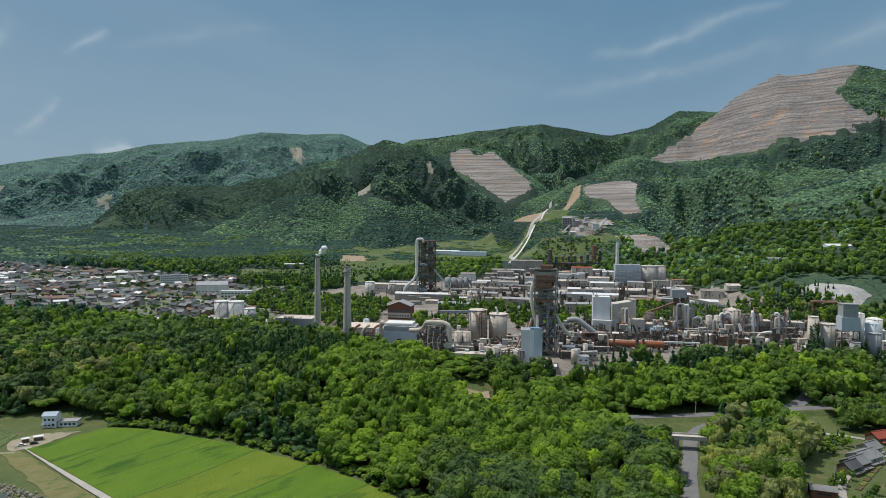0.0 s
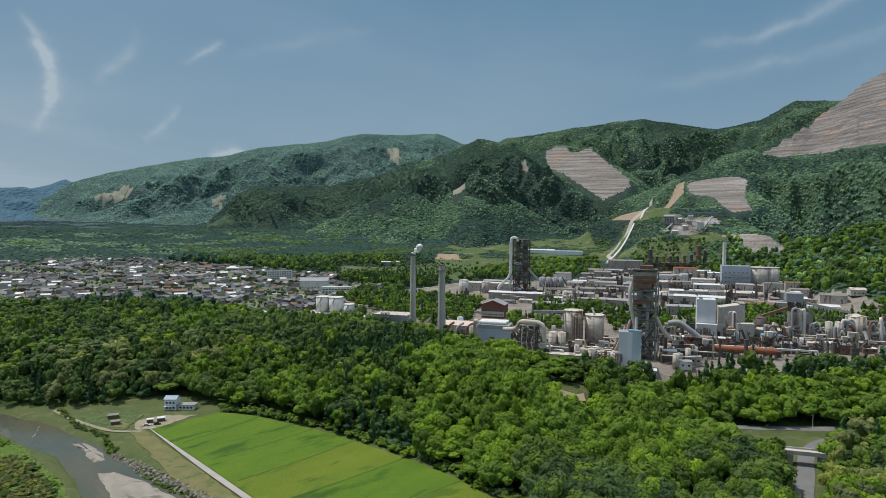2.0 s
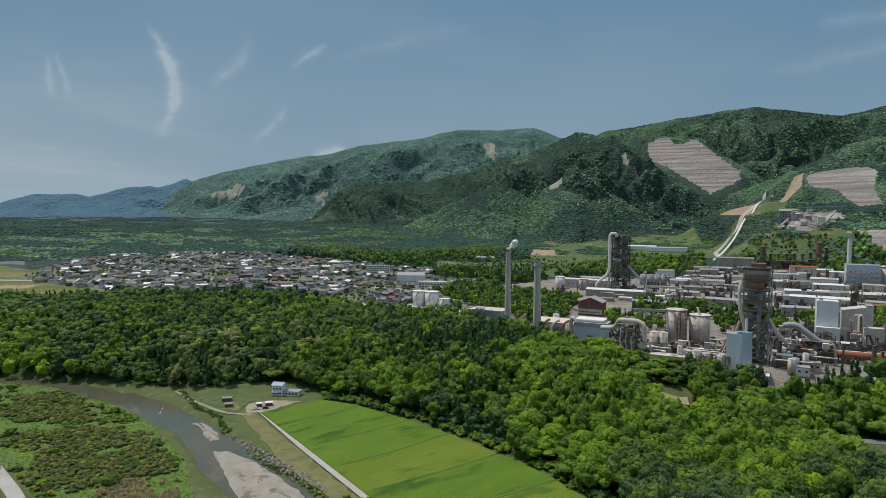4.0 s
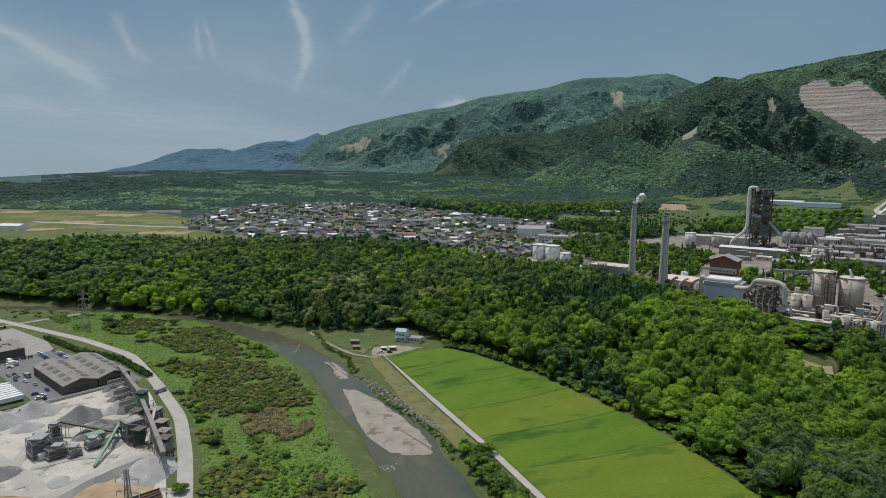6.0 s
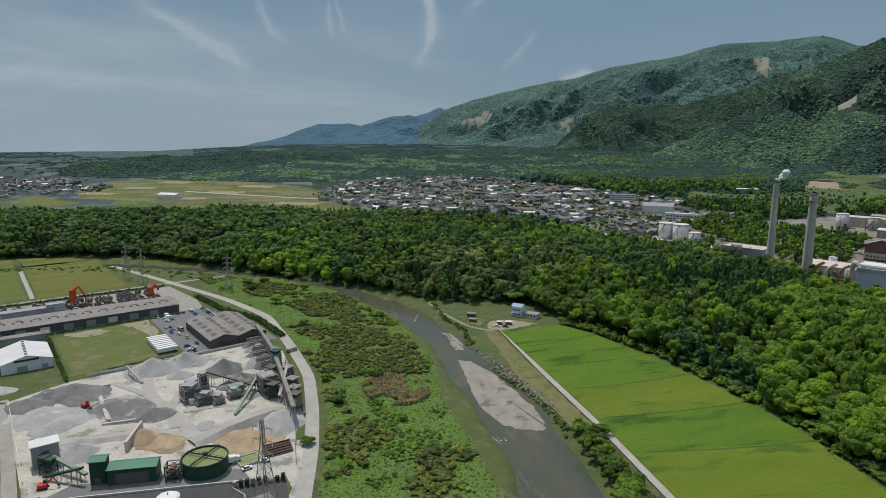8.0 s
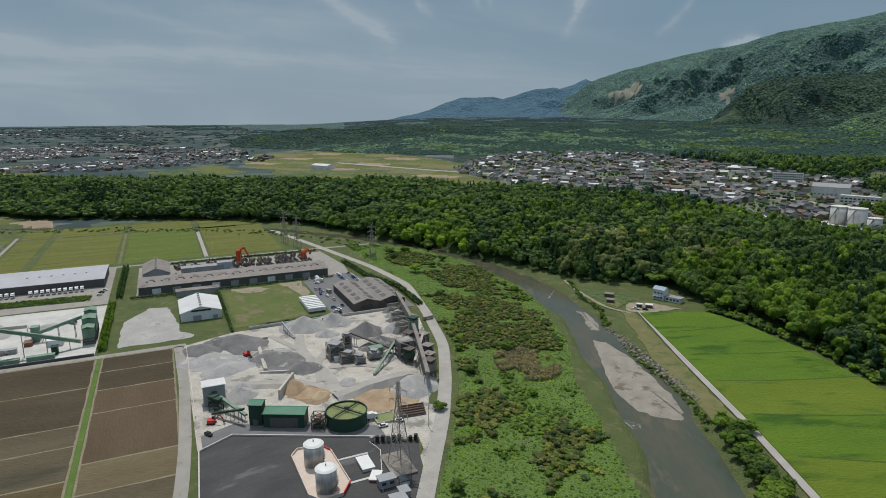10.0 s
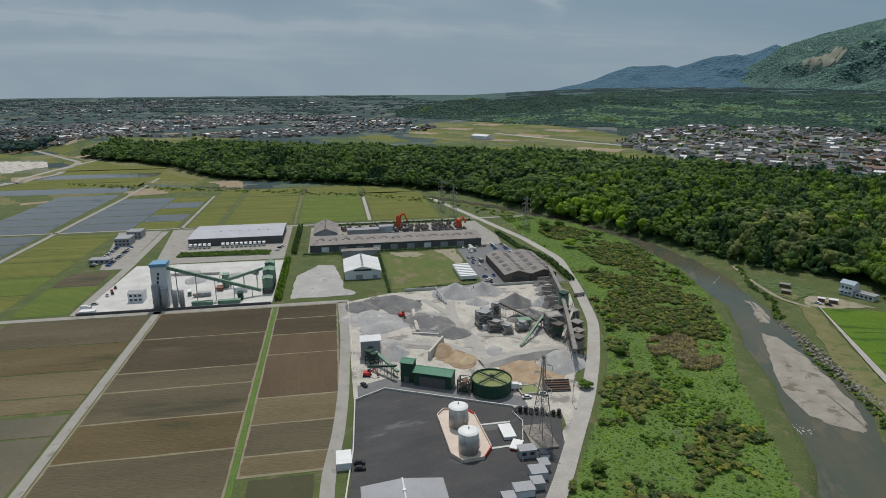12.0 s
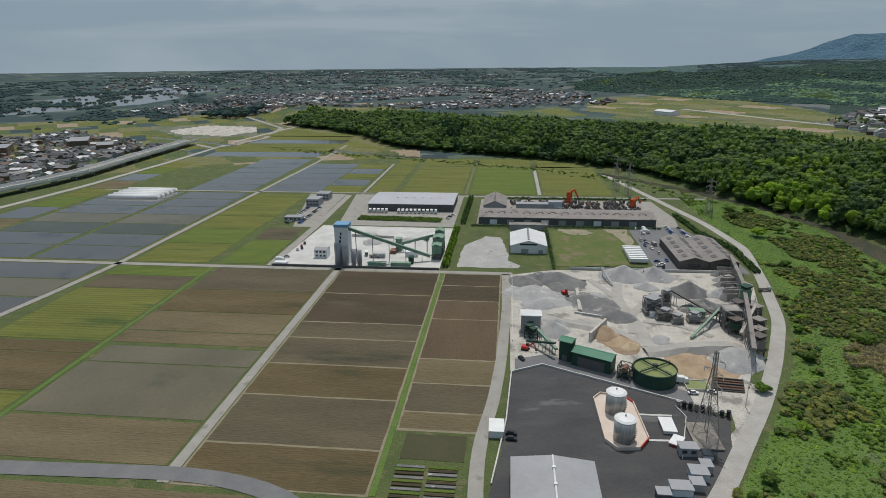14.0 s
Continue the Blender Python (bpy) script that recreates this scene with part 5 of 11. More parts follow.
def ribbon(name, line, width, material, lift, label, category, kind="structure", step=6.0, flat=None, edges=None):
    """A strip of given width along a line, laid on the ground (or at the height flat)."""
    pts = [Vector(p) for p in line]
    dense = []
    for a, b in zip(pts, pts[1:]):
        k = max(1, int((b - a).length / step))
        dense += [a.lerp(b, i / k) for i in range(k)]
    dense.append(pts[-1])
    for _ in range(4):
        dense = [dense[0]] + [(dense[i - 1] + dense[i] * 2 + dense[i + 1]) / 4 for i in range(1, len(dense) - 1)] + [dense[-1]]
    V, Q = [], []
    m = 5
    for i, c in enumerate(dense):
        d = (dense[min(i + 1, len(dense) - 1)] - dense[max(i - 1, 0)]).normalized()
        side = Vector((-d.y, d.x))
        w = width if not callable(width) else width(i / (len(dense) - 1))
        for k in range(m):
            p = c + side * w * (k / (m - 1) - 0.5)
            V.append((p.x, p.y))
    V = np.array(V)
    z = np.full(len(V), flat) if flat is not None else ground_z(V[:, 0], V[:, 1]) + lift
    n = len(dense)
    for i in range(n - 1):
        for k in range(m - 1):
            Q.append((i * m + k, (i + 1) * m + k, (i + 1) * m + k + 1, i * m + k + 1))
    me = big_mesh(name, np.column_stack([V, z]), np.array(Q)[:, ::-1], [material], None, True, True)
    return tagged(new(name, me), label, category, kind=kind)


ribbon("water", RIVER, 54, "river_water", 0, "shallow murky green-brown river between grassy banks", "river", flat=-2.2)


# ---- trees -------------------------------------------------------------------------
def ico(sub):
    bm = B()
    bmesh.ops.create_icosphere(bm, subdivisions=sub, radius=1)
    v = np.array([p.co[:] for p in bm.verts]); bm.verts.index_update()
    f = np.array([[q.index for q in p.verts] for p in bm.faces]); bm.free()
    return v, f


ICO = {1: ico(1), 2: ico(2)}


def crown(seed, lobes, sub, tufts, shape="round", leaf=0.15):
    """A crown one metre in radius, from z = 0.35 up: lumps of foliage of uneven size, clothed in loose leafy tufts. Returns vertices and triangles."""
    g = np.random.default_rng(seed)
    V, T, C, S = [], [], [], []
    count = 0
    v, f = ICO[sub]
    for k in range(lobes):
        if shape == "cone":
            h = k / max(1, lobes - 1)
            rad = (1 - h) * 0.72 + 0.10
            ang = k * 2.4 + g.uniform(-0.4, 0.4)
            c = np.array([math.cos(ang) * rad * 0.35, math.sin(ang) * rad * 0.35, 0.45 + h * 1.9])
            s = np.array([rad * 0.8, rad * 0.8, 0.34 + 0.1 * g.random()])
        else:
            ang, el = k * 2.4 + g.uniform(-0.5, 0.5), math.asin(min(1, max(-1, g.uniform(-0.35, 1.0))))
            out = g.uniform(0.45, 0.80) if k else 0.0
            c = np.array([math.cos(ang) * math.cos(el) * out, math.sin(ang) * math.cos(el) * out, 1.05 + math.sin(el) * out * 0.85])
            s = g.uniform(0.28, 0.50) * np.array([1.05, 1.05, 0.8]) if k else np.array([0.66, 0.66, 0.62])
        w = v * (1 + g.uniform(-0.22, 0.22, (len(v), 1))) * s * (0.9 if tufts else 1.0)
        V.append(w + c); T.append(f + count); count += len(v)
        C.append(c); S.append(s)
    if tufts:
        C, S = np.array(C), np.array(S)
        pick = g.integers(0, lobes, tufts)
        d = g.normal(size=(tufts, 3)); d[:, 2] += 0.45
        d /= np.linalg.norm(d, axis=1)[:, None]
        p = C[pick] + d * S[pick] * g.uniform(0.85, 1.16, (tufts, 1))
        nrm = d + g.normal(size=(tufts, 3)) * 0.24 + np.array((0, 0, 0.12))
        nrm /= np.linalg.norm(nrm, axis=1)[:, None]
        a = np.cross(nrm, g.normal(size=(tufts, 3))); a /= np.linalg.norm(a, axis=1)[:, None]
        b = np.cross(nrm, a)
        size = g.uniform(0.6, 1.3, (tufts, 1)) * leaf
        bend = nrm * size * 0.35
        Q = np.stack([p - a * size - bend, p - b * size * 0.75, p + a * size - bend, p + b * size * 0.75], 1)
        V.append(Q.reshape(-1, 3))
        base = count + 4 * np.arange(tufts)
        T.append(np.concatenate([np.stack([base, base + 1, base + 3], 1), np.stack([base + 1, base + 2, base + 3], 1)]))
    return np.concatenate(V), np.concatenate(T)


def scatter(poly, gap, seed, keep=1.0):
    """Uneven places in a polygon, about gap metres apart."""
    g = np.random.default_rng(seed)
    p = np.array(poly)
    lo, hi = p.min(0), p.max(0)
    x, y = np.meshgrid(np.arange(lo[0], hi[0], gap), np.arange(lo[1], hi[1], gap * 0.87))
    x = x + (np.arange(x.shape[0]) % 2)[:, None] * gap / 2
    loose = 0.38 if gap < 11 else 0.8
    x, y = x.ravel() + g.uniform(-loose, loose, x.size) * gap, y.ravel() + g.uniform(-loose, loose, x.size) * gap
    k = inside(x, y, poly) & (g.random(x.size) < keep)
    return x[k], y[k]


def plant_stuff(name, x, y, radius, tall, templates, leaf_index, mats, label, category, sink=0.0, seed=1, spread=0.24):
    """Many plants in one mesh: templates copied, turned and scaled to the places."""
    g = np.random.default_rng(seed)
    z = ground_z(x, y) - sink
    V, T, M = [], [], []
    count = 0
    which = g.integers(0, len(templates), len(x))
    turn = g.uniform(0, 6.283, len(x))
    shade, tone = [], np.clip(g.normal(0.5, spread, len(x)), 0.02, 0.98)
    for t, (tv, tf) in enumerate(templates):
        k = np.where(which == t)[0]
        if not len(k):
            continue
        c, s = np.cos(turn[k])[:, None], np.sin(turn[k])[:, None]
        vx = (tv[:, 0] * c - tv[:, 1] * s) * radius[k, None] + x[k, None]
        vy = (tv[:, 0] * s + tv[:, 1] * c) * radius[k, None] + y[k, None]
        vz = tv[:, 2] * tall[k, None] + z[k, None]
        V.append(np.stack([vx, vy, vz], -1).reshape(-1, 3))
        T.append((tf[None] + (np.arange(len(k)) * len(tv))[:, None, None] + count).reshape(-1, 3))
        M.append(np.repeat(leaf_index[k], len(tf)))
        shade.append(np.repeat(tone[k], len(tv)))
        count += len(k) * len(tv)
    if V:
        me = big_mesh(name, np.concatenate(V), np.concatenate(T), mats, np.concatenate(M), False)
        me.attributes.new("tone", "FLOAT", "POINT").data.foreach_set("value", np.concatenate(shade).astype(np.float32))
        return tagged(new(name, me), label, category, kind="stuff")


LEAVES = ["leaf_bright", "leaf_mid", "leaf_dark", "leaf_yellow", "leaf_cedar", "leaf_bamboo", "leaf_far", "leaf_distant_hazed", "leaf_hill_hazed", "leaf_hill_dark_hazed", "leaf_mountain_hazed", "leaf_mountain_dark_hazed"]
ROUND_MID = [crown(40 + k, 7, 1, 84, leaf=0.19) for k in range(6)]
ROUND_LOW = [crown(50 + k, 5, 1, 22, leaf=0.24) for k in range(6)]
CONE_MID = [crown(60 + k, 6, 1, 70, "cone", 0.17) for k in range(4)]
CONE_LOW = [crown(70 + k, 5, 1, 18, "cone", 0.24) for k in range(4)]
ROUND_FAR = [crown(80 + k, 1, 1, 6, leaf=0.4) for k in range(5)]
CONE_FAR = [crown(90 + k, 2, 1, 3, "cone", 0.4) for k in range(3)]
CLUMPS = []
for k in range(6):
    v, t = crown(95 + k, 1, 1, 0)
    v = (v - (0, 0, 1.05)) * (1.5, 1.5, 1.3)
    t = t[v[t][:, :, 2].mean(1) > -0.05]  # the upper half only
    CLUMPS.append((v, t))


def leaf_choice(x, y, seed):
    """Which leaves grow where: patches of bright, dark and conifer wood."""
    g = np.random.default_rng(seed)
    patch = vnoise(x, y, 75, seed) * 0.65 + vnoise(x, y, 26, seed + 1) * 0.35 + g.uniform(-0.12, 0.12, len(x))
    patch = patch + 0.10 * smooth(-330, -60, x) * (y < 470) - 0.08 * smooth(-250, -420, x)
    d, _, _, side = to_line(x, y, TERRACE)
    patch = patch - 0.30 * smooth(-620, -900, x) - 0.22 * smooth(60, 120, d * side) * smooth(-180, -330, x)
    out = np.where(patch > 0.565, 0, np.where(patch > 0.42, 1, 2))
    out = np.where((g.random(len(x)) < 0.07) & (out < 2), 3, out)
    out = np.where((smooth(-560, -820, x) > g.random(len(x))) & (out != 4), 2, out)
    pines = vnoise(x, y, 90, seed + 5) + g.uniform(-0.12, 0.12, len(x)) + 0.06 * smooth(-700, -950, x)
    return np.where(pines > 0.84, 4, out)


def tree_kind(name, seed, leaf, label, cone=False):
    """One near tree: a tapered trunk with limbs, and a crown of many lumps and tufts."""
    g = np.random.default_rng(seed)
    root = new(name)
    bm = B()
    top = 1.5 if cone else 0.95
    tube(bm, (0, 0, -0.3), (0.02, 0.02, top), 0.065, 0.03, 7)
    for k in range(5):
        a = k * 2.2 + g.uniform(0, 0.6)
        h = 0.45 + 0.1 * k
        tube(bm, (0, 0, h), (math.cos(a) * 0.5, math.sin(a) * 0.5, h + 0.42), 0.035, 0.012, 5)
    part("trunk", bm, "bark", root)
    v, t = crown(seed, 9 if cone else 12, 1, 430, "cone" if cone else "round", 0.12)
    ob = new("crown", big_mesh("crown", v, t, [leaf], None, False))
    ob.parent = root
    return tagged(root, label, "tree", "trees of the near wood")


NEAR_TREES = []


def near_wood():
    kinds = [tree_kind("broadleaf_tree", 5, "leaf_bright", "broadleaf tree with fresh bright green crown"),
             tree_kind("broadleaf_tree", 6, "leaf_mid", "broadleaf tree with full mid-green crown"),
             tree_kind("broadleaf_tree", 7, "leaf_dark", "evergreen broadleaf tree with dark green crown"),
             tree_kind("broadleaf_tree", 8, "leaf_yellow", "broadleaf tree in yellow-green young leaf"),
             tree_kind("cedar_tree", 9, "leaf_cedar", "dark conical cedar tree", True),
             tree_kind("bamboo_clump", 10, "leaf_bamboo", "feathery olive bamboo clump")]
    used = set()
    x, y = scatter(BELT, 8.6, 31)
    x2, y2 = scatter(STRIP, 8.6, 32)
    x3, y3 = scatter(KNOLL, 8.2, 33)
    x4, y4 = scatter(EAST_WOOD, 8.4, 34)
    x5, y5 = scatter(SLOPE, 7.5, 35)
    x, y = np.concatenate([x, x2, x3, x4, x5]), np.concatenate([y, y2, y3, y4, y5])
    g = np.random.default_rng(77)
    choice = leaf_choice(x, y, 50)
    lane = to_line(x, y, [(140, 338), (152, 368), (164, 384), (180, 394), (200, 402), (225, 412), (250, 425)])[0] < 9
    clear = inside(x, y, TIP_MEADOW) | lane | inside(x, y, [(-9, 452), (-7, 422), (12, 406), (31, 408), (31, 428), (6, 438), (0, 452)])
    x, y, choice = x[~clear], y[~clear], choice[~clear]
    knoll = inside(x, y, KNOLL) | inside(x, y, [(-330, 372), (-262, 412), (-230, 470), (-300, 500), (-380, 430)])
    choice = np.where(knoll & (g.random(len(x)) < 0.38), 5, choice)
    conifer_row = inside(x, y, [(90, 440), (320, 478), (320, 510), (90, 480)])
    choice = np.where(conifer_row & (g.random(len(x)) < 0.8), 4, choice)
    radius = g.uniform(4.8, 8.2, len(x)) * (0.8 + 0.55 * vnoise(x, y, 31, 82)) * (1 + 0.28 * smooth(-420, -620, x)) * np.where(choice == 4, 0.8, 1.0)
    tall = (g.uniform(4.4, 8.4, len(x)) + 4.0 * vnoise(x, y, 38, 81)) * np.where(inside(x, y, SLOPE), 0.55, 1.0) * np.where(choice == 4, 0.75, 1.0)
    row = inside(x, y, [(90, 436), (320, 474), (320, 512), (90, 482)]) & (choice == 4)
    radius, tall = np.where(row, g.uniform(5.5, 7.5, len(x)), radius), np.where(row, g.uniform(5.6, 7.4, len(x)), tall)
    order = np.argsort(np.hypot(x, y))
    first, rest = order[:258], order[258:]
    for i in first:
        c = int(choice[i])
        src = kinds[c]
        m = pose(x[i], y[i], ground_at(x[i], y[i]), 0, 0, g.uniform(0, 360)) @ Matrix.Diagonal((radius[i], radius[i], tall[i], 1))
        if c not in used:
            used.add(c); src.matrix_basis = m
        else:
            copy = copy_thing(src, m)
            copy.matrix_basis = m
    for c, src in enumerate(kinds):
        if c not in used:
            for o in (*src.children, src):
                bpy.data.objects.remove(o)
    cone = choice == 4
    away = np.hypot(x, y) > 540
    for flag, low, temp, nm, lb in ((False, False, ROUND_MID, "woodland", "mixed broadleaf wood in fresh green leaf on the terrace"), (True, False, CONE_MID, "cedar_woodland", "stand of dark cedar trees on the terrace"),
                                    (False, True, ROUND_LOW, "woodland", "mixed broadleaf wood along the far river bank"), (True, True, CONE_LOW, "cedar_woodland", "dark cedar trees along the far river bank")):
        k = rest[(cone[rest] == flag) & (away[rest] == low)]
        plant_stuff(nm, x[k], y[k], radius[k], tall[k], temp, choice[k], LEAVES, lb, "woodland", seed=3)


near_wood()


BELT_WAY = [(90, 1300), (170, 1400), (175, 1580), (235, 1800), (304, 1975), (356, 2095), (400, 2290)]  # haul road and conveyor


def far_wood():
    g = np.random.default_rng(91)
    xs, ys = [], []
    for r0, r1, gap in ((640, 1500, 13.5),):
        ring = [(-r1 * math.sin(radians(b)), r1 * math.cos(radians(b))) for b in range(-40, 84, 4)] + [(-r0 * math.sin(radians(b)), r0 * math.cos(radians(b))) for b in range(80, -44, -4)]
        x, y = scatter(ring, gap, int(r0))
        r, bearing = np.hypot(x, y), np.degrees(np.arctan2(-x, y))
        ok = (r >= r0) & (r < r1)
        ok &= ~(inside(x, y, GRASS_SLOPE) & (vnoise(x, y, 70, 73) * 0.6 + vnoise(x, y, 25, 74) * 0.4 < 0.575))
        ok &= (to_line(x, y, BELT_WAY)[0] > 34) & (np.hypot((x - 478) / 1.1, y - 742) > 66)
        for poly in (TOWN, PLANT, *MEADOWS, BELT, STRIP, KNOLL, EAST_WOOD, *QUARRIES, *PALE):
            ok &= ~inside(x, y, poly)
        d, _, _, side = to_line(x, y, TERRACE)
        ok &= d * side > 60
        ok &= (bearing < 46) | (ground_z(x, y) > 36) & (bearing < 72)
        xs.append(x[ok]); ys.append(y[ok])
    x, y = np.concatenate(xs), np.concatenate(ys)
    choice = leaf_choice(x, y, 60)
    choice = np.where((choice == 0) & (g.random(len(x)) < 0.6), 1, choice)
    choice = np.where((np.hypot(x, y) > 820) & (x > 250) & (choice < 4), np.where(g.random(len(x)) < 0.45, 6, np.where(g.random(len(x)) < 0.5, 8, 1)), choice)
    choice = np.where(vnoise(x, y, 160, 70) + g.uniform(-0.15, 0.15, len(x)) > 0.40 + 0.2 * smooth(-100, 500, x), 6, choice)
    choice = np.where(vnoise(x, y, 220, 71) + g.uniform(-0.1, 0.1, len(x)) > 0.58 + 0.16 * smooth(-100, 500, x), 4, choice)
    r, bearing = np.hypot(x, y), np.degrees(np.arctan2(-x, y))
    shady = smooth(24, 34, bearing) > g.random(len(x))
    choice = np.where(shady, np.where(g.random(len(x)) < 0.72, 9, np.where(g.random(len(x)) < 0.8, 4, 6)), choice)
    grow = np.where(r > 1500, 1.25, 1.1)
    grow = grow * np.where(inside(x, y, GRASS_SLOPE), 0.6, 1.0) * np.where(x > 0, 1.15, 1.0)
    radius, tall = g.uniform(4.8, 8.6, len(x)) * grow, (g.uniform(4.0, 7.5, len(x)) + 3.5 * vnoise(x, y, 60, 72)) * grow
    choice = np.where((choice == 4) & (x > -60) & (g.random(len(x)) < 0.8), 6, choice)
    cone = choice == 4
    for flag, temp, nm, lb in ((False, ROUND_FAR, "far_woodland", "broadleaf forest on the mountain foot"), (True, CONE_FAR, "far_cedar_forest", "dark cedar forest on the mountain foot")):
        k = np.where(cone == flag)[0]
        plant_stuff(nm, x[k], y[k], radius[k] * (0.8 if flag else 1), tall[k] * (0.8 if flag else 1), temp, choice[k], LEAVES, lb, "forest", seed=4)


far_wood()


def mountain_wood():
    """The closed canopy on the slopes below the quarries."""
    g = np.random.default_rng(95)
    ring = [(-4400 * math.sin(radians(b)), 4400 * math.cos(radians(b))) for b in range(-38, 75, 3)] + [(-1490 * math.sin(radians(b)), 1490 * math.cos(radians(b))) for b in range(73, -39, -3)]
    x, y = scatter(ring, 8.6, 96)
    r, bearing = np.hypot(x, y), np.degrees(np.arctan2(-x, y))
    z, owner = terrain(x, y)
    ok = (r > 1490) & ((r < 3800) | (bearing > 4)) & ((bearing < 46) | (z > 36) & (bearing < 72) & (r < 2500) | (owner == 3) | (bearing < 62) & (r > 2500) & (owner == -1)) & ((owner > 2) | (owner == -1))
    ok &= ~(inside(x, y, GRASS_SLOPE) & (owner == -1) & (vnoise(x, y, 70, 73) * 0.6 + vnoise(x, y, 25, 74) * 0.4 < 0.575))
    ok &= (r < 2700) | (bearing < 24) | (z > 150) | (vnoise(x, y, 130, 99) * 0.7 + vnoise(x, y, 40, 92) * 0.3 > 0.42)
    for poly in (*QUARRIES, *PALE):
        for k in (1.0, 1.010, 1.020, 1.030):
            ok &= ~inside(x * k, y * k, poly)
    ok &= to_line(x, y, BELT_WAY)[0] > 30
    x, y = x[ok], y[ok]
    z, step = ground_z(x, y), 25.0
    r = np.hypot(x, y)
    rise = (z - ground_z(x - x / r * step, y - y / r * step)) / step
    ok = (rise > np.where(r > 2600, -0.25, -1.2)) & (z > 24)
    x, y, r, rise = x[ok], y[ok], r[ok], np.clip(rise[ok], 0, 1.6)
    bearing = np.degrees(np.arctan2(-x, y))
    stand = vnoise(x, y, 190, 97) * 0.6 + vnoise(x, y, 60, 98) * 0.4 + g.uniform(-0.14, 0.14, len(x))
    z, owner = terrain(x, y)
    # gullies get darker leaves, spurs lighter: relief shading put into leaf colour
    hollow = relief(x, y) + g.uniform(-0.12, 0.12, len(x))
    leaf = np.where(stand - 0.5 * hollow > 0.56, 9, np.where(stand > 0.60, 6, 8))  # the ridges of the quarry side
    grove = vnoise(x, y, 85, 93) * 0.6 + vnoise(x, y, 34, 94) * 0.4 + g.uniform(-0.10, 0.10, len(x))
    foot = (owner == -1) | (owner == 12) | (owner == 9)
    leaf = np.where(foot, np.where(grove > 0.66 - 0.09 * smooth(2300, 1500, r) + 0.16 * smooth(18, 40, bearing), 6, np.where(grove > 0.61, 8, 9)), leaf)
    leaf = np.where((owner == 12) & (grove < 0.80), 9, leaf)
    # ridge 4: cloud shadow put into the leaf choice, spurs left lighter
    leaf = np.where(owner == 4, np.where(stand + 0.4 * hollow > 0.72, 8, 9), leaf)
    leaf = np.where((owner == 10) | (owner == 11), np.where(stand > 0.42, 8, 9), leaf)
    # the far range takes the mountain leaves with haze in their colour
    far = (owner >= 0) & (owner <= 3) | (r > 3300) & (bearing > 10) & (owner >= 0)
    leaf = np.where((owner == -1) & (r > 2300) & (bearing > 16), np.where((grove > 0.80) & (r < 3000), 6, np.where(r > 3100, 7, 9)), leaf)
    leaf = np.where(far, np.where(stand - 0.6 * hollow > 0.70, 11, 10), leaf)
    size = g.uniform(4.0, 7.2, len(x))
    drop = rise * 3.8
    tall = size * g.uniform(0.40, 0.78, len(x)) + drop
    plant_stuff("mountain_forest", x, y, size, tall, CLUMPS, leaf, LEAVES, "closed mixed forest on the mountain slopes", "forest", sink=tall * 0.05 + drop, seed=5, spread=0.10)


mountain_wood()


# ---- fields and roads -----------------------------------------------------------------
def plot(u0, u1, v0, v1, material, label, name="field", category="field", lift=0.10, gap=0.5, bank=0.0, cells=6):
    """A field between grid lines: a slab of soil or crop that lies a little above the ground, its edge slightly uneven."""
    g = np.random.default_rng(int(abs(u0 * 7 + v0 * 13)) + 1)
    corners = [land(u0 + gap, v0 + gap), land(u1 - gap, v0 + gap), land(u1 - gap, v1 - gap), land(u0 + gap, v1 - gap)]
    top, low = [], []
    n = cells
    for a, b in zip(corners, corners[1:] + corners[:1]):
        for k in range(n):
            j = g.uniform(-0.25, 0.25, 2) if k else (0, 0)
            top.append((a[0] + (b[0] - a[0]) * k / n + j[0], a[1] + (b[1] - a[1]) * k / n + j[1]))
    z = [ground_at(*p) for p in (corners[0], corners[2])]
    zz = max(z)
    bm = B()
    up = [bm.verts.new((p[0], p[1], zz + lift)) for p in top]
    dn = [bm.verts.new((p[0], p[1], zz - 0.5)) for p in top]
    bm.faces.new(up)
    for k in range(len(up)):
        bm.faces.new((dn[k], dn[(k + 1) % len(up)], up[(k + 1) % len(up)], up[k]))
    bmesh.ops.recalc_face_normals(bm, faces=bm.faces)
    return tagged(part(name, bm, material), label, category, "fields of the plain")


def pad(name, corners, material, lift, label, category, drop=0.6, z=None, worn=0.0):
    """A flat yard or slab with the given corners; worn: how far its edge wanders."""
    if worn:
        g = random.Random(len(corners) + int(abs(corners[0][0])))
        out = []
        for a, b in zip(corners, corners[1:] + corners[:1]):
            n = max(2, int(math.hypot(b[0] - a[0], b[1] - a[1]) / 5))
            out += [(a[0] + (b[0] - a[0]) * k / n + g.uniform(-worn, worn), a[1] + (b[1] - a[1]) * k / n + g.uniform(-worn, worn)) for k in range(n)]
        corners = out
    zz = max(ground_at(*p) for p in corners) if z is None else z
    bm = B()
    up = [bm.verts.new((p[0], p[1], zz + lift)) for p in corners]
    dn = [bm.verts.new((p[0], p[1], zz - drop)) for p in corners]
    bm.faces.new(up)
    for k in range(len(up)):
        bm.faces.new((dn[k], dn[(k + 1) % len(up)], up[(k + 1) % len(up)], up[k]))
    bmesh.ops.recalc_face_normals(bm, faces=bm.faces)
    bmesh.ops.triangulate(bm, faces=bm.faces)
    return tagged(part(name, bm, material), label, category, kind="structure")


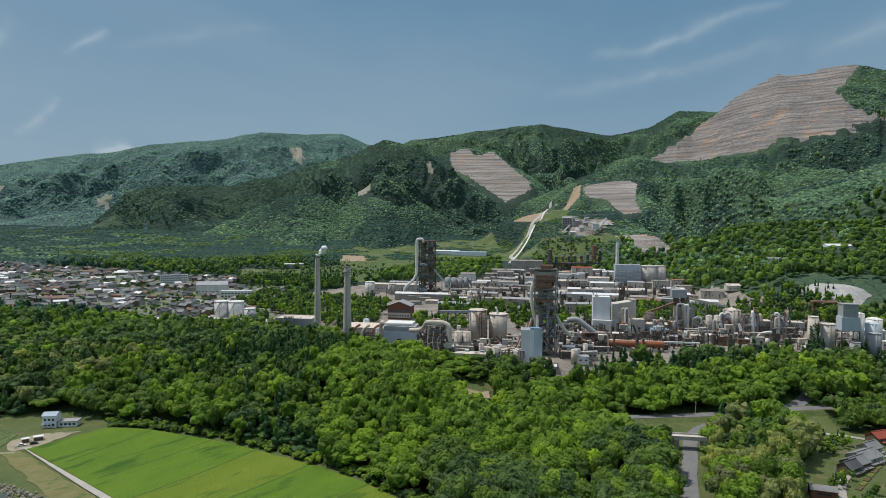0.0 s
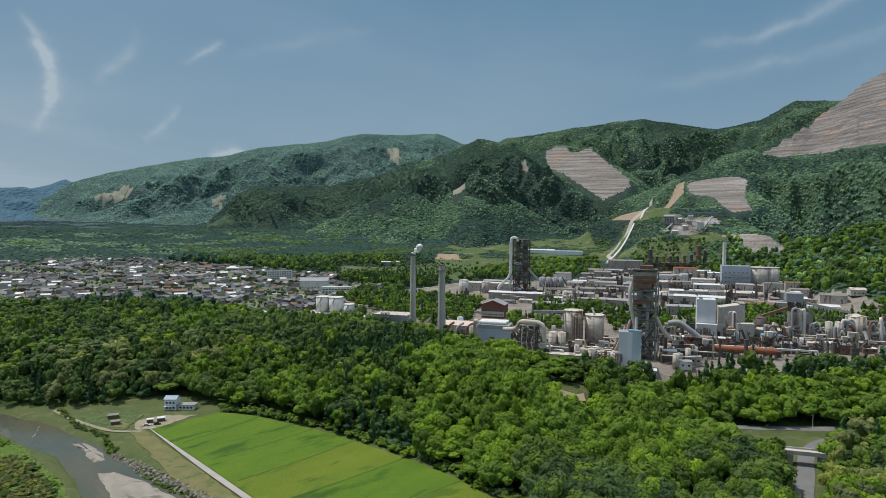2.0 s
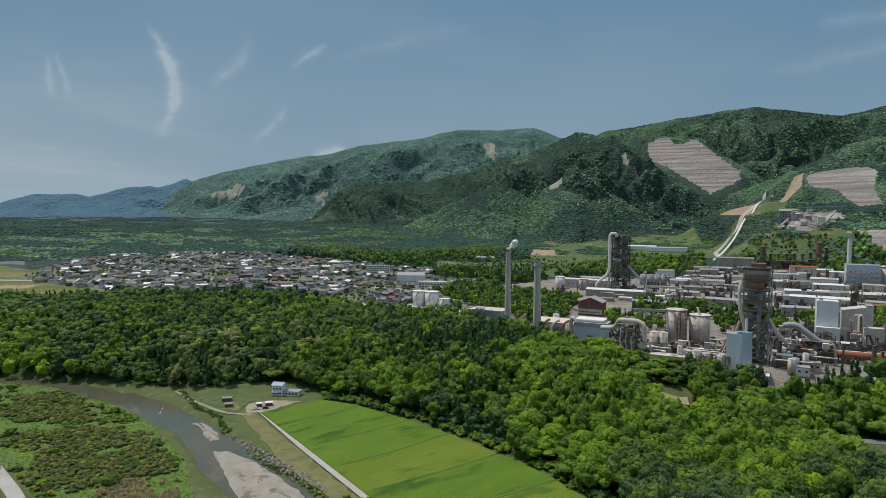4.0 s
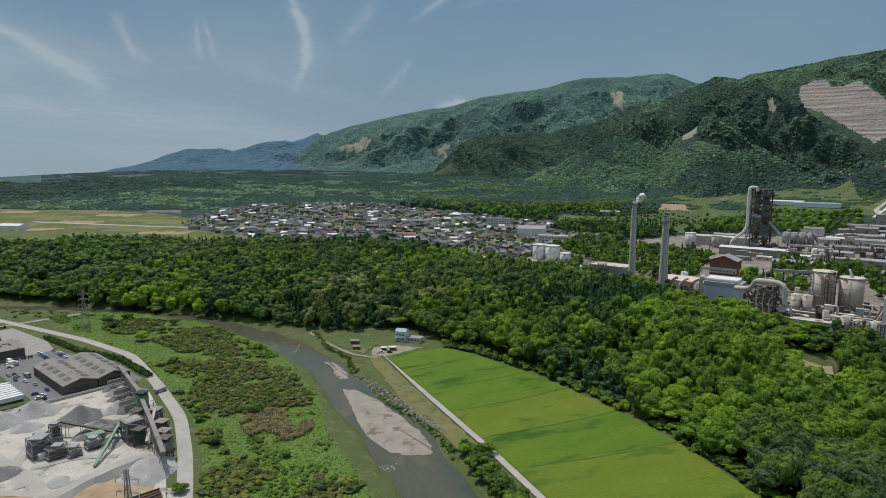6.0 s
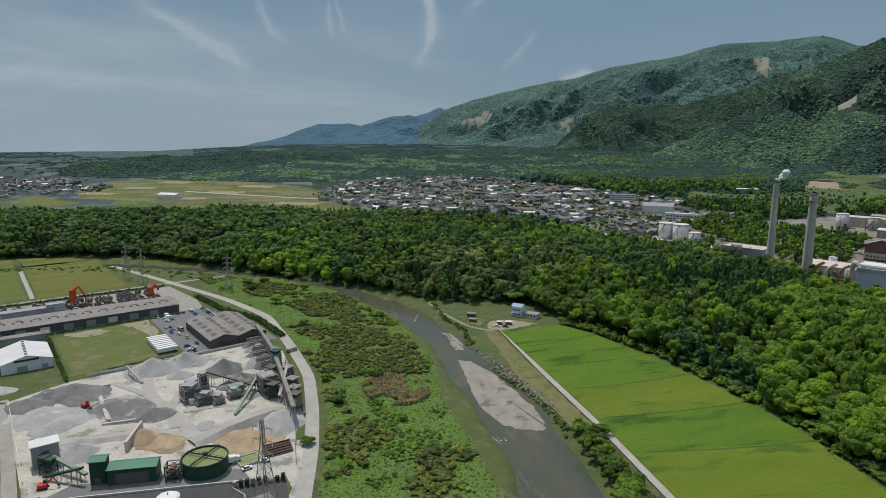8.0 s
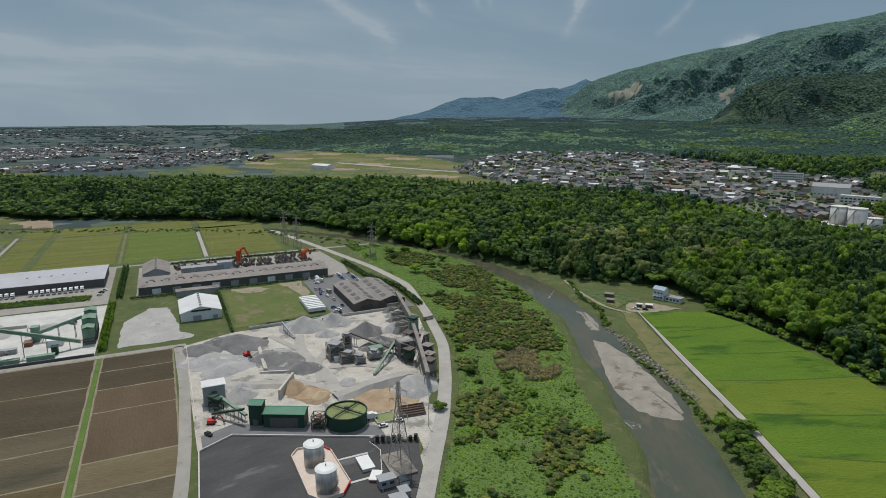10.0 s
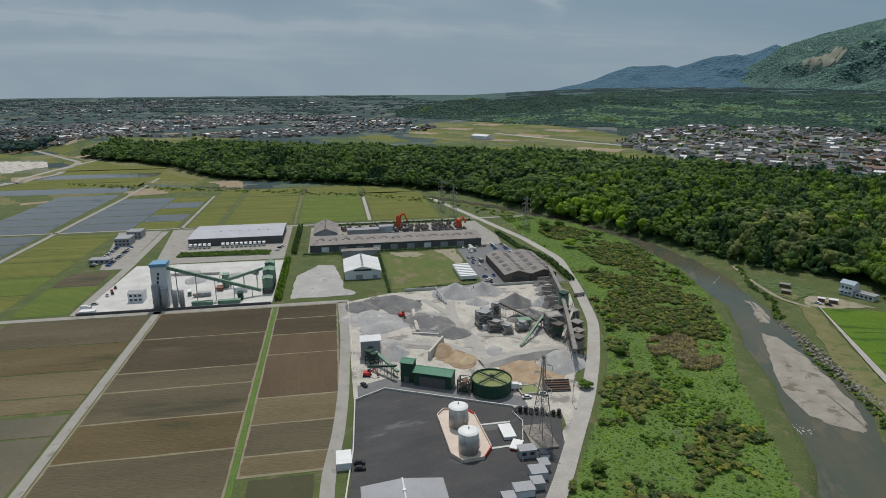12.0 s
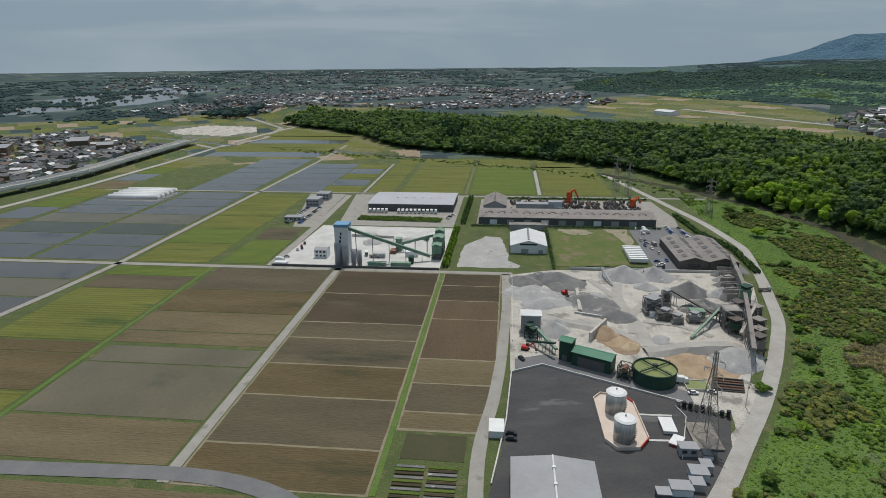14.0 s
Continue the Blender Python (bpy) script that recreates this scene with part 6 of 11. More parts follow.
# bare earth bunds under the ploughed strips
for v0, v1, m in ((2.5, 67.8, "soil_bund"), (70.2, 106.3, "soil_bund")):
    pad("field_edge", [land(4.5, v0), land(4.5, v1), land(178 if v0 > 60 else 214.5, v1), land(178 if v0 > 60 else 214.5, v0)], m, 0.07, "tan earth bunds between ploughed fields", "bund")
# strip between the first road and the ditch
for u0, u1, m, t in ((5, 44, "soil_dark", "dark freshly ploughed field"), (44, 85, "soil_dark", "ploughed brown field"), (85, 104, "soil_grey", "grey-brown harrowed field"),
                     (104, 131, "soil_grey", "grey-brown harrowed field with faint tracks"), (131, 158, "soil_brown", "brown field with wet stubble clumps"),
                     (158, 191, "soil_grey", "wide grey-brown ploughed field"), (191, 214, "soil_brown", "brown ploughed field")):
    plot(u0, u1, 3, 67.3, m, t)
for u0, u1, m, t in ((5, 26, "soil_dark", "dark brown ploughed field"), (26, 50, "soil_dark", "dark ploughed field"), (50, 76, "soil_red", "reddish ploughed field"), (76, 121, "soil_red", "reddish field with plough lines"),
                     (121, 143, "soil_tan", "pale tan harrowed field"), (143, 165, "soil_grey", "grey-brown field"), (165, 177, "soil_tan", "small tan field")):
    plot(u0, u1, 70.6, 106, m, t)
plot(179, 195, 74, 97, "paddy_olive", "small flooded olive paddy", "paddy", "paddy")
for u0, u1, v0, m, t in ((5, 45, -80, "soil_grey", "grey-brown ploughed field"), (45, 78, -82, "soil_brown", "brown ploughed field"), (78, 103, -82.5, "soil_tan", "tan harrowed field"), (103, 117, -82.5, "soil_tan", "tan harrowed field")):
    plot(u0, u1, v0, -2.6, m, t)
plot(120, 137, -80, -3, "paddy_wet", "wet grey-green paddy beside a farm road", "paddy", "paddy")
plot(137, 179, -82, -3, "paddy_wet", "large wet grey-green paddy", "paddy", "paddy")
plot(180, 206, -82, -3, "soil_tan", "reddish-tan stubble field")
plot(217, 250, -80, 30, "soil_tan", "pale tan field beside the road")
for u0, u1, m, t in ((6, 24, "crop_green", "green crop field"), (24, 47, "soil_grey", "dark fallow field"), (47, 117, "crop_olive", "striped yellow-green barley field"), (118, 130, "soil_brown", "narrow brown field"), (130, 164, "soil_brown", "brown-green field"), (164, 205, "crop_olive", "green field")):
    plot(u0, u1, -148, -86.3 if u0 > 20 else -83.5, m, t)
# beyond the cross road
for u0, u1, m in ((-48, -4, "crop_olive"), (-90, -48, "crop_green"), (-132, -90, "crop_olive"), (-172, -132, "crop_olive"), (-222, -172, "crop_olive")):
    plot(u0, u1, -146, -92, m, "yellow-green barley field in rows")
plot(-60, -4, -84, -52, "crop_green", "olive-green fallow field")
plot(-95, -62, -84, -54, "soil_grey", "dark fallow plot")
for i in range(7):
    for v0, v1 in ((-222, -156), (-302, -226)):
        plot(-4 - 32 * (i + 1), -4 - 32 * i, v0, v1, ("paddy_water", "paddy_water", "paddy_wet", "paddy_water", "paddy_olive")[(i * 3 + int(v0)) % 5], "flooded grey paddy reflecting the sky", "paddy", "paddy", gap=0.8)
for i in range(6):
    for v0, v1 in ((-230, -158), (-146, -84), (-84, -44)):
        if v0 < -200 or i < 5:
            plot(-236 - 36 * (i + 1), -236 - 36 * i, v0, v1, "paddy_water" if v0 < -90 or i % 2 else "crop_olive", "flooded grey paddy reflecting the sky" if v0 < -90 or i % 2 else "yellow-green barley field", "paddy" if v0 < -90 or i % 2 else "field", "paddy" if v0 < -90 or i % 2 else "field", gap=0.8)
for i in range(5):
    plot(5 + 30 * i, 35 + 30 * i, -240, -160, "paddy_wet" if i % 2 else "paddy_water", "flooded paddy beside the farm road", "paddy", "paddy", gap=0.8)
for v0, v1, m in ((-36, -8, "crop_olive"), (-2, 64, "crop_olive"), (70, 138, "crop_green"), (144, 214, "crop_olive")):
    plot(-400, -238, v0, v1, m, "long olive-green crop field by the river", gap=1)
    plot(-405 - 60, -405, v0, v1, "crop_olive", "far olive crop field", gap=1)

road = lambda line, w, m="road_grey", lift=0.16, label="narrow concrete farm road", flat=None: ribbon("road", line, w, m, lift, label, "road", flat=flat)
road([land(214, 0), land(-2, 0)], 4.2, label="straight pale farm road between fields")
road([land(2, -300), land(2, 113)], 5.0, label="cross road between fields and works")
road([land(3, 109), land(60, 110), land(120, 108), land(160, 105), land(182, 101), land(214, 101), land(260, 106)], 5.0)
road([land(150, -170), land(60, -158), land(0, -152), land(-230, -149), land(-430, -146), land(-600, -150)], 4.5)
road([land(-235, -320), land(-235, 20)], 3.5)
road([land(-2, -47), land(-100, -47), land(-225, -50)], 6.0, "road_grey", label="access road of the works")
road([land(-226, -40), land(-228, 300)], 5.0)
road([land(-230, -38), land(-420, -40)], 3.0); road([land(-238, 67), land(-400, 67)], 2.5, "bank_grass", label="grassy field path"); road([land(-238, 141), land(-380, 141)], 3.5, "road_pale")
road([land(215, -150), land(211, -40), land(209, 5), land(211, 25), land(216, 42), land(228, 56), land(250, 62)], 7.0, "road_asphalt", 0.2, "two-lane asphalt road past the fields")
road([land(-120, -370), land(-250, -356), land(-413, -350), land(-640, -352), land(-818, -338), land(-1000, -300)], 8.0, "road_pale", label="pale country road")
for u0, u1, v in ((2, 214, 69), (2, 210, -84)):
    ribbon("ditch_bank", [land(u0, v), land(u1, v)], 2.1, "flood_grass", 0.13, "green grassy ditch bank between fields", "grass verge")
# gravel road round the works, along the river plain
road([(-700, 262), (-556, 264), (-457, 264), (-391, 257), (-325, 229), (-269, 202), (-230, 174), (-199, 149), (-168, 120), (-147, 101), (-120, 70), (-80, 30)], 6.4, "road_pale", 0.18, "pale gravel road beside the river plain")
for i in range(9):
    plot(-20 - 44 * (i + 1), -20 - 44 * i, -346, -308, ("crop_olive", "soil_tan", "paddy_water", "crop_green")[i % 4], "narrow mixed field beside the country road", gap=0.8)
for i in range(6):
    plot(-470 - 48 * (i + 1), -470 - 48 * i, -330, -160, "crop_olive" if i % 3 else "paddy_water", "olive barley field beyond the paddies", gap=1.0)


# ---- bright rice fields and track ------------------------------------------------------------
def cut(poly, a, b, left):
    """The part of a polygon on one side of the line a-b."""
    side = lambda p: ((b[0] - a[0]) * (p[1] - a[1]) - (b[1] - a[1]) * (p[0] - a[0])) * (1 if left else -1)
    out = []
    for p, q in zip(poly, poly[1:] + poly[:1]):
        sp, sq = side(p), side(q)
        if sp >= 0:
            out.append(p)
        if sp * sq < 0:
            k = sp / (sp - sq)
            out.append((p[0] + (q[0] - p[0]) * k, p[1] + (q[1] - p[1]) * k))
    return out


BUNDS = (((-201, 321), (-178, 375)), ((-172, 300), (-135, 357)), ((-145, 278), (-104, 341)), ((-117, 258), (-70, 320)), ((-89, 238), (-34, 298)), ((-56, 208), (10, 262)))


def rice_fields():
    rest = [(-234, 340), (-208, 377), (-182, 374), (-156, 364), (-126, 352), (-100, 338), (-66, 318), (-38, 298), (-12, 272), (20, 238), (45, 190), (-20, 175), (-112, 249), (-172, 294)]
    for k in range(7):
        edge = cut(rest, *BUNDS[k], True) if k < 6 else rest
        rest = cut(rest, *BUNDS[k], False) if k < 6 else rest
        bm = B()
        up = [bm.verts.new((x, y, 0.9 + 0.012 * k)) for x, y in edge]; dn = [bm.verts.new((x, y, -0.6)) for x, y in edge]
        bm.faces.new(up)
        for i in range(len(up)):
            bm.faces.new((dn[i], dn[(i + 1) % len(up)], up[(i + 1) % len(up)], up[i]))
        bmesh.ops.recalc_face_normals(bm, faces=bm.faces); bmesh.ops.triangulate(bm, faces=bm.faces)
        tagged(part("rice_field", bm, "rice_yellow" if k in (3, 5) else "rice_bright"), "yellow-green young rice with mown lines" if k in (3, 5) else "bright green young rice between low bunds", "rice field", "rice fields by the river")
    for a, b in BUNDS:
        mid = ((a[0] + b[0]) / 2 + 1.5, (a[1] + b[1]) / 2 - 1.0)
        ribbon("field_bund", [a, mid, b], 0.9, "rice_bund", 1.05, "darker grassy bund crossing the rice field", "bund", flat=1.03)


rice_fields()
road([(-236, 343), (-172, 292), (-112, 247), (-60, 205), (-10, 165)], 3.6, "road_pale", 0.6, "pale dirt track beside the rice field")


# ---- stone works on the river plain -----------------------------------------------------------
def pad_uv(name, uvs, material, lift, label, category, worn=0.0):
    return pad(name, [land(*p) for p in uvs], material, lift, label, category, worn=worn)


pad_uv("yard", [(4, 112), (-8, 140), (-9, 248), (10, 256), (40, 248), (72, 238), (110, 222), (141, 206), (152, 196), (149, 182), (121, 126), (129, 112)], "gravel_pale", 0.14, "pale dusty gravel yard of the stone works", "yard")
pad_uv("asphalt_lot", [(130.5, 112), (122.5, 126.4), (150.5, 182.5), (158, 195), (182, 187), (206, 173), (226, 160), (226, 105), (212, 105), (188, 109), (168, 110)], "asphalt", 0.15, "dark asphalt lot with paler worn lanes", "lot")
pad_uv("wet_track", [(118, 114), (112, 128), (140, 184), (150, 184), (122, 126), (129, 114)], "road_asphalt", 0.19, "grey service track behind the lot wall", "track")
pad_uv("concrete_floor", [(-106, -42), (-104, 66), (-3, 66), (-3, -46), (-40, -44)], "concrete_yard", 0.14, "bright concrete yard of the mixing plant", "yard")
pad_uv("gravel_lot", [(-57, 78), (-83, 93), (-80, 104), (-62, 108), (-24, 111), (-15, 118), (-9, 117), (-9, 77)], "lot_gravel", 0.14, "pale grey gravel lot with grassy edge", "yard", 0.9)
pad_uv("bare_patch", [(-109, 151), (-107, 170), (-99, 176), (-92, 170), (-95, 158), (-99, 150)], "farm_dirt", 0.21, "bare pale patch worn into the lawn", "bare patch", 1.6)
pad_uv("bare_patch", [(-111, 184), (-112, 203), (-80, 201.5), (-52, 200), (-70, 196), (-97, 192)], "farm_dirt", 0.21, "bare pale strip beside the lawn", "bare patch", 1.6)
pad_uv("lawn", [(-101, 143), (-113, 204), (-24, 201), (-14, 143)], "lawn", 0.16, "worn green lawn with bare patches", "lawn", 1.2)
pad_uv("lorry_yard", [(-118, 205), (-120, 246), (-60, 262), (-10, 262), (-12, 205)], "road_asphalt", 0.15, "grey asphalt lorry yard", "yard")
pad_uv("scrap_yard_floor", [(-214, 84), (-214, 244), (-150, 250), (-120, 246), (-118, 84)], "road_grey", 0.13, "grey concrete scrap yard floor", "yard")
pad_uv("depot_yard", [(-228, -44), (-228, 66), (-108, 66), (-108, -30)], "road_grey", 0.12, "grey gravel depot yard", "yard")
pad_uv("car_park", [(-228, -92), (-228, -54), (-100, -50), (-100, -66)], "road_grey", 0.12, "grey car park beside the access road", "car park")
pad_uv("garden_verge", [(196, 72), (197, 98), (250, 100), (250, 72)], "meadow", 0.15, "green kitchen garden ground", "garden")

for i, (u, v, r, h, m, t) in enumerate((
        (17, 121, 12, 4.5, "gravel_grey", "dark grey gravel stockpile in the yard"), (13, 142, 15, 6, "gravel_grey", "dark grey gravel stockpile"), (44, 156, 14, 3.5, "gravel_grey", "low dark gravel stockpile"),
        (66, 168, 9, 4.2, "gravel_grey", "blackish gravel stockpile in the yard"), (2, 182, 15, 8, "gravel_light", "large pale gravel stockpile"), (0, 200, 12, 7, "gravel_light", "pale blue-grey gravel stockpile"),
        (27, 214, 12, 7.5, "gravel_grey", "steep dark gravel stockpile"), (51, 215, 10.5, 6.5, "gravel_grey", "steep dark gravel stockpile"), (50, 130, 12, 3.0, "gravel_light", "low grey gravel stockpile"),
        (86, 133, 9, 5, "gravel_light", "pale gravel stockpile near the hopper"), (101, 168, 5, 2.4, "sand_tan", "small tan sand heap"), (110, 213, 13, 6, "gravel_light", "grey gravel stockpile on a slope"),
        (88, 158, 8, 5, "sand_orange", "orange sand heap against a bunker wall"), (30, 124, 9, 2.5, "gravel_light", "low grey gravel stockpile"), (112, 192, 9, 2.5, "sand_orange", "low orange sand heap"),
        (36, 238, 8, 4, "gravel_light", "pale gravel heap below the belt"), (20, 240, 7, 4, "gravel_grey", "grey gravel heap below the belt"), (116, 196, 17, 0.9, "sand_orange", "orange sandy patch of the yard"), (96, 164, 11, 0.5, "sand_orange", "brown sandy patch of the yard"), (38, 128, 18, 0.6, "gravel_light", "grey crushed stone spread over the yard"), (50, 160, 15, 0.7, "gravel_grey", "dark gravel spread over the yard"), (3, 244, 7, 4, "gravel_light", "grey gravel heap below the belt"))):
    x, y = land(u, v)
    heap("stockpile", x, y, r, h, m, t, i + 1, 1.15 if i % 2 else 0.95, 40 * i)


def wall_line(name, uvs, h, w, material, label, category="wall", cap=None):
    """A low wall along points of the grid."""
    t = at_uv(name, uvs[0][0], uvs[0][1], label, category)
    inv = t.matrix_basis.inverted()
    for a, b in zip(uvs, uvs[1:]):
        p, q = inv @ Vector((*land(*a), t.location.z)), inv @ Vector((*land(*b), t.location.z))
        s = Vector((-(q - p).y, (q - p).x, 0)).normalized() * w / 2
        bm = B()
        v = [bm.verts.new(c + Vector((0, 0, z))) for z in (-0.3, h) for c in (p - s, q - s, q + s, p + s)]
        for f in ((3, 2, 1, 0), (4, 5, 6, 7), (0, 1, 5, 4), (1, 2, 6, 5), (2, 3, 7, 6), (3, 0, 4, 7)):
            bm.faces.new([v[i] for i in f])
        part("wall_section", bm, material, t)


wall_line("boundary_wall", [(205, 106), (168, 110.5), (130.5, 112.5), (122.5, 126), (150, 181.5)], 0.9, 0.5, "concrete_yard", "pale concrete kerb wall round the lot")
wall_line("boundary_wall", [(-1.5, -46), (-1.5, 66)], 1.6, 0.5, "panel_dark", "dark perimeter wall of the mixing plant")
wall_line("boundary_wall", [(4, 113), (100, 113)], 1.2, 0.3, "concrete_yard", "low white boundary wall of the works")
wall_line("bunker_wall", [(96, 150), (78, 160)], 4.5, 1.2, "concrete", "concrete bunker wall holding orange sand")
wall_line("divider_wall", [(14, 152), (60, 150)], 1.2, 0.6, "concrete", "low concrete divider in the stone yard")


def ramp(a, b, base, top, h, label):
    """A banked-up gravel ramp with sloping sides, rising from one end."""
    p, q = Vector((*land(*a), 0.0)), Vector((*land(*b), 0.0))
    s = Vector((-(q - p).y, (q - p).x, 0)).normalized()
    g = random.Random(3)
    bm = B()
    rows = []
    for k in range(13):
        f = k / 12
        c = p.lerp(q, f)
        up = h * min(1.0, 0.35 + f * 1.6) * min(1.0, (1 - f) * 6 + 0.15)
        rows.append([bm.verts.new(c + s * (o * 0.5 + g.uniform(-0.4, 0.4)) + Vector((0, 0, z))) for o, z in ((-base, 0.0), (-top, up), (top, up), (base, 0.0))])
    for i in range(12):
        for j in range(3):
            bm.faces.new((rows[i][j], rows[i + 1][j], rows[i + 1][j + 1], rows[i][j + 1]))
    bmesh.ops.recalc_face_normals(bm, faces=bm.faces)
    tagged(part("ramp", bm, "road_pale"), label, "ramp", kind="structure")


ramp((106, 174), (99, 220), 11, 5, 3.6, "pale banked gravel ramp across the yard")
ramp((70, 128), (86, 165), 9, 4, 1.6, "low pale gravel ramp between stockpiles")
pad_uv("road_shoulder", [(150, 183), (156, 197), (180, 188.5), (206, 174), (226, 161), (226, 164), (207, 178), (182, 192), (156, 205), (134, 217), (130, 210)], "gravel_pale", 0.12, "pale gravel shoulder beside the road", "shoulder", 1.0)
# wheel tracks and the walled pit
for k, (line, w) in enumerate((([(112, 130), (92, 132), (70, 129), (50, 133), (36, 134)], 3.2), ([(100, 176), (82, 178), (60, 174), (38, 172), (14, 176)], 6.0), ([(70, 150), (84, 166), (98, 176), (104, 184)], 4.0), ([(30, 206), (44, 186), (62, 176), (86, 172)], 4.5), ([(8, 160), (24, 166), (40, 172), (60, 175)], 4.0), ([(86, 210), (74, 198), (70, 180)], 3.5))):
    ribbon("wheel_track", [land(*p) for p in line], w, "road_pale", 0.30 + 0.008 * k, "pale wheel track worn across the stone yard", "track", step=3.0)
wall_line("pit_wall", [(28, 150.5), (60, 149)], 1.6, 1.4, "concrete", "broad mossy concrete wall of the gravel pit")
wall_line("pit_wall", [(62, 146), (66, 158), (68, 176)], 1.1, 1.0, "concrete_yard", "low pale curved wall below the gravel pit")
wall_line("pit_wall", [(12, 150.5), (12, 158)], 1.4, 1.0, "concrete", "short concrete wall at the stockpiles")
for u, v, r, h, m in ((24, 140, 7, 3.4, "gravel_grey"), (8, 130, 8, 4.2, "gravel_grey"), (56, 163, 7, 2.2, "gravel_grey"), (40, 160, 8, 2.6, "gravel_light"), (76, 136, 6, 2.6, "gravel_light"), (70, 214, 6, 3, "gravel_light"), (20, 192, 7, 3.2, "gravel_light"), (92, 184, 5, 1.4, "gravel_light"), (30, 228, 6, 3.4, "gravel_light")):
    heap("stockpile", *land(u, v), r, h, m, "dark gravel stockpile of the stone yard" if m == "gravel_grey" else "pale gravel stockpile of the stone yard", int(u + v), 1.2, u * 7)
pad_uv("sand_floor", [(97, 153), (89, 160), (90, 171), (104, 173), (110, 164)], "sand_brown", 0.26, "brown sandy floor beside the bunker wall", "yard", 1.4)
pad_uv("pit_floor", [(33, 151), (31, 165), (52, 166), (69, 175), (66, 151)], "gravel_grey", 0.24, "dark grey floor of the gravel pit", "yard", 1.4)
wall_line("boundary_wall", [(-10, 150), (-10, 246)], 1.8, 0.4, "concrete_yard", "white boundary wall behind the stone yard")


def storage_tank(u, v):
    t = at_uv("storage_tank", u, v, "white steel storage tank with domed top on a concrete plinth", "tank", "white tanks on the lot")
    sh = part("shell", tube(B(), (0, 0, 0.6), (0, 0, 9), 3.75, n=32), "tank_shell", t)
    sh.data.polygons.foreach_set("use_smooth", np.array([len(p.vertices) == 4 for p in sh.data.polygons]))
    bm = tube(B(), (0, 0, 9), (0, 0, 9.5), 3.9, 3.0, 32); tube(bm, (0, 0, 9.5), (0, 0, 10.0), 3.0, 0.3, 32)
    dome = part("dome", bm, "paint_white", t)
    part("vent", tube(B(), (0, 0, 10), (0, 0, 10.7), 0.25, n=8), "steel", dome)
    for k in range(22):
        a = k / 22 * 3.6
        part("stair_tread", box(B(), 3.9 * math.cos(a) - 0.4, 3.9 * math.cos(a) + 0.4, 3.9 * math.sin(a) - 0.4, 3.9 * math.sin(a) + 0.4, 0.6 + k * 0.4, 0.7 + k * 0.4), "steel", t)


pad_uv("tank_plinth", [(146, 148), (147, 157), (152, 160), (176, 161), (182, 157), (183, 149), (178, 145.5), (150, 145)], "pink_concrete", 0.75, "raised pinkish concrete tank plinth", "plinth")
for a, b in (((146, 148), (147, 157)), ((147, 157), (152, 160)), ((152, 160), (176, 161)), ((176, 161), (182, 157)), ((182, 157), (183, 149)), ((183, 149), (178, 145.5)), ((178, 145.5), (150, 145)), ((150, 145), (146, 148))):
    k = a[0] == 176 or a[0] == 147
    wall_line("plinth_curb", [a, b], 1.5, 0.35, "paint_red" if k else "pink_concrete", "red-painted curb round the tank plinth" if k else "pale concrete curb round the tank plinth", "curb")
storage_tank(158.5, 152); storage_tank(176.7, 152.2)
wall_line("crossing_strip", [(159.4, 161), (159.2, 173)], 0.35, 1.1, "concrete_yard", "pale concrete strip across the asphalt", "kerb")
wall_line("crossing_strip", [(176, 161), (175.6, 171)], 0.35, 1.1, "concrete_yard", "pale concrete strip across the asphalt", "kerb")
wall_line("lot_rail", [(152, 176), (160, 178), (186, 170)], 0.8, 0.3, "concrete_yard", "white kerb dividing the lot", "kerb")


def small_block(name, u, v, du, dv, h, walls, roof, label, category, rise=0.0, turn=0.0, along="y", windows=0):
    t = at_uv(name, u, v, label, category, turn=turn)
    hall(t, du, dv, h, rise, walls, roof, along, 0.25)
    if windows:
        window_rows(t, -dv / 2, dv / 2, du / 2, h * 0.45, windows, axis="y", sign=1, h=1.2)
    return t


small_block("container", 167, 169.5, 9, 4.5, 1.2, "paint_white", "paint_white", "low white container slab on the lot", "container")
small_block("kiosk", 182.5, 172.5, 4, 6, 3.2, "panel_grey", "roof_grey", "grey metal weighbridge kiosk on the lot", "kiosk", windows=2)
small_block("barrier_base", 176.5, 170.5, 6, 3.5, 1.0, "paint_red", "paint_white", "red and white barrier platform", "barrier", turn=-30)
small_block("container", 195, 172.5, 5, 5.5, 2.8, "panel_blue", "roof_grey", "blue-grey site container beside the road", "container")
small_block("container", 200.5, 170.5, 4, 4, 2.6, "panel_grey", "roof_grey", "grey site container with pale roof", "container")
small_block("container", 203, 165, 4.5, 6.5, 2.6, "panel_white", "roof_grey", "white site container with grey roof on the lot", "container")
small_block("container", 206, 159, 3.5, 4, 2.4, "panel_dark", "roof_grey", "dark site container on the lot", "container")
small_block("container", 191, 176, 4, 3.5, 2.6, "panel_grey", "roof_grey", "grey switchgear box below the pylon", "container")
small_block("carport", 175.5, 107, 8, 5, 2.6, "panel_white", "paint_white", "white carport beside the lane", "carport")
small_block("solar_rack", 184.2, 178.6, 3.4, 3, 2.0, "panel_white", "glass_dark", "rack of panels with white frame", "solar rack")
t = small_block("warehouse", 216, 125.5, 36, 26.5, 5.6, "panel_grey", "roof_grey", "long grey metal warehouse with low ridged roof", "warehouse", rise=1.5, along="x")
part("ridge_pipe", tube(B(), (-18, 0, 7.5), (18, 0, 7.5), 0.3, n=8), "paint_white", t)
for k in range(4):
    part("ridge_vent", box(B(), -12 + 8 * k, -11 + 8 * k, -0.5, 0.5, 7.3, 8.1), "paint_white", t)
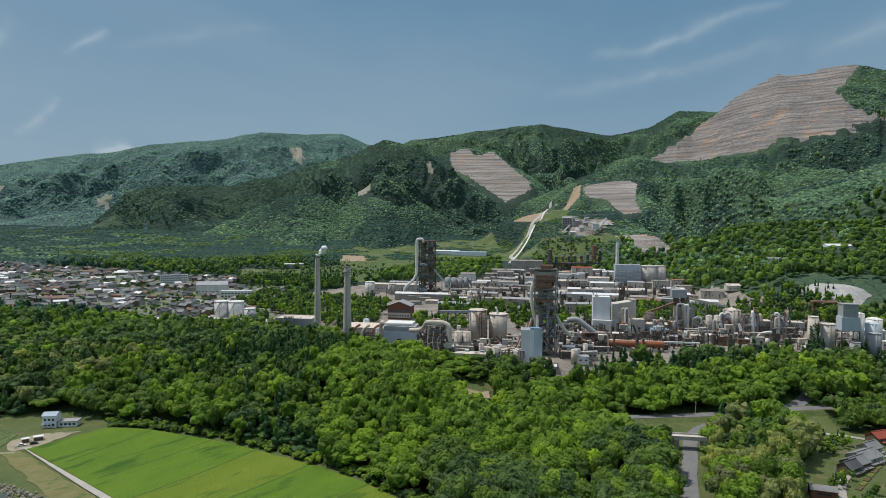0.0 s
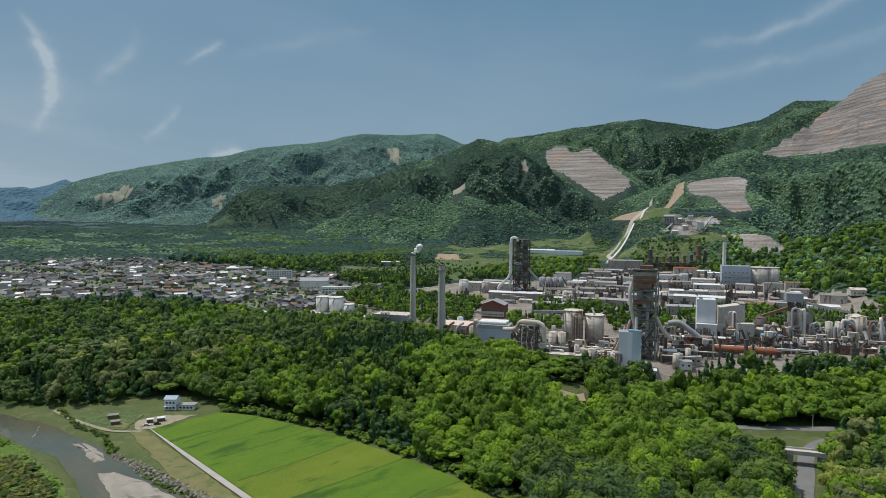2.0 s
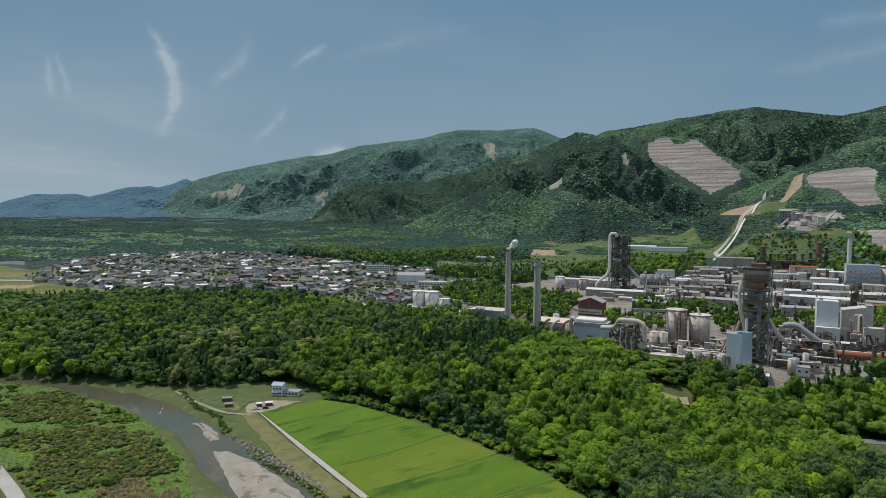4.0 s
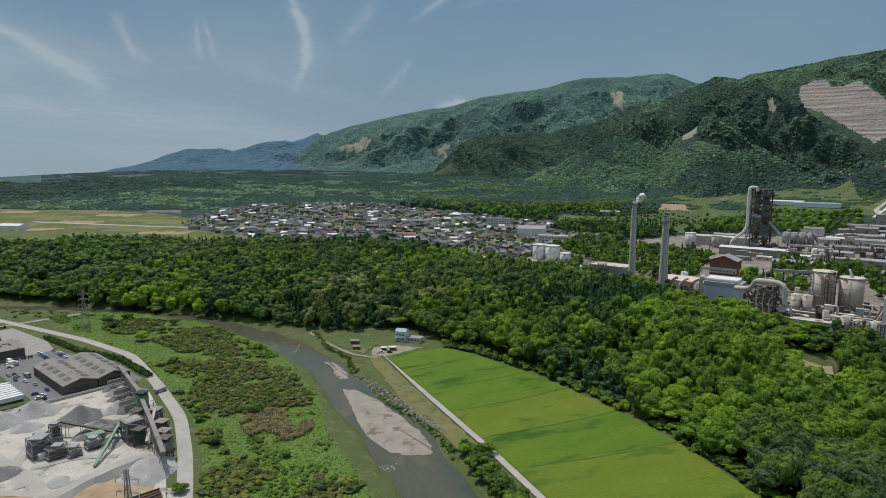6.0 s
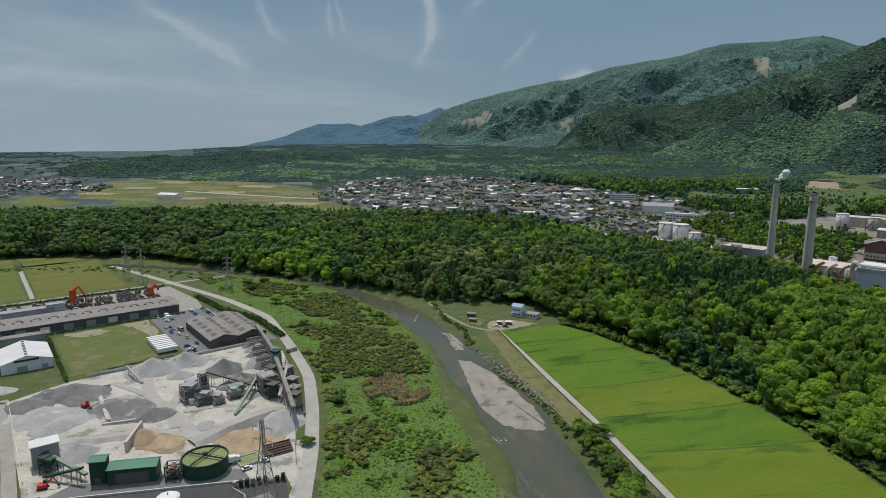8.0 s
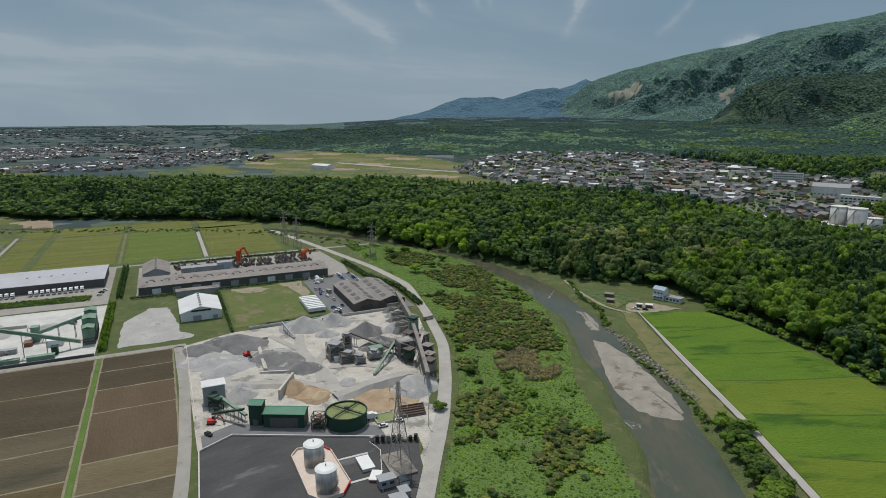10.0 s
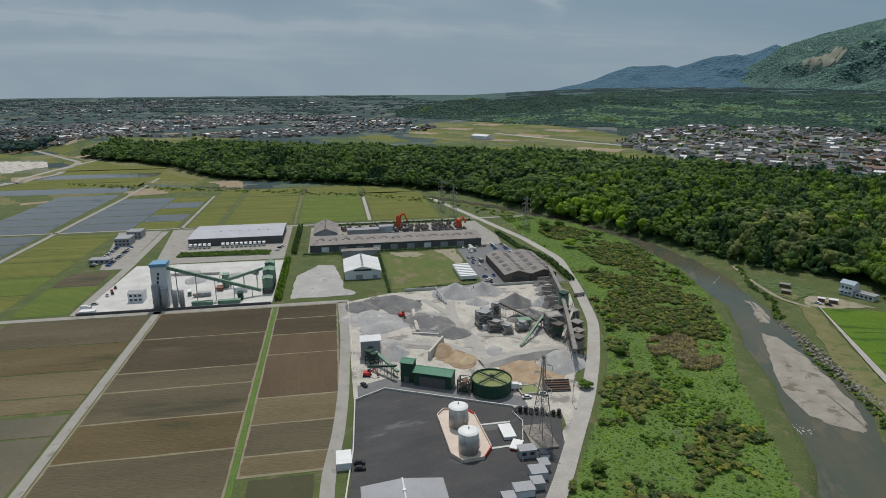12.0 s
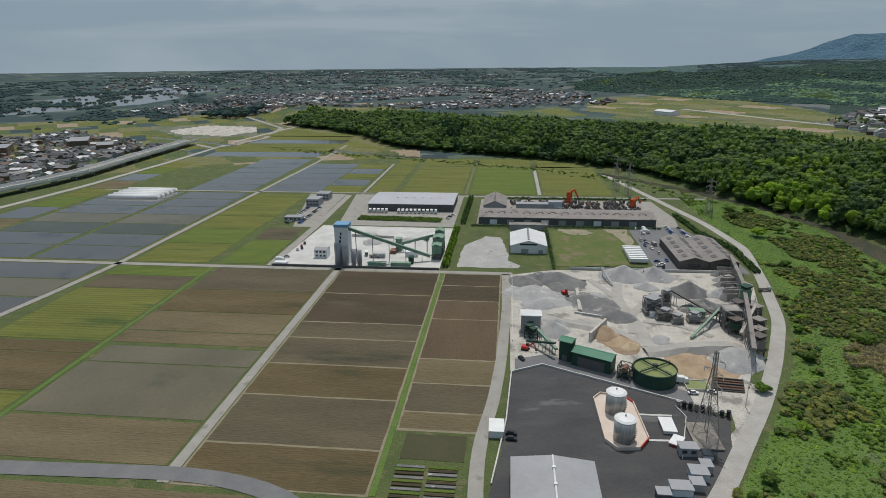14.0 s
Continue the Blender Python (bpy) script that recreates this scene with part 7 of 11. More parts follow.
small_block("fenced_enclosure", 172, 181, 16, 9, 0.5, "concrete", "plant_ground", "low concrete enclosure below the pylon", "enclosure")

t = at_uv("loading_hopper", 86.5, 122, "grey corrugated loading house with dark opening", "loading house")
hall(t, 7, 9.5, 9.5, 0, "panel_grey", "roof_white")
part("opening", box(B(), 3.4, 3.7, -1.2, 1.2, 1.0, 7.0), "panel_dark", t)
for u, v, s in ((93, 121, 2.2), (97, 123, 1.6)):
    t = at_uv("crusher_unit", u, v, "green crusher unit with steel frame", "crusher")
    part("base_frame", lattice(B(), -2, 2, -2, 2, 0, 4, 2, 0.3), "green_paint", t)
    bm = tube(B(), (0, 0, 4), (0, 0, 6.5), 1.0, s + 0.6, 4); part("hopper", bm, "green_paint", t)
    part("motor", box(B(), 1.2, 2.6, -0.6, 0.6, 2.0, 3.2), "steel_dark", t)
SKEW = 26.5
t = at_uv("belt_conveyor", 95, 124, "green belt conveyor rising to a tower", "conveyor")
conveyor(t, (0, 0, 5.5), (17, 9, 2.5), 1.5, 0.9, "teal_paint", 4)
conveyor(t, (6, -4, 1.0), (19, 8, 6.5), 1.4, 0.8, "green_paint", 4)
t = at_uv("screening_tower", 115.5, 137.4, "dark green screening tower with bright green roof", "screening tower", turn=-SKEW)
hall(t, 5.2, 5.6, 9.6, 0.7, "green_paint", "roof_green", "y"); part("service_door", box(B(), 2.7, 2.9, -1.2, 1.2, 0.2, 3.0), "panel_dark", t)
t = at_uv("green_shed", 121.8, 148.4, "long dark green shed with green sheet roof", "shed", turn=-SKEW)
hall(t, 7, 17.5, 6.5, 1.2, "green_paint", "roof_green", "y")
part("open_bay", box(B(), 3.35, 3.65, -6, 6, 0.3, 4.8), "panel_dark", t)
t = at_uv("machine_house", 130, 160.5, "rusty pump and screen machinery beside a tank", "machinery", turn=-SKEW)
part("frame", lattice(B(), -2.5, 2.5, -2.5, 2.5, 0, 6, 3, 0.35), "steel_dark", t)
part("drum", tube(B(), (-2, 0, 4), (2, 0, 4), 1.2, n=12), "steel_rust", t); part("motor_box", box(B(), -2, 2, -2, 2, 0.2, 2.4), "green_paint", t)
t = at_uv("settling_tank", 132, 172.3, "round dark green settling tank with green water and cross walkways", "tank")
part("shell", tube(B(), (0, 0, 0), (0, 0, 6.2), 8.7, n=40, caps=False), "green_paint", t)
part("water_surface", tube(B(), (0, 0, 5.4), (0, 0, 5.6), 8.65, n=40), "tank_green_water", t)
bm = B()
for k in range(40):
    a, b = 2 * math.pi * k / 40, 2 * math.pi * (k + 1) / 40
    bar(bm, (8.8 * math.cos(a), 8.8 * math.sin(a), 6.2), (8.8 * math.cos(b), 8.8 * math.sin(b), 6.2), 0.35)
part("rim", bm, "green_paint", t)
for a in (35, 125):
    c, s = math.cos(radians(a)), math.sin(radians(a))
    bm = B(); bar(bm, (-8.7 * c, -8.7 * s, 6.5), (8.7 * c, 8.7 * s, 6.5), 0.5); bar(bm, (-8.7 * c, -8.7 * s, 7.3), (8.7 * c, 8.7 * s, 7.3), 0.12)
    part("walkway", bm, "green_paint", t)
part("drive_unit", box(B(), -0.8, 0.8, -0.8, 0.8, 6.6, 7.9), "steel_dark", t)
for u, v in ((135.5, 188.5),):
    t = at_uv("settling_basin", u, v, "rectangular concrete basin of green water", "basin")
    bm = B()
    for x0, x1, y0, y1 in ((-4, 4, -4.7, -4.4), (-4, 4, 4.4, 4.7), (-4, -3.7, -4.4, 4.4), (3.7, 4, -4.4, 4.4)):
        box(bm, x0, x1, y0, y1, 0, 1.1)
    part("basin_wall", bm, "concrete", t); part("water_surface", box(B(), -3.7, 3.7, -4.4, 4.4, 0, 0.8), "tank_green_water", t)
for k in range(5):
    t = at_uv("pipe_rack", 129.5 + 2.2 * k, 203 - 0.6 * k, "long rusty steel beams stacked beside the road", "steel stack", turn=-6)
    bm = B()
    for j in range(3):
        tube(bm, (j * 0.5 - 0.5, -6, 0.5 + 0.6 * (j % 2)), (j * 0.5 - 0.5, 6, 0.5 + 0.6 * (j % 2)), 0.25, n=8)
    part("pipe", bm, "steel_rust" if k % 2 else "steel_dark", t)
g = random.Random(5)
for k in range(9):
    t = at_uv("equipment_unit", 152 + k * 0.8, 177 + 2.1 * k, "black tank and pump unit in a row", "equipment")
    part("base", box(B(), -1, 1, -0.8, 0.8, 0, 0.6), "steel_dark", t)
    part("drum", tube(B(), (0, 0, 0.6), (0, 0, 1.6 + 1.6 * g.random()), 0.8, n=12), "paint_black" if k % 3 else "steel", t)

# crushing plant in the middle of the yard
for u, v, w, d, h, m in ((58, 187, 9, 8, 8, "panel_dark"), (66, 192, 6, 9, 5, "steel_dark"), (52, 190, 6, 6, 7.5, "concrete_dark"), (70, 197, 6, 5, 4, "steel"), (68, 206, 5, 6, 4.5, "panel_grey"), (46, 197, 5, 4, 8, "steel_dark")):
    t = at_uv("crusher_house", u, v, "weathered steel crusher house in the stone yard", "crusher")
    part("frame", lattice(B(), -w / 2, w / 2, -d / 2, d / 2, 0, h, 2, 0.35), "steel", t)
    part("casing", box(B(), -w / 2 + 0.4, w / 2 - 0.4, -d / 2 + 0.4, d / 2 - 0.4, h * 0.3, h * 0.85), m, t)
    bm = tube(B(), (0, 0, h * 0.85), (0, 0, h + 1.0), w * 0.28, w * 0.5, 4); part("hopper", bm, "panel_grey", t)
    part("platform", box(B(), -w / 2 - 0.6, w / 2 + 0.6, -d / 2 - 0.6, d / 2 + 0.6, h * 0.28, h * 0.32), "steel", t)
for i, (u, v) in enumerate(((-6, 241), (4, 239), (14, 237), (24, 234), (34, 232))):
    heap("stockpile", *land(u, v), 4.6, 3.6, "gravel_light" if i % 2 else "gravel_grey", "gravel heap spilling from a stone bin", 80 + i)
t = at_uv("belt_conveyor", 66, 236, "rusty belt conveyor crossing under the gallery", "conveyor"); conveyor(t, (0, 0, 9), (22, -14, 3), 1.4, 0.8, "steel", 3)
t = at_uv("belt_conveyor", 74, 208, "dark belt conveyor between crushers", "conveyor"); conveyor(t, (0, 0, 2), (-14, 20, 8), 1.3, 0.7, "steel_dark", 3)
t = at_uv("screen_deck", 72, 222, "open steel screen deck on a tall frame", "screen"); frame_tower(t, 7, 7, 10, 3, "steel", "steel", "panel_grey", True, 41)
small_block("site_cabin", 63, 188, 3, 6, 2.6, "paint_white", "paint_white", "white site cabin among crushers", "cabin")
small_block("site_cabin", 62, 209, 5, 7, 4, "teal_paint", "teal_paint", "pale green control cabin in the stone yard", "cabin", windows=2)
t = at_uv("belt_conveyor", 42, 200, "grey belt conveyor over the stone yard", "conveyor"); conveyor(t, (0, 0, 7), (24, 18, 2.5), 1.5, 0.7, "steel_dark", 4)
t = at_uv("belt_conveyor", 90, 198.6, "green belt conveyor rising steeply over the yard", "conveyor"); conveyor(t, (0, 0, 0.6), (-24, 20, 6.5), 1.2, 0.7, "teal_paint", 4)
t = at_uv("belt_conveyor", 20, 172.5, "white portable belt conveyor on the stockpiles", "conveyor"); conveyor(t, (0, 0, 0.8), (-19, -4, 5.5), 0.9, 0.5, "panel_grey", 3)
t = at_uv("belt_conveyor", -20, 252, "long brown belt gallery on trestles along the road", "conveyor")
for p, q in (((0, 0, 8), (54, -11, 8.5)), ((54, -11, 8.5), (106, -26, 9)), ((106, -26, 9), (137, -35, 8))):
    conveyor(t, p, q, 2.0, 1.6, "roof_brown", 6)
for u, v in ((-6, 246), (4, 244), (14, 242), (24, 239), (34, 237)):
    t = at_uv("stone_bin", u, v, "open concrete stone bin below the belt", "bin")
    bm = B(); box(bm, -4, -3.4, -5, 4, 0, 4.5); box(bm, 3.4, 4, -5, 4, 0, 4.5); box(bm, -3.4, 3.4, 3.4, 4, 0, 4.5)
    part("bin_wall", bm, "concrete_dark", t)
for u, v, h, m, r in ((46, 238, 11, "teal_paint", "green_paint"), (59, 230, 7, "panel_dark", "steel_dark"), (62, 238, 6, "panel_dark", "roof_brown"), (80, 222, 6, "green_paint", "steel_dark"), (84, 231, 8, "steel_dark", "roof_brown"), (93, 228, 7, "steel_rust", "roof_brown"), (103, 224, 8, "roof_brown", "steel_dark")):
    t = at_uv("screen_house", u, v, "weathered screening house beside the belt gallery", "screen house", turn=-15)
    part("frame", lattice(B(), -3, 3, -2.8, 2.8, 0, h * 0.5, 1, 0.35), "steel_dark", t)
    part("casing", box(B(), -3, 3, -2.8, 2.8, h * 0.45, h), m, t); part("hopper", tube(B(), (0, 0, h), (0, 0, h + 1.8), 2.2, 4.0, 4), r, t); part("rail", lattice(B(), -3.2, 3.2, -3.0, 3.0, h, h + 1.2, 1, 0.12), "steel_dark", t)
    part("chute", tube(B(), (0, 0, h * 0.1), (0, 0, h * 0.45), 0.5, 1.6, 4), "steel_dark", t)


def excavator(u, v, turn, label, paint):
    t = at_uv("excavator", u, v, label, "excavator", "machines in the yard", turn)
    tr = part("track", box(B(), -1.8, 1.8, -1.4, -0.8, 0, 0.8), "paint_black", t); again(tr, (0, 2.2, 0))
    part("house", box(B(), -1.6, 1.3, -1.3, 1.3, 0.9, 2.2), paint, t)
    part("cab", box(B(), 0.1, 1.4, 0.2, 1.3, 2.2, 3.2), "glass_dark", t)
    bm = B(); bar(bm, (1.2, -0.3, 1.6), (3.6, -0.3, 4.4), 0.45); part("boom", bm, paint, t)
    bm = B(); bar(bm, (3.6, -0.3, 4.4), (5.4, -0.3, 1.8), 0.35); part("arm", bm, paint, t)
    part("bucket", box(B(), 5.0, 5.9, -0.9, 0.3, 0.9, 1.8), "steel_dark", t)


excavator(35, 143, 20, "red excavator working between gravel piles", "paint_red"); excavator(108, 119, 70, "red excavator beside the loading house", "paint_red"); excavator(4, 192, 150, "small dark excavator on a gravel pile", "steel_dark")
for k, (u, v, a) in enumerate(((142, 185.5, 90), (140.5, 193.5, 60), (133.5, 182, 90), (176.9, 112.4, 85), (180.3, 112.4, 85))):
    vehicle_uv(("white", "white", "van", "black", "black")[k], u, v, a)
vehicle_uv("black", 118, 117, 30); vehicle_uv("lorry", 20, 258, 95)
for k in range(9):
    f = k / 8
    x, y = land(150 - 150 * f, 203 + 45 * math.sin(f * 1.5))
    pole(x, y, 11, 30)
pylon(*land(172, 181.5), 34, 6.5, 20, "tall grey lattice power pylon standing in the lot")
pylon(-606, 246, 34, 6, 40, "distant grey lattice power pylon by the fields"); pylon(-488, 283, 32, 6, 40, "distant grey lattice power pylon by the river"); pylon(*land(-243, 228), 33, 6, 30, "grey lattice power pylon at the field edge")


# ---- mixing plant ------------------------------------------------------------------------------
t = at_uv("batching_tower", -13, 0.5, "tall pale batching tower with blue roof band", "batching tower")
block(t, 9, 9, 25.5, "panel_white", "roof_grey", 0)
part("roof_band", box(B(), -4.8, 4.8, -4.8, 4.8, 25.5, 27.4), "blue_paint", t)
for k in range(3):
    part("wall_opening", box(B(), 4.45, 4.6, -1.5 + k * 0.4, -0.4 + k * 0.4, 15 + 2.6 * k, 16.8 + 2.6 * k), "glass_dark", t)
for v, r, h in ((-1.5, 1.9, 15), (3, 1.9, 13), (9, 1.4, 11), (13, 1.4, 11)):
    t = at_uv("cement_silo", -6, v, "grey steel cement silo at the batching tower", "silo", "cement silos")
    silo(t, r, h, "panel_grey", "cone", 0, 0, 0, 2)
t = at_uv("belt_conveyor", -11, 4, "long teal enclosed conveyor from tower to hoppers", "conveyor"); conveyor(t, (0, 0, 23.5), (-9, 54, 2.5), 1.8, 2.0, "teal_paint", 5)
t = at_uv("belt_conveyor", -40, 32, "teal enclosed conveyor rising to the hopper house", "conveyor"); conveyor(t, (0, 0, 4), (2, 26, 12), 1.7, 1.8, "teal_paint", 3)
for u, v, w, d, h in ((-26, 62, 8, 6, 10), (-36, 62, 10, 7, 13), (-45, 62, 7, 6, 15)):
    t = at_uv("aggregate_hopper", u, v, "teal steel aggregate hopper house", "hopper")
    part("frame", lattice(B(), -w / 2, w / 2, -d / 2, d / 2, 0, h * 0.4, 2, 0.35), "steel_dark", t)
    part("casing", box(B(), -w / 2, w / 2, -d / 2, d / 2, h * 0.38, h), "teal_paint", t); part("roof", gable(B(), -w / 2, w / 2, -d / 2, d / 2, h, 0.8, 0.3), "teal_paint", t)
    part("lower_casing", box(B(), -w / 2 + 0.5, w / 2 - 0.5, -d / 2 + 0.5, d / 2 - 0.5, 0, h * 0.38), "steel", t)
    part("ladder", bar(bar(B(), (w / 2 + 0.2, 0, 0), (w / 2 + 0.2, 0, h), 0.1), (w / 2 + 0.2, 0.6, 0), (w / 2 + 0.2, 0.6, h), 0.1), "teal_paint", t)
t = small_block("site_office", -24, -18, 8, 9, 5.6, "panel_white", "roof_grey", "two-storey white site office", "office", rise=1.2); window_rows(t, -4, 4, 4, 1.2, 3, 2, 2.7, axis="y", sign=1)
small_block("pump_house", -42, 33, 5, 4, 9, "teal_paint", "teal_paint", "teal conveyor transfer house", "machinery")
for u, v, w, d, h, m in ((-30, 44, 5, 8, 3.5, "panel_white"), (-8, 24, 3, 12, 2.0, "teal_paint"), (-8, 40, 3, 13, 2.2, "teal_paint"), (-14, 46, 4, 3, 4.5, "green_paint"), (-36, 30, 6, 4, 2.2, "steel_rust"), (-3.5, -40, 4, 8, 2.2, "paint_white"), (-25, 22, 3, 8, 2.5, "panel_grey")):
    small_block("plant_unit", u, v, w, d, h, m, m, "painted steel unit of the mixing plant", "machinery")
for i, (u, v, r, h) in enumerate(((-62, 10, 10, 2.5), (-66, 34, 9, 2.5), (-80, 0, 9, 2))):
    heap("stockpile", *land(u, v), r, h, "gravel_light", "low pale gravel heap on concrete", 40 + i)
wall_line("bay_wall", [(-75, -10), (-72, 24), (-52, 26)], 2.0, 0.5, "concrete", "low concrete bay wall of the mixing plant")
for k, (kind, u, v, a) in enumerate((("black", -52, -40, 20), ("red", -45, -40, 20), ("black", -40, -38, 20), ("silver", -36, -40, 20), ("mixer", -30, 12, 10), ("lorry", -24, 18, 90), ("mixer", -70, 48, 40), ("lorry", -58, 56, 0), ("silver", -20, -42, 90), ("van", -10, -44, 90))):
    vehicle_uv(kind, u, v, a)

# ---- depot, scrap yard and sheds ------------------------------------------------------------------
t = at_uv("warehouse", -185, 22.5, "long warehouse with pale flat roof and dark walls", "warehouse")
hall(t, 50, 77, 6.5, 0.8, "panel_dark", "roof_pale", "y", 0.6, vents=0)
for k in range(6):
    part("roof_vent", box(B(), 2, 3.4, -16 + 8 * k, -14.6 + 8 * k, 7.0, 7.9), "steel", t)
for k in range(17):
    if k not in (5, 6):
        vehicle_uv("van", -154, -13 + 3.7 * k, 5)
vehicle_uv("black", -140, 60, 90); vehicle_uv("white", -146, 62, 90); vehicle_uv("white", -134, 59, 90)
for u, v, w, d, h in ((-205, -70, 13, 12, 6.5), (-180, -72, 15, 12, 6.5), (-122, -72, 8, 15, 3.2)):
    t = small_block("office_building", u, v, w, d, h, "panel_grey", "roof_grey", "grey depot office with flat roof", "office"); window_rows(t, -d / 2, d / 2, w / 2, 1.2, 4, 2 if h > 4 else 1, 2.8, axis="y", sign=1)
g = random.Random(11)
for k in range(26):
    vehicle_uv(g.choice(("white", "black", "silver", "blue", "white")), -165 + (k // 2) * 4.6 + g.uniform(-0.5, 0.5), -74 + 11 * (k % 2), 88 + g.uniform(-4, 4))
t = at_uv("long_shed", -136, 157, "very long low brown-roofed shed with dark front", "shed")
hall(t, 32, 142, 6.0, 2.2, "panel_dark", "roof_brown", "y", 0.6)
for k in range(26):
    part("roof_vent", box(B(), 6, 7.2, -66 + 5.2 * k, -64.8 + 5.2 * k, 7.2, 8.1), "steel_dark", t)
for k in range(13):
    part("skylight", box(B(), 2.5, 4.4, -64 + 10.4 * k, -60 + 10.4 * k, 7.75, 8.12), "panel_dark", t)
for k in range(9):
    part("shutter_door", box(B(), 15.9, 16.15, -62 + 14 * k, -56 + 14 * k, 0.3, 4.2), "panel_grey" if k % 3 else "panel_white", t)
t = at_uv("barn", -182, 98, "grey gabled barn with a row of ridge vents", "barn"); hall(t, 40, 20, 6.0, 4.2, "panel_grey", "roof_brown", "x", 0.6, vents=8)
small_block("annex", -108, 126, 8, 30, 4, "panel_grey", "roof_brown", "grey lean-to annex with flat roof", "annex"); small_block("workshop", -178, 134, 9, 34, 5, "panel_grey", "roof_grey", "grey workshop in the scrap yard", "workshop"); small_block("workshop", -178, 152, 8, 12, 7, "panel_blue", "roof_grey", "pale blue workshop block in the scrap yard", "workshop")
t = at_uv("white_hall", -59, 124.5, "white gabled workshop hall with dark window band", "workshop"); hall(t, 34, 25, 5.6, 3.6, "panel_white", "roof_white", "x", 0.5, vents=6)
part("window_band", box(B(), 17.0, 17.15, -6, 6, 6.0, 7.2), "glass_dark", t); part("shutter_door", box(B(), 17.0, 17.15, -5, 0, 0.2, 3.4), "panel_grey", t); part("side_door", box(B(), 17.0, 17.15, 7, 10, 0.2, 2.6), "panel_grey", t)
for k, v in enumerate((228.5, 247)):
    t = at_uv("machine_shed", -42, v, "brown gabled machine shed with grey skylights", "shed"); hall(t, 55, 18, 5.8, 2.6, "steel_dark", "roof_brown", "x", 0.4)
    for j in range(5):
        for s in (-1, 1):
            bm = B(); box(bm, -23 + 10 * j, -17.5 + 10 * j, -1.6, 1.6, 0, 0.14)
            o = part("skylight", bm, "panel_dark", t); o.location = (0, s * 4.5, 7.46); o.rotation_euler = (-s * math.atan2(2.6, 9), 0, 0)
    part("gable_window", box(B(), 27.4, 27.65, -4, 4, 2.6, 4.4), "glass_dark", t)
for k in range(8):
    t = at_uv("trailer", -54 + 4.0 * k, 196.5, "white box trailer parked in a row", "trailer", "white trailers", z=None)
    part("cargo_box", box(B(), -1.25, 1.25, -6, 6, 1.1, 3.6), "paint_white", t); part("undercarriage", box(B(), -1, 1, -5.6, 5.6, 0.5, 1.1), "steel_dark", t)
    w = part("wheel", tube(B(), (-1.2, 4.2, 0.5), (-0.9, 4.2, 0.5), 0.5, n=10), "paint_black", t); again(w, (2.1, 0, 0), (0, -8, 0), (2.1, -8, 0))
g = random.Random(21)
for k in range(46):
    vehicle_uv(g.choice(("white", "silver", "black", "blue", "lorry", "van", "white")), -112 + g.uniform(0, 95), 207 + g.uniform(0, 9) if k < 18 else 236 + g.uniform(0, 16) - (0 if k % 2 else 4), g.choice((0, 90, 85, 5))) if not (k >= 18) else vehicle_uv(g.choice(("white", "silver", "blue", "black")), -118 + (k - 18) * 1.8, 236 + 9 * (k % 2), 70)


def scrap_field():
    """Rows of dismantled machines and vehicles in the scrap yard."""
    g = np.random.default_rng(8)
    bm = B()
    for _ in range(420):
        u, v = g.uniform(-206, -153), g.uniform(112, 226)
        if -186 < u < -170 and v < 160:
            continue
        x, y = land(u, v)
        w, d, h = g.uniform(1.2, 3.6), g.uniform(1.0, 2.2), g.uniform(0.8, 2.8)
        box(bm, x - w / 2, x + w / 2, y - d / 2, y + d / 2, 0.1, h)
        box(bm, x - w / 4, x + w / 3, y - d / 3, y + d / 3, h, h * 1.4)
    ob = part("scrap_machines", bm, "scrap")
    tagged(ob, "rows of dismantled machines and vehicles in the yard", "scrap", kind="stuff")


scrap_field()


def harbour_crane(u, v, turn, h):
    t = at_uv("yard_crane", u, v, "bright orange grab crane over the scrap", "crane", "orange cranes", turn)
    part("carrier", box(B(), -2.2, 2.2, -1.6, 1.6, 0.2, 1.6), "steel_dark", t); part("house", box(B(), -1.8, 1.6, -1.5, 1.5, 1.6, 4.4), "crane_orange", t)
    bm = lattice(B(), -1.5, 1.5, -1.5, 1.5, 4.4, h * 0.8, 3, 0.75); part("mast", bm, "crane_orange", t)
    bm = B(); bar(bm, (-1, 0, h * 0.72), (5, 0, h), 1.5); part("boom", bm, "crane_orange", t)
    bm = B(); bar(bm, (5, 0, h), (9, 0, h * 0.5), 1.2); part("arm", bm, "crane_orange", t); part("grab", tube(B(), (8, 0, h * 0.4), (8, 0, h * 0.55), 1.2, 0.3, 8), "steel_dark", t)


harbour_crane(-196, 166, 60, 15); harbour_crane(-186, 222, 120, 10)
hedge("hedge", [land(-6, 69.5), land(-105, 69.5)], 5, 5.0, "leaf_bright", "shaggy bright green hedge along the lot", 1)
hedge("hedge", [land(-118, 73), land(-216, 74)], 5, 6.0, "leaf_dark", "dark tall hedge beside the yard", 2); hedge("hedge", [land(-8, 140), land(-104, 140)], 3, 3.5, "leaf_dark", "dark clipped hedge beside the lawn", 3)
hedge("hedge", [land(-13, 160), land(-13, 206)], 4, 2.6, "leaf_cedar", "dark clipped hedge behind the stone yard", 4); hedge("hedge", [land(-10, 266), land(-60, 268), land(-105, 256), land(-160, 252)], 5, 4.0, "leaf_dark", "dark hedge along the gravel road", 5)
hedge("hedge", [land(-112, 80), land(-112, 230)], 3, 3.0, "leaf_cedar", "dark hedge before the long shed", 6); hedge("hedge", [land(-216, 110), land(-217, 240)], 3, 3.5, "leaf_cedar", "dark hedge behind the scrap yard", 7)
hedge("shrubbery", [land(-132, -18), land(-128, 54)], 14, 2.2, "leaf_mid", "overgrown green shrubs behind the mixing plant", 8)

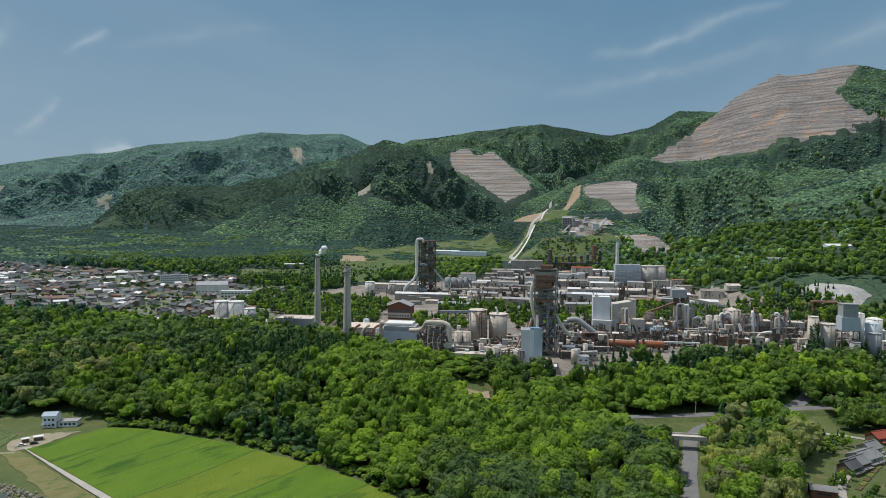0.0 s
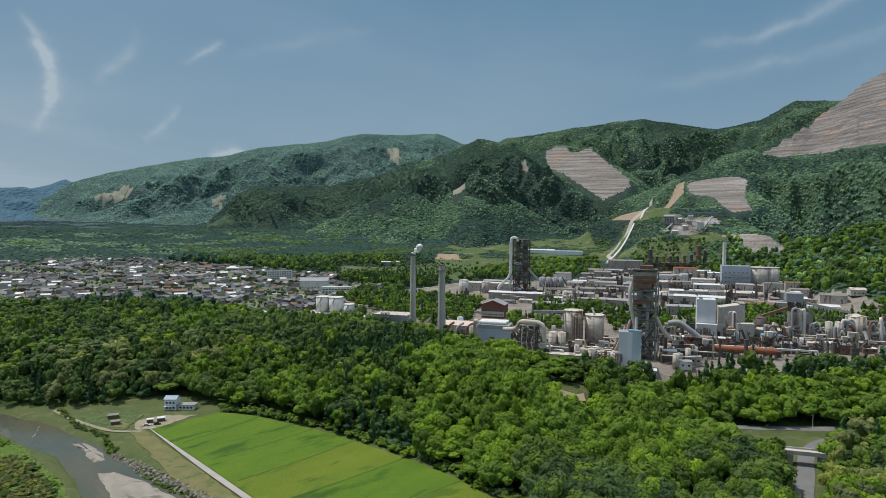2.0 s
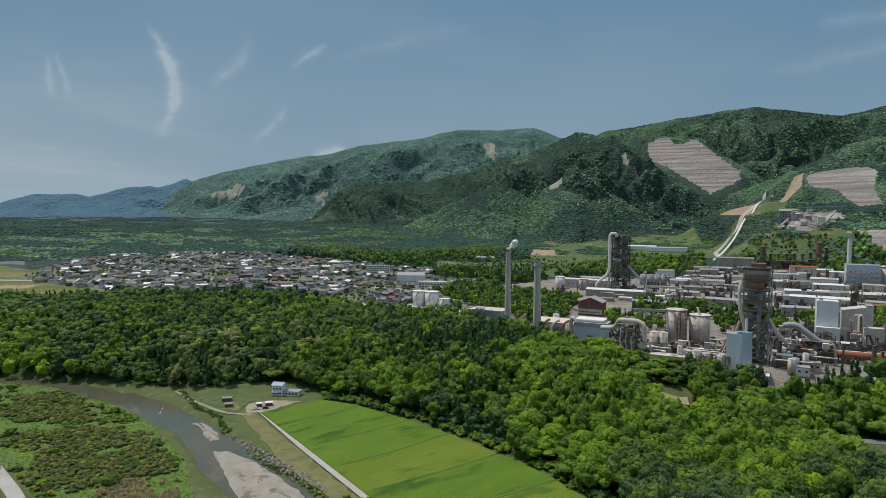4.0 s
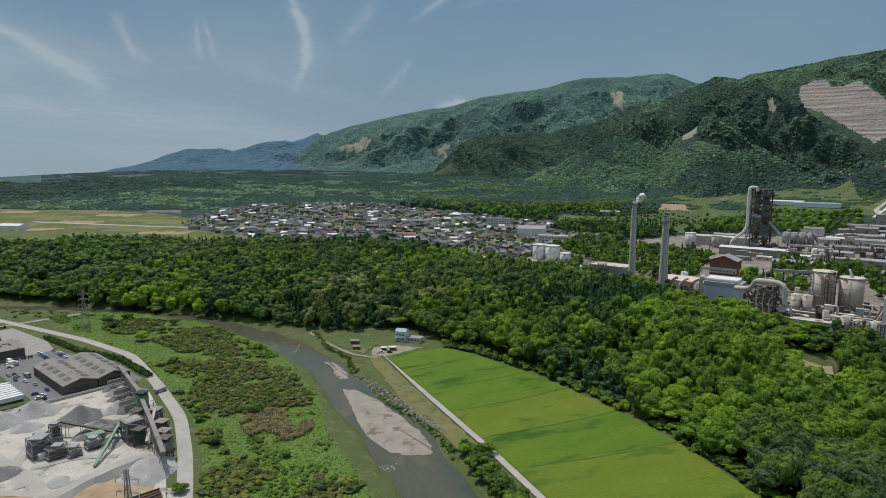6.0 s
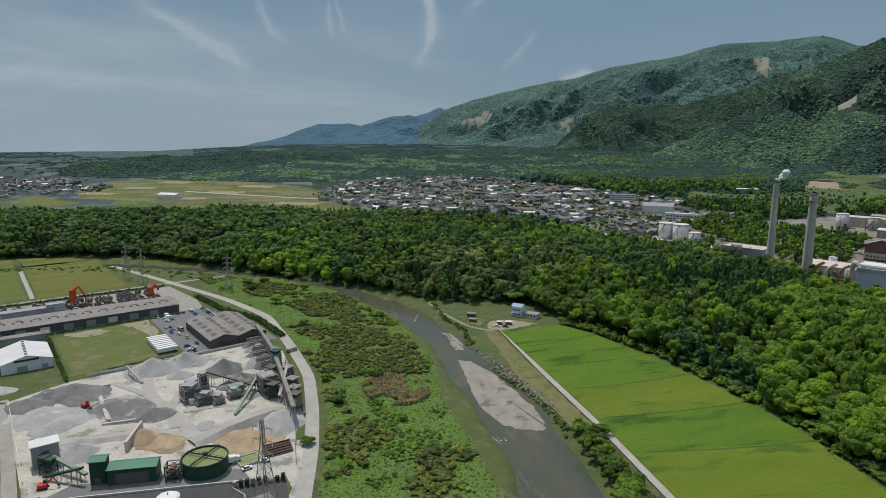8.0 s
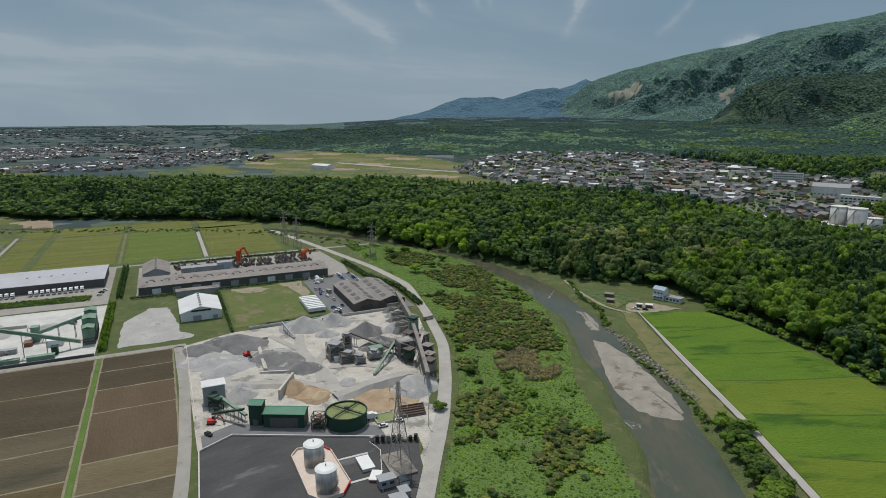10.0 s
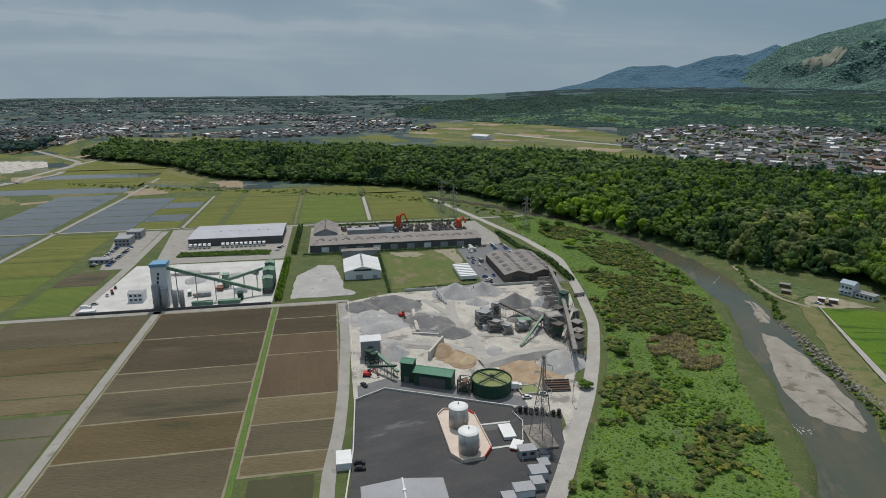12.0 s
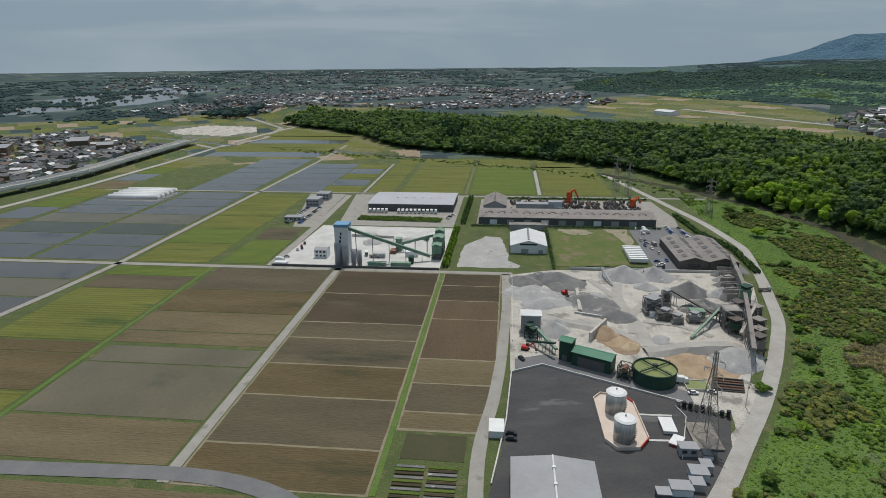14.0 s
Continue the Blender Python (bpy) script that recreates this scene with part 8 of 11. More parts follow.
# kitchen garden beside the small paddy
for i in range(9):
    for j in range(2):
        x, y = land(198.5 + 1.9 * i, 79 + 11 * j)
        o = tagged(part("garden_bed", box(B(), -0.6, 0.6, -4.8, 4.8, -0.2, 0.25 + 0.1 * (i % 3)), ("gravel_grey", "crop_green", "soil_dark")[(i + j) % 3]), ("vegetable bed under grey mulch sheet", "vegetable bed with green leaves", "bare dark vegetable bed")[(i + j) % 3], "garden bed", "garden beds")
        o.matrix_basis = pose(x, y, ground_at(x, y) + 0.15, 0, 0, FIELD_TURN)


# ---- cement works on the terrace -----------------------------------------------------------------
TURN = -9.0


def works(name, x, y, label, category, group="", turn=TURN, z=None):
    return thing(name, x, y, turn, label, category, group, z)


def chimney(x, y, h, r0, r1, material, label, cap=True):
    t = works("chimney", x, y, label, "chimney", "tall chimneys")
    n = 6
    for k in range(n):
        a, b = k / n, (k + 1) / n
        seg = part("stack_section", tube(B(), (0, 0, h * a), (0, 0, h * b), r0 + (r1 - r0) * a, r0 + (r1 - r0) * b, 24, False), material, t, smooth_shade=True)
    part("rim", tube(B(), (0, 0, h - 0.6), (0, 0, h), r1 + 0.25, n=24), "steel_dark", t)
    if cap:
        ring = part("gallery", tube(B(), (0, 0, h - 5), (0, 0, h - 4.6), r1 + 1.6, n=24), "steel", t)
        bm = B()
        for k in range(20):
            a, b = 2 * math.pi * k / 20, 2 * math.pi * (k + 1) / 20
            R = r1 + 1.5
            bar(bm, (R * math.cos(a), R * math.sin(a), h - 3.4), (R * math.cos(b), R * math.sin(b), h - 3.4), 0.1); bar(bm, (R * math.cos(a), R * math.sin(a), h - 4.6), (R * math.cos(a), R * math.sin(a), h - 3.4), 0.1)
        part("rail", bm, "steel", ring)
    bm = B()
    for s in (-0.3, 0.3):
        bar(bm, (s, -r0 - 0.3, 0), (s, -r1 - 0.3, h), 0.1)
    part("ladder", bm, "steel", t)
    return t


chimney(-113, 551, 77, 3.3, 2.1, "concrete", "slender grey concrete chimney with a wisp of steam", False)
chimney(-83, 531, 70, 3.9, 2.6, "concrete", "thick grey concrete chimney with a gallery near its top")
chimney(292, 1023, 73, 3.2, 2.6, "tank_white", "pale distant concrete chimney of the works", False)
g = np.random.default_rng(4)
bm = B()
for k in range(16):
    v, f = ICO[2]
    c = np.array([0.5 * k + g.uniform(-1.6, 1.6), g.uniform(-1.6, 1.6), 0.5 * k + g.uniform(-0.8, 0.8)])
    vs = [bm.verts.new(p) for p in v * (1 + g.uniform(-0.2, 0.2, (len(v), 1))) * (0.9 + 0.08 * k) + c]
    for q in f:
        bm.faces.new([vs[i] for i in q])
tagged(part("steam_plume", bm, "steam", None, "", True), "small white puff of steam above a chimney", "steam", kind="stuff").location = (-113, 551, 21 + 77.6)

# first preheater tower
t = works("preheater_tower", 85, 505, "tall weathered preheater tower of rusty steel and grey ducts", "preheater tower")
frame_tower(t, 17, 15, 70, 9, "steel", "steel_dark", "duct_tan", True, 3)
for k in (4, 6, 7, 8):
    part("equipment_casing", box(B(), -4.5 + (k % 3), 3.0 + (k % 2), -2 + (k % 2), 5, 70 * k / 9 + 0.3, 70 * (k + 0.7) / 9), ("concrete_dark", "steel_rust")[k % 2], t)
for k in range(1, 9):
    bm = B()
    for s_ in (-1, 1):
        bar(bm, (-8.5, s_ * 7.5, 70 * k / 9), (8.5, s_ * 7.5, 70 * (k + 1) / 9), 0.35); bar(bm, (s_ * 8.5, -7.5, 70 * k / 9), (s_ * 8.5, 7.5, 70 * (k + 1) / 9), 0.35)
    part("brace", bm, "steel_rust" if k % 3 else "steel", t)
for z0, z1, m in ((56, 60, "steel_rust"), (60.5, 66, "steel_rust"), (66, 69, "concrete_dark"), (44, 47, "steel_rust")):
    part("casing_panel", box(B(), -8.9, 5 if z0 < 60 else 8.9, -7.9, -7.6, z0, z1), m, t); part("casing_panel", box(B(), -8.9, -8.6, -7.6, 7.6, z0, z1), m, t)
part("top_deck", box(B(), -9.4, 9.4, -8.2, 8.2, 70.2, 71), "steel_dark", t); part("top_house", box(B(), -4, 6, -4, 4, 71, 74), "steel_rust", t)
for s in (-1, 1):
    bm = B(); bar(bm, (s * 8, -7.8, 2), (-s * 8, -7.8, 26), 0.7); part("brace", bm, "steel_dark", t)
part("central_duct", pipe(B(), [(2, -6, 4), (2, -6, 30), (3, -5, 52)], 1.4, 12), "panel_grey", t, smooth_shade=True)
part("riser_duct", pipe(B(), [(-10, -6, 60), (-11.5, -9, 54), (-10.5, -10, 40), (-7, -10, 26), (-6, -9, 14)], 1.3), "duct_tan", t, smooth_shade=True)
part("riser_duct", pipe(B(), [(-6, -11, 34), (-6, -12, 20), (-2, -13, 12)], 1.0), "tank_white", t, smooth_shade=True)
part("gas_duct", pipe(B(), [(8, -4, 34), (15, -6, 22), (21, -8, 17)], 1.6), "duct_tan", t, smooth_shade=True)
for k in range(5):
    part("feed_pipe", pipe(B(), [(-9 - 1.8 * k, -8, 34 - 3 * k), (-13 - 2.2 * k, -11, 18 - 2 * k), (-16 - 2 * k, -12, 6)], 0.7, 8), "duct_tan" if k % 2 else "steel_rust", t, smooth_shade=True)
t = works("white_tower_block", 70, 477, "bluish-white sheet-clad tower block with blue top pipe", "tower block")
block(t, 16, 11, 26.5, "panel_white", "roof_grey", 0.6)
part("stair_tower", box(B(), 2, 8.4, -6.6, -5.5, 0, 29), "panel_blue", t); part("blue_hood", box(B(), -1, 6, -3, 2, 26.6, 28.2), "blue_paint", t); part("side_opening", box(B(), -8.1, -7.9, -3, 3, 8, 20), "panel_dark", t)
t = works("gate_house", 79, 463, "low white sheet-roofed store at the retaining wall", "store"); hall(t, 16, 7, 5, 1, "panel_white", "roof_white", "x")

for x, y, r, h, lb in ((33, 563, 8.2, 28, "broad dusty concrete silo with pipe cage"), (51.5, 562, 8.4, 24.5, "broad dusty tan concrete silo")):
    t = works("cement_silo", x, y, lb, "silo", "concrete silos"); silo(t, r, h, "cement_dusty", "flat", rings=2)
    if h > 26:
        part("pipe_cage", lattice(B(), 2, 9, -10.5, -8, 0, 26, 6, 0.35), "steel_rust", t)
        for k in range(3):
            part("pipe", tube(B(), (3 + 2.2 * k, -9.2, 0), (3 + 2.2 * k, -9.2, 24), 0.6, n=10), "duct_tan", t)
    else:
        part("spout", tube(B(), (0, 0, 24.5), (-2, -2, 31), 0.9, n=10), "paint_white", t)
for k, (x, y) in enumerate(((13, 495), (20, 494))):
    t = works("dust_silo", x, y, "small rust-streaked silo with catwalk", "silo", "small silos"); silo(t, 3.2, 20, "cement_dusty", "cone", rings=4)
    part("catwalk", tube(B(), (0, 0, 12), (0, 0, 12.3), 4.1, n=20), "steel", t)
t = works("service_building", 26, 480, "long low white service building on the terrace edge", "building"); hall(t, 30, 9, 6, 0.8, "tank_white", "cement_dusty", "x"); window_rows(t, -14, 14, -4.5, 2.0, 6)
part("roof_unit", box(B(), -8, -5, -1, 1.5, 6.8, 8.6), "panel_white", t); part("roof_unit", box(B(), 4, 7.5, -1.5, 1, 6.8, 8.2), "panel_grey", t)
t = works("pump_station", 55, 474, "tangle of rusty pumps and pipes beside a white tower", "machinery")
for k in range(6):
    part("vessel", tube(B(), (-9 + 3 * k, -1 + (k % 2) * 3, 0), (-9 + 3 * k, -1 + (k % 2) * 3, 6 + 3 * (k % 3)), 1.1, n=12), "duct_tan" if k % 2 else "steel_rust", t)
    part("pipe", pipe(B(), [(-9 + 3 * k, -1, 7), (-9 + 3 * k, -1, 11), (-6 + 3 * k, -1, 11), (-6 + 3 * k, -1, 5)], 0.5, 8), "tank_white" if k % 3 == 0 else "steel", t, smooth_shade=True)
part("frame", lattice(B(), -10, 8, -4, 4, 0, 10, 2, 0.35), "steel_dark", t)

# dust filter house with the great elbow duct
t = works("filter_house", -36, 536, "blue-grey filter house with white roof ducts", "filter house")
block(t, 27, 17, 18, "panel_blue", "roof_grey", 0.5)
part("cornice", box(B(), -14, 14, -9, 9, 15, 18.4), "panel_grey", t)
for k in range(4):
    part("roof_duct", tube(B(), (-13, -5 + 3.4 * k, 20), (11, -5 + 3.4 * k, 20), 1.3, n=12), "paint_white", t)
part("inlet_duct", pipe(B(), [(-14, 0, 17), (-18, 0, 21), (-20, 4, 12), (-21, 4, 2)], 1.8), "duct_tan", t, smooth_shade=True)
t = works("elbow_duct", -6, 490, "huge pale elbow duct on a steel trestle", "duct")
part("duct", pipe(B(), [(-24, 18, 18), (-12, 10, 20), (-7, 2, 28), (-2, 0, 28.5), (8, -2, 28.5), (12, -3, 26), (13, -4, 14)], 1.9, 16), "duct_tan", t, smooth_shade=True)
frame_tower(t, 12, 10, 26, 5, "steel_dark", "steel", "duct_tan", False, 6)
for k in range(5):
    part("pipe", pipe(B(), [(-4 + 2 * k, -5.5, 26 - 2 * k), (-5 + 2 * k, -6, 14), (-3 + 2 * k, -7, 2)], 0.45, 8), "steel_rust" if k % 2 else "duct_tan", t, smooth_shade=True)
t = works("gallery_bridge", 15, 560, "enclosed pale conveyor gallery between buildings", "conveyor"); conveyor(t, (-18, 0, 25), (14, 2, 26), 2, 2.2, "panel_grey", 3)
t = works("brick_gable_hall", -47, 690, "dark red hall with arched grey roof and vent band", "hall")
hall(t, 26, 20, 15, 5, "brick_red", "roof_grey", "y", 0.8); part("vent_band", box(B(), -12, 12, -10.25, -10.0, 8.5, 10.5), "panel_dark", t); part("lower_band", box(B(), -13, 13, -10.3, -10.0, 2, 7.5), "concrete", t)
window_rows(t, -12, 12, -10.3, 3.5, 8, 1, 1.6)
t = works("mill_building", -136, 572, "pale grey mill building with streaked walls", "building"); block(t, 36, 22, 19, "panel_grey", "cement_dusty", 0.6); window_rows(t, -16, 16, -11, 11, 5, 1); part("wall_door", box(B(), 6, 10, -11.15, -11, 0, 12), "concrete_dark", t)
t = works("annex_block", -158, 562, "lower grey annex of the mill building", "building"); block(t, 16, 16, 11, "concrete", "cement_dusty", 0.5)
t = works("open_stair_tower", -141, 556, "open steel stair tower beside the mill", "stair tower"); frame_tower(t, 5, 5, 22, 6, "steel", "steel", "steel", False)
t = works("store_building", -101, 552, "low dusty white store between the chimneys", "building"); hall(t, 17, 10, 8, 1, "tank_white", "cement_dusty", "x")
t = works("clinker_hall", -66, 568, "wide hall with dusty pinkish roof", "hall"); hall(t, 44, 24, 12, 2.5, "cement_dusty", "pink_concrete", "x")
for k in range(3):
    part("roof_duct", pipe(B(), [(-14 + 9 * k, -12.5, 2), (-14 + 9 * k, -13.5, 9), (-11 + 9 * k, -12, 13), (-9 + 9 * k, -8, 14)], 1.0, 10), "duct_tan" if k % 2 else "steel_rust", t, smooth_shade=True)
t = works("inclined_gallery", -100, 560, "inclined rusty pipe gallery between the chimneys", "conveyor"); conveyor(t, (-14, 4, 4), (2, 0, 17), 2, 2, "duct_tan", 2)
t = works("blue_silo", -72, 575, "small pale blue tank behind the chimney", "tank"); silo(t, 3, 17, "panel_blue", "cone")

# second preheater tower and the long halls behind
t = works("preheater_tower", -22, 872, "tall dark steel preheater tower with looped pale duct", "preheater tower"); frame_tower(t, 20, 18, 80, 9, "steel_dark", "steel_dark", "panel_grey", True, 8)
for k in (0, 3, 5, 7):
    part("equipment_casing", box(B(), -4 + (k % 2) * 2, 4 - (k % 3), -3, 5, 80 * k / 9 + 0.3, 80 * (k + 0.6) / 9), ("steel_dark", "panel_grey")[k % 2], t)
for k in range(9):
    bm = B(); bar(bm, (-10, -9, 80 * k / 9), (10, -9, 80 * (k + 1) / 9), 0.4); bar(bm, (10, -9, 80 * k / 9), (10, 9, 80 * (k + 1) / 9), 0.4); part("brace", bm, "steel", t)
part("gas_duct", pipe(B(), [(-4, -9.5, 78), (-5, -10, 83), (-13, -10, 83), (-13.5, -10, 76), (-13.5, -10, 34), (-17, -10, 26), (-28, -10, 16), (-31, -10, 12), (-31, -10, 2)], 1.9, 14), "tank_white", t, smooth_shade=True)
part("gas_duct", pipe(B(), [(-11, -11, 30), (-14, -11, 18), (-15, -11, 2)], 1.6), "panel_grey", t, smooth_shade=True)
conveyor(t, (11, -6, 38), (34, -10, 14), 3, 3, "panel_grey", 3); conveyor(t, (34, -10, 12), (78, -10, 12), 3, 2.4, "duct_tan", 5)
for k in range(4):
    part("casing_panel", box(B(), -9.5 + 8 * (k % 2), 1.5 + 8 * (k % 2), -8.6, -8.3, 8 + 18 * k, 13 + 18 * k), "panel_dark" if k % 2 else "panel_blue", t)
t = works("white_roof_hall", -24, 842, "long hall with bright white roof", "hall"); hall(t, 82, 18, 9, 1.5, "concrete_dark", "roof_white", "x")
t = works("white_roof_hall", 79, 1015, "low hall with bright white sheet roof", "hall"); hall(t, 42, 14, 7, 1.5, "panel_grey", "roof_white", "x")
for k in range(4):
    t = works("raw_meal_silo", 8 + 10 * k, 985, "squat grey steel silo in a row", "silo", "back silos"); silo(t, 4.6, 15, "panel_grey", "cone", rings=1)
t = works("tank_pair", -108, 905, "pale concrete tank beside a low works building", "tank"); silo(t, 7, 17, "tank_white", "flat"); silo(t, 6, 15, "concrete", "flat", 34, 0)
t = works("flat_hall", -72, 925, "wide flat-roofed pale works hall", "hall"); hall(t, 86, 22, 12, 0.8, "concrete", "cement_dusty", "x"); window_rows(t, -40, 40, -11, 5, 12)

g = random.Random(14)


def back_hall(x, y, w, d, h, walls, roof, label, rise=2.0, windows=0):
    t = works("works_hall", x, y, label, "hall", "works halls", TURN + g.choice((0, 0, 4, -6)))
    hall(t, w, d, h, rise, walls, roof, "x")
    if windows:
        window_rows(t, -w / 2 + 2, w / 2 - 2, -d / 2, h * 0.4, windows)
    return t


for x, y, w, d, h, wl, rf in ((177, 1285, 66, 26, 22, "concrete_dark", "roof_brown"), (110, 1130, 60, 18, 9, "concrete_dark", "roof_brown"), (120, 1060, 70, 14, 8, "panel_grey", "roof_grey"), (150, 960, 40, 16, 10, "concrete", "roof_grey"),
                          (190, 1010, 46, 16, 9, "panel_grey", "cement_dusty"), (210, 900, 50, 18, 9, "concrete", "roof_white"), (160, 860, 44, 16, 8, "cement_dusty", "roof_grey"), (90, 920, 54, 16, 7, "concrete_dark", "roof_brown"),
                          (60, 860, 36, 14, 8, "cement_dusty", "roof_grey"), (110, 800, 60, 16, 8, "concrete_dark", "roof_grey"), (205, 820, 60, 18, 12, "concrete", "roof_white"), (262, 1150, 38, 16, 20, "cement_dusty", "roof_red"),
                          (222, 1090, 40, 18, 12, "tank_white", "roof_grey"), (250, 960, 36, 16, 11, "concrete", "roof_white"), (280, 900, 40, 16, 8, "panel_grey", "roof_white"), (175, 745, 50, 14, 10, "concrete_dark", "roof_grey"),
                          (20, 760, 50, 16, 8, "concrete_dark", "roof_grey"), (300, 800, 40, 18, 9, "concrete", "roof_grey"), (340, 900, 30, 14, 9, "panel_grey", "roof_white"), (30, 1090, 44, 14, 8, "concrete", "roof_brown"),
                          (130, 1210, 50, 16, 10, "panel_grey", "roof_grey"), (300, 1215, 44, 18, 10, "concrete", "roof_white"), (-60, 985, 50, 14, 8, "concrete", "roof_grey")):
    back_hall(x, y, w, d, h, wl, rf, "weathered works hall with sheet roof and dusty walls", 1.6, 5)
taken = [(177, 1285), (262, 1150), (302, 1000), (345, 1002), (-22, 872), (292, 1023)]
made = 0
while made < 46:
    x, y = g.uniform(20, 400), g.uniform(770, 1270)
    if not bool(inside(np.array([x]), np.array([y]), PLANT)[0]) or any(math.hypot(x - a, (y - b) * 1.3) < 24 for a, b in taken):
        continue
    taken.append((x, y)); made += 1
    back_hall(x, y, g.uniform(16, 36), g.uniform(10, 18), g.uniform(5, 14), g.choice(("concrete", "concrete_dark", "cement_dusty", "tank_white", "panel_grey")), g.choice(("roof_brown", "roof_grey", "roof_brown", "cement_dusty", "roof_brown", "steel_rust", "concrete_dark", "roof_white")), "dusty works hall with low pitched roof", g.uniform(0.8, 2.4), 3)
for x, y, w in ((5, 1640, 80), (70, 1610, 90)):
    t = works("blue_roof_shed", x, y, "long white shed with blue-grey roof on the slope", "shed"); hall(t, w, 26, 9, 2, "panel_white", "roof_blue" if x > 10 else "roof_white", "x")
for k in range(9):
    x, y = 226 + 14 * k, 1290 + 3 * k
    t = works("kiln_stack", x, y, "row of dark and rusty kiln stacks with caps", "stack", "kiln stacks"); hh = 44 if k in (0, 7) else 30
    part("shell", tube(B(), (0, 0, 0), (0, 0, hh), 5.5 if k in (0, 7) else 4, 4.5 if k in (0, 7) else 2.6, 16), "steel_rust" if k in (2, 5, 7) else "steel_dark", t); part("cap", tube(B(), (0, 0, hh), (0, 0, hh + 3), 5.2, 1.5, 16), "steel_dark", t)
    part("platform", tube(B(), (0, 0, hh * 0.55), (0, 0, hh * 0.55 + 0.6), 6.4, n=16), "steel", t)
t = works("kiln_deck", 282, 1296, "long dark kiln platform on columns", "platform"); part("deck", box(B(), -62, 66, -7, -6, 14, 17), "steel_dark", t); part("frame", lattice(B(), -62, 66, -7, 7, 0, 14, 1, 0.8), "steel_dark", t)
t = works("blue_grey_works", 302, 1000, "blue-grey clad process building with pipes", "process building"); block(t, 40, 24, 36, "panel_blue", "roof_grey", 0.6); part("frame", lattice(B(), -20, 20, -16, -12.3, 0, 26, 4, 0.5), "steel", t); window_rows(t, -18, 18, -12, 10, 6, 3, 8)
for x, r in ((336, 14), (356, 10)):
    t = works("clinker_silo", x, 1002, "large pale concrete clinker silo", "silo", "clinker silos"); silo(t, r, 34, "concrete", "flat", rings=2)

# eastern process area
t = works("white_mill_tower", 156, 600, "tall plain white mill tower", "tower block"); block(t, 16, 15, 36.5, "panel_white", "roof_white", 0.5); part("lower_block", box(B(), -8.5, 9, -13, -7.5, 0, 15), "tank_white", t); 
part("roof_unit", box(B(), -6, -3, -3, 0, 37, 38.6), "panel_grey", t)
t = works("concrete_mill_block", 180, 606, "tall raw concrete block with shed roof", "tower block"); bm = box(B(), -11, 11, -8, 8, 0, 33)
for v in bm.verts:
    if v.co.z > 1 and v.co.x < 0:
        v.co.z -= 4
part("wall", bm, "concrete", t); part("roof_edge", box(B(), 6, 11.2, -8.2, 8.2, 33, 33.6), "concrete_dark", t); part("side_annex", box(B(), -12, -5, -13, -8, 0, 14), "tank_white", t)
t = works("kiln", 158, 519, "long horizontal orange-brown rotary kiln on piers", "kiln"); part("shell", tube(B(), (-27, 0, 6), (30, 0, 6.4), 2.8, n=24), "kiln_orange", t, smooth_shade=False)
for k in range(5):
    part("tyre", tube(B(), (-22 + 11 * k, 0, 6.0), (-20.8 + 11 * k, 0, 6.0), 3.3, n=24), "steel_rust", t); part("pier", box(B(), -23 + 11 * k, -19.6 + 11 * k, -2.5, 2.5, -0.2, 3.0), "concrete", t)
part("cover", box(B(), -24, 60, 3.4, 5.2, 7.0, 8.4), "tank_white", t); part("cover_post", box(B(), 30, 31, 3.8, 4.8, 0, 7.0), "steel", t)
t = works("kiln_house", 130, 524, "jumble of pipes, drums and rusty frames at the kiln head", "process unit")
frame_tower(t, 18, 10, 15, 3, "steel_rust", "steel", "duct_tan", True, 12)
part("big_duct", pipe(B(), [(-22, 2, 24), (-14, 1, 26), (-6, 0, 20), (2, 0, 14)], 2.4, 14), "panel_grey", t, smooth_shade=True)
for x, y, w, d, h, m in ((196, 590, 44, 16, 12, "concrete_dark"), (186, 584, 14, 10, 17, "concrete"), (240, 606, 17, 15, 25, "concrete_dark"), (305, 600, 34, 16, 14, "concrete_dark"), (345, 604, 22, 14, 12, "concrete"), (236, 570, 18, 8, 7, "concrete"), (268, 600, 18, 14, 10, "steel_dark")):
    t = works("process_block", x, y, "grimy concrete process block with flat roof", "process building"); block(t, w, d, h, m, "cement_dusty", 0.5); window_rows(t, -w / 2 + 2, w / 2 - 2, -d / 2, h * 0.5, max(2, int(w / 6)))
t = works("separator_tower", 238, 610, "process tower with boxy head house and inclined ducts", "process tower"); frame_tower(t, 10, 10, 36, 5, "steel_dark", "steel", "panel_grey", True, 22); part("head_house", box(B(), -9, 5, -6, 6, 35, 43), "panel_grey", t)
conveyor(t, (4, -2, 34), (44, -2, 26), 2.2, 2.2, "duct_tan", 3); conveyor(t, (-2, -2, 30), (-34, -6, 18), 2.2, 2.2, "steel_rust", 2); conveyor(t, (6, -7, 30), (30, -8, 12), 2, 2, "steel", 2)
for k, (x, y, r, h, m) in enumerate(((286, 602, 8, 24, "cement_dusty"), (261, 596, 3, 19, "concrete"), (269, 596, 3, 19, "concrete"), (222, 588, 3, 14, "cement_dusty"), (206, 604, 5, 20, "steel_dark"))):
    t = works("process_silo", x, y, "dusty process silo among ducts", "silo", "process silos"); silo(t, r, h, m, "cone", rings=2)
g2 = random.Random(33)
